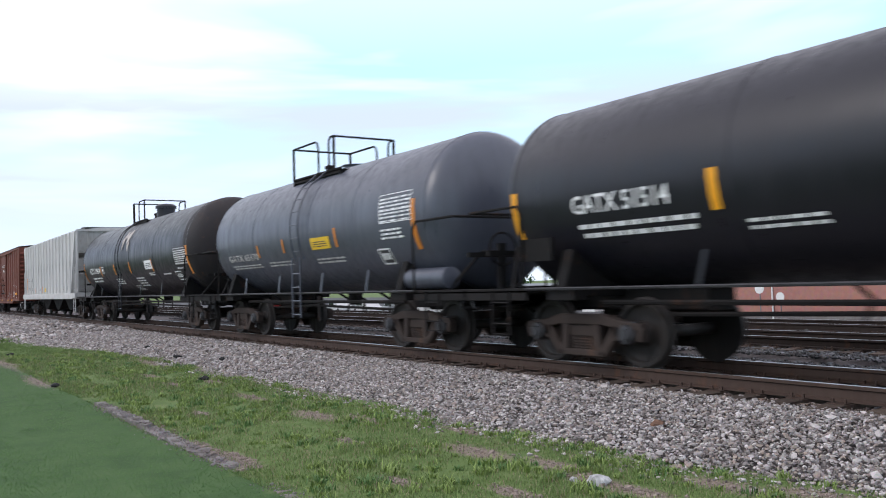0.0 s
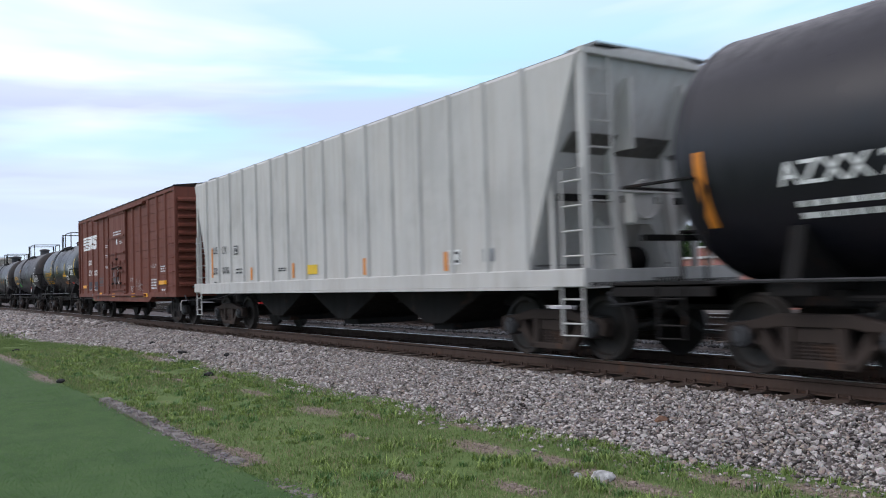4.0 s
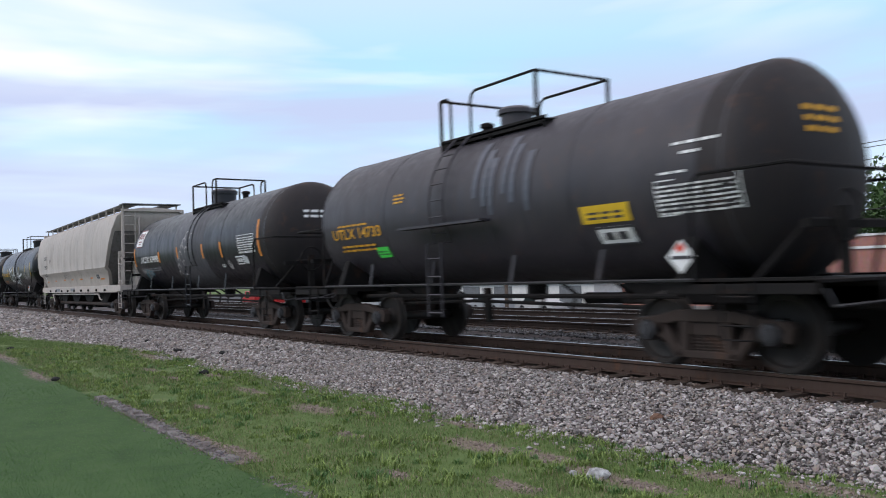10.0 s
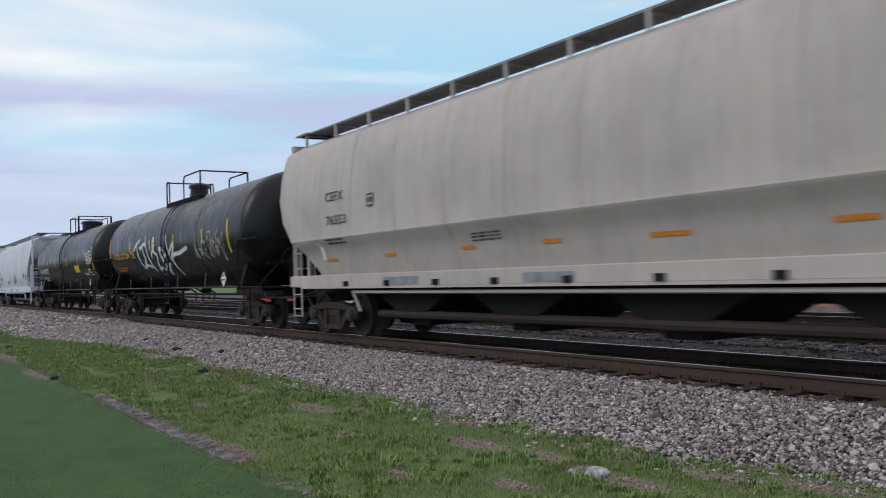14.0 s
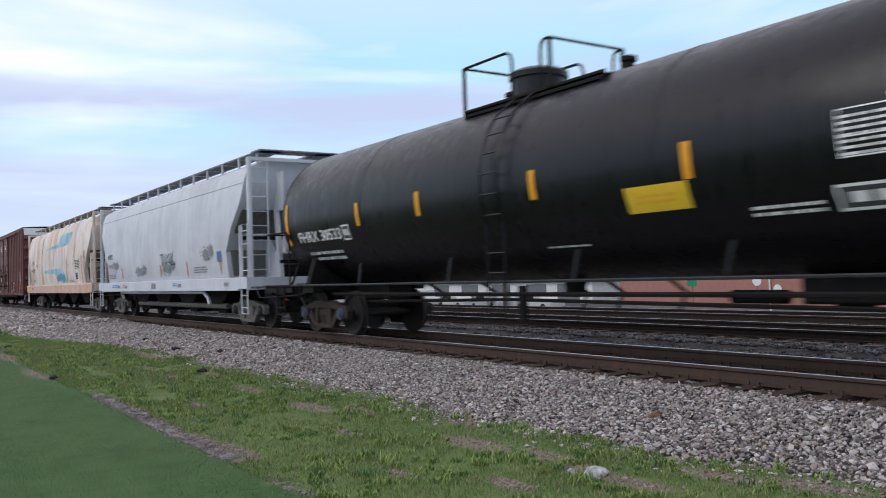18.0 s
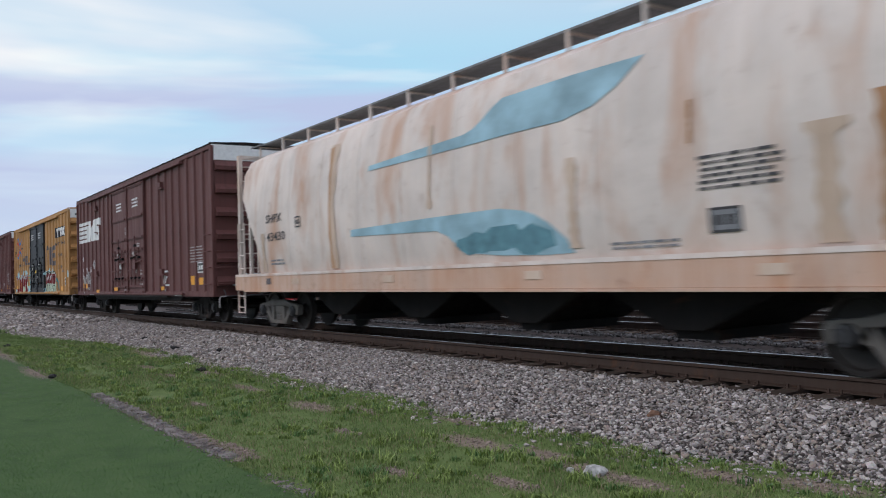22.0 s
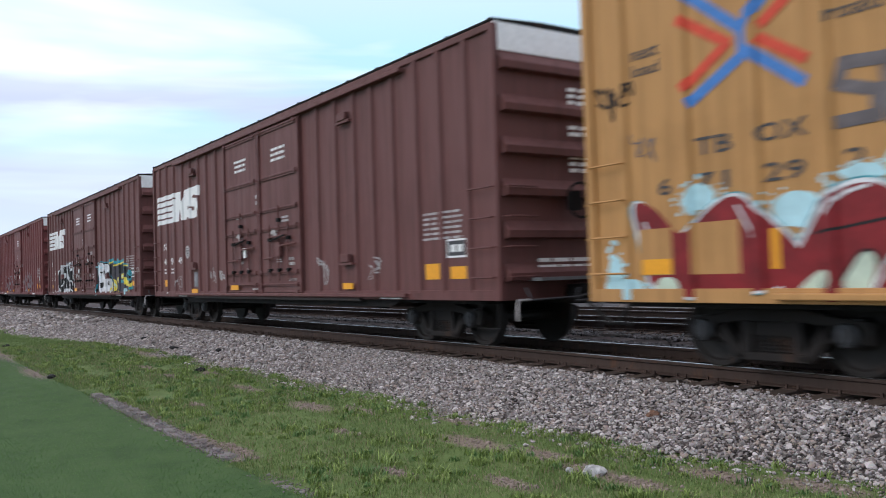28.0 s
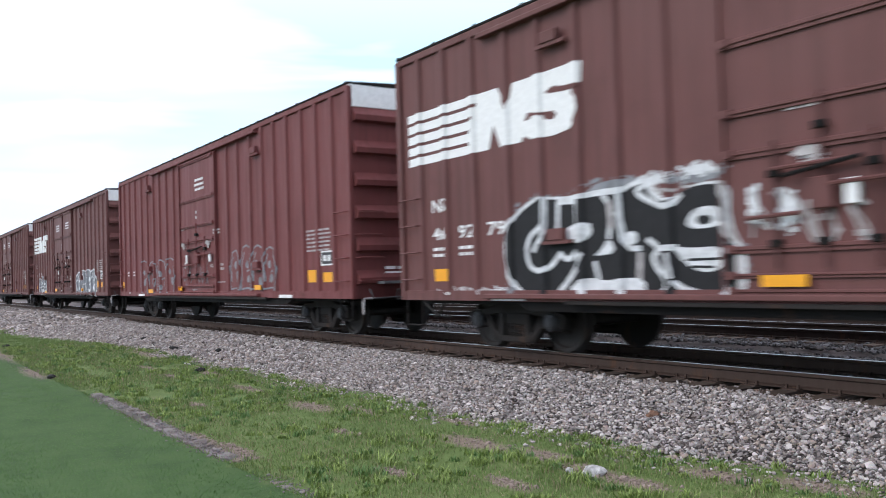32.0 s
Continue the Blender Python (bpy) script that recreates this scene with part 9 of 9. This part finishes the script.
    scrawl(s, -2.05, 1.3, 1.3, 0.7, SPRAY_DUSTY, 74, 5, 0.05)
    scrawl(s, 8.4, 1.55, 0.35, 0.35, SPRAY_DUSTY, 78, 2, 0.03)
    s.put(flat([blob(0, 0, 0.3, 0.2, 10, 0.3, 9)], SPRAY_CYAN), 2.3, 0.95, "graffiti", "pale cyan overspray", 0.001)
    s = maroon_box(-303.88, MAROON_RED, "reddish maroon single-door boxcar with outline tags", ("46", "90", "12"), 1)
    burner(s, -6.4, 0.9, 4.0, 1.15, 4, MAROON_RED, SPRAY_GREY, None, 81, "thin outlined graffiti letters")
    burner(s, 2.4, 1.0, 3.0, 1.1, 4, MAROON_RED, SPRAY_GREY, None, 82, "thin outlined graffiti letters")
    scrawl(s, -1.4, 1.0, 2.4, 0.8, SPRAY_GREY, 83, 5, 0.03)
    s = maroon_box(-324.18, MAROON, "maroon double-door boxcar with pale tags", ("46", "91", "37"))
    burner(s, -7.4, 0.8, 2.4, 1.0, 3, SPRAY_GREY, SPRAY, None, 91, "pale grey graffiti letters")
    burner(s, 3.0, 0.8, 4.0, 1.1, 4, SPRAY_GREY, SPRAY, None, 92, "pale grey graffiti letters")
    maroon_box(-344.43, MAROON, "maroon double-door boxcar with white emblem", ("46", "93", "58"))


build_train()

# ---------------------------------------------------------------- movement
# way of the train in metres, second by second
GONE = [0.0, 8.47, 16.97, 25.49, 34.04, 42.62, 51.22, 59.85, 68.5, 77.18, 85.89, 94.62, 103.38, 112.16, 120.95, 129.75, 138.56, 147.39, 156.23, 165.08, 173.94, 182.81, 191.68, 200.55, 209.42, 218.29, 227.16, 236.03, 244.9, 253.77, 262.64, 271.51, 280.38]


def gone(t):
    i = min(31, int(t))
    return GONE[i] + (GONE[i + 1] - GONE[i]) * (t - i)


def motions():
    for car in CARS:
        x0 = car.location.x
        walk(car, [(t, pose(x0 + GONE[t], TRACK, 0)) for t in range(33)])
    # every wheelset rolls alike, so the axles of one kind share the keys of the first
    for store, x in ((LEAD_AXLES, 0.889), (TRAIL_AXLES, -0.889)):
        rows = [(k / 15, pose(x, 0, WHEEL_R, 0, math.degrees(gone(k / 15) / WHEEL_R), 0)) for k in range(481)]
        walk(store[0], rows)
        keys = store[0].animation_data
        for ob in store[1:]:
            ob.rotation_mode = "QUATERNION"
            ob.animation_data_create()
            ob.animation_data.action = keys.action
            ob.animation_data.action_slot = keys.action_slot


motions()
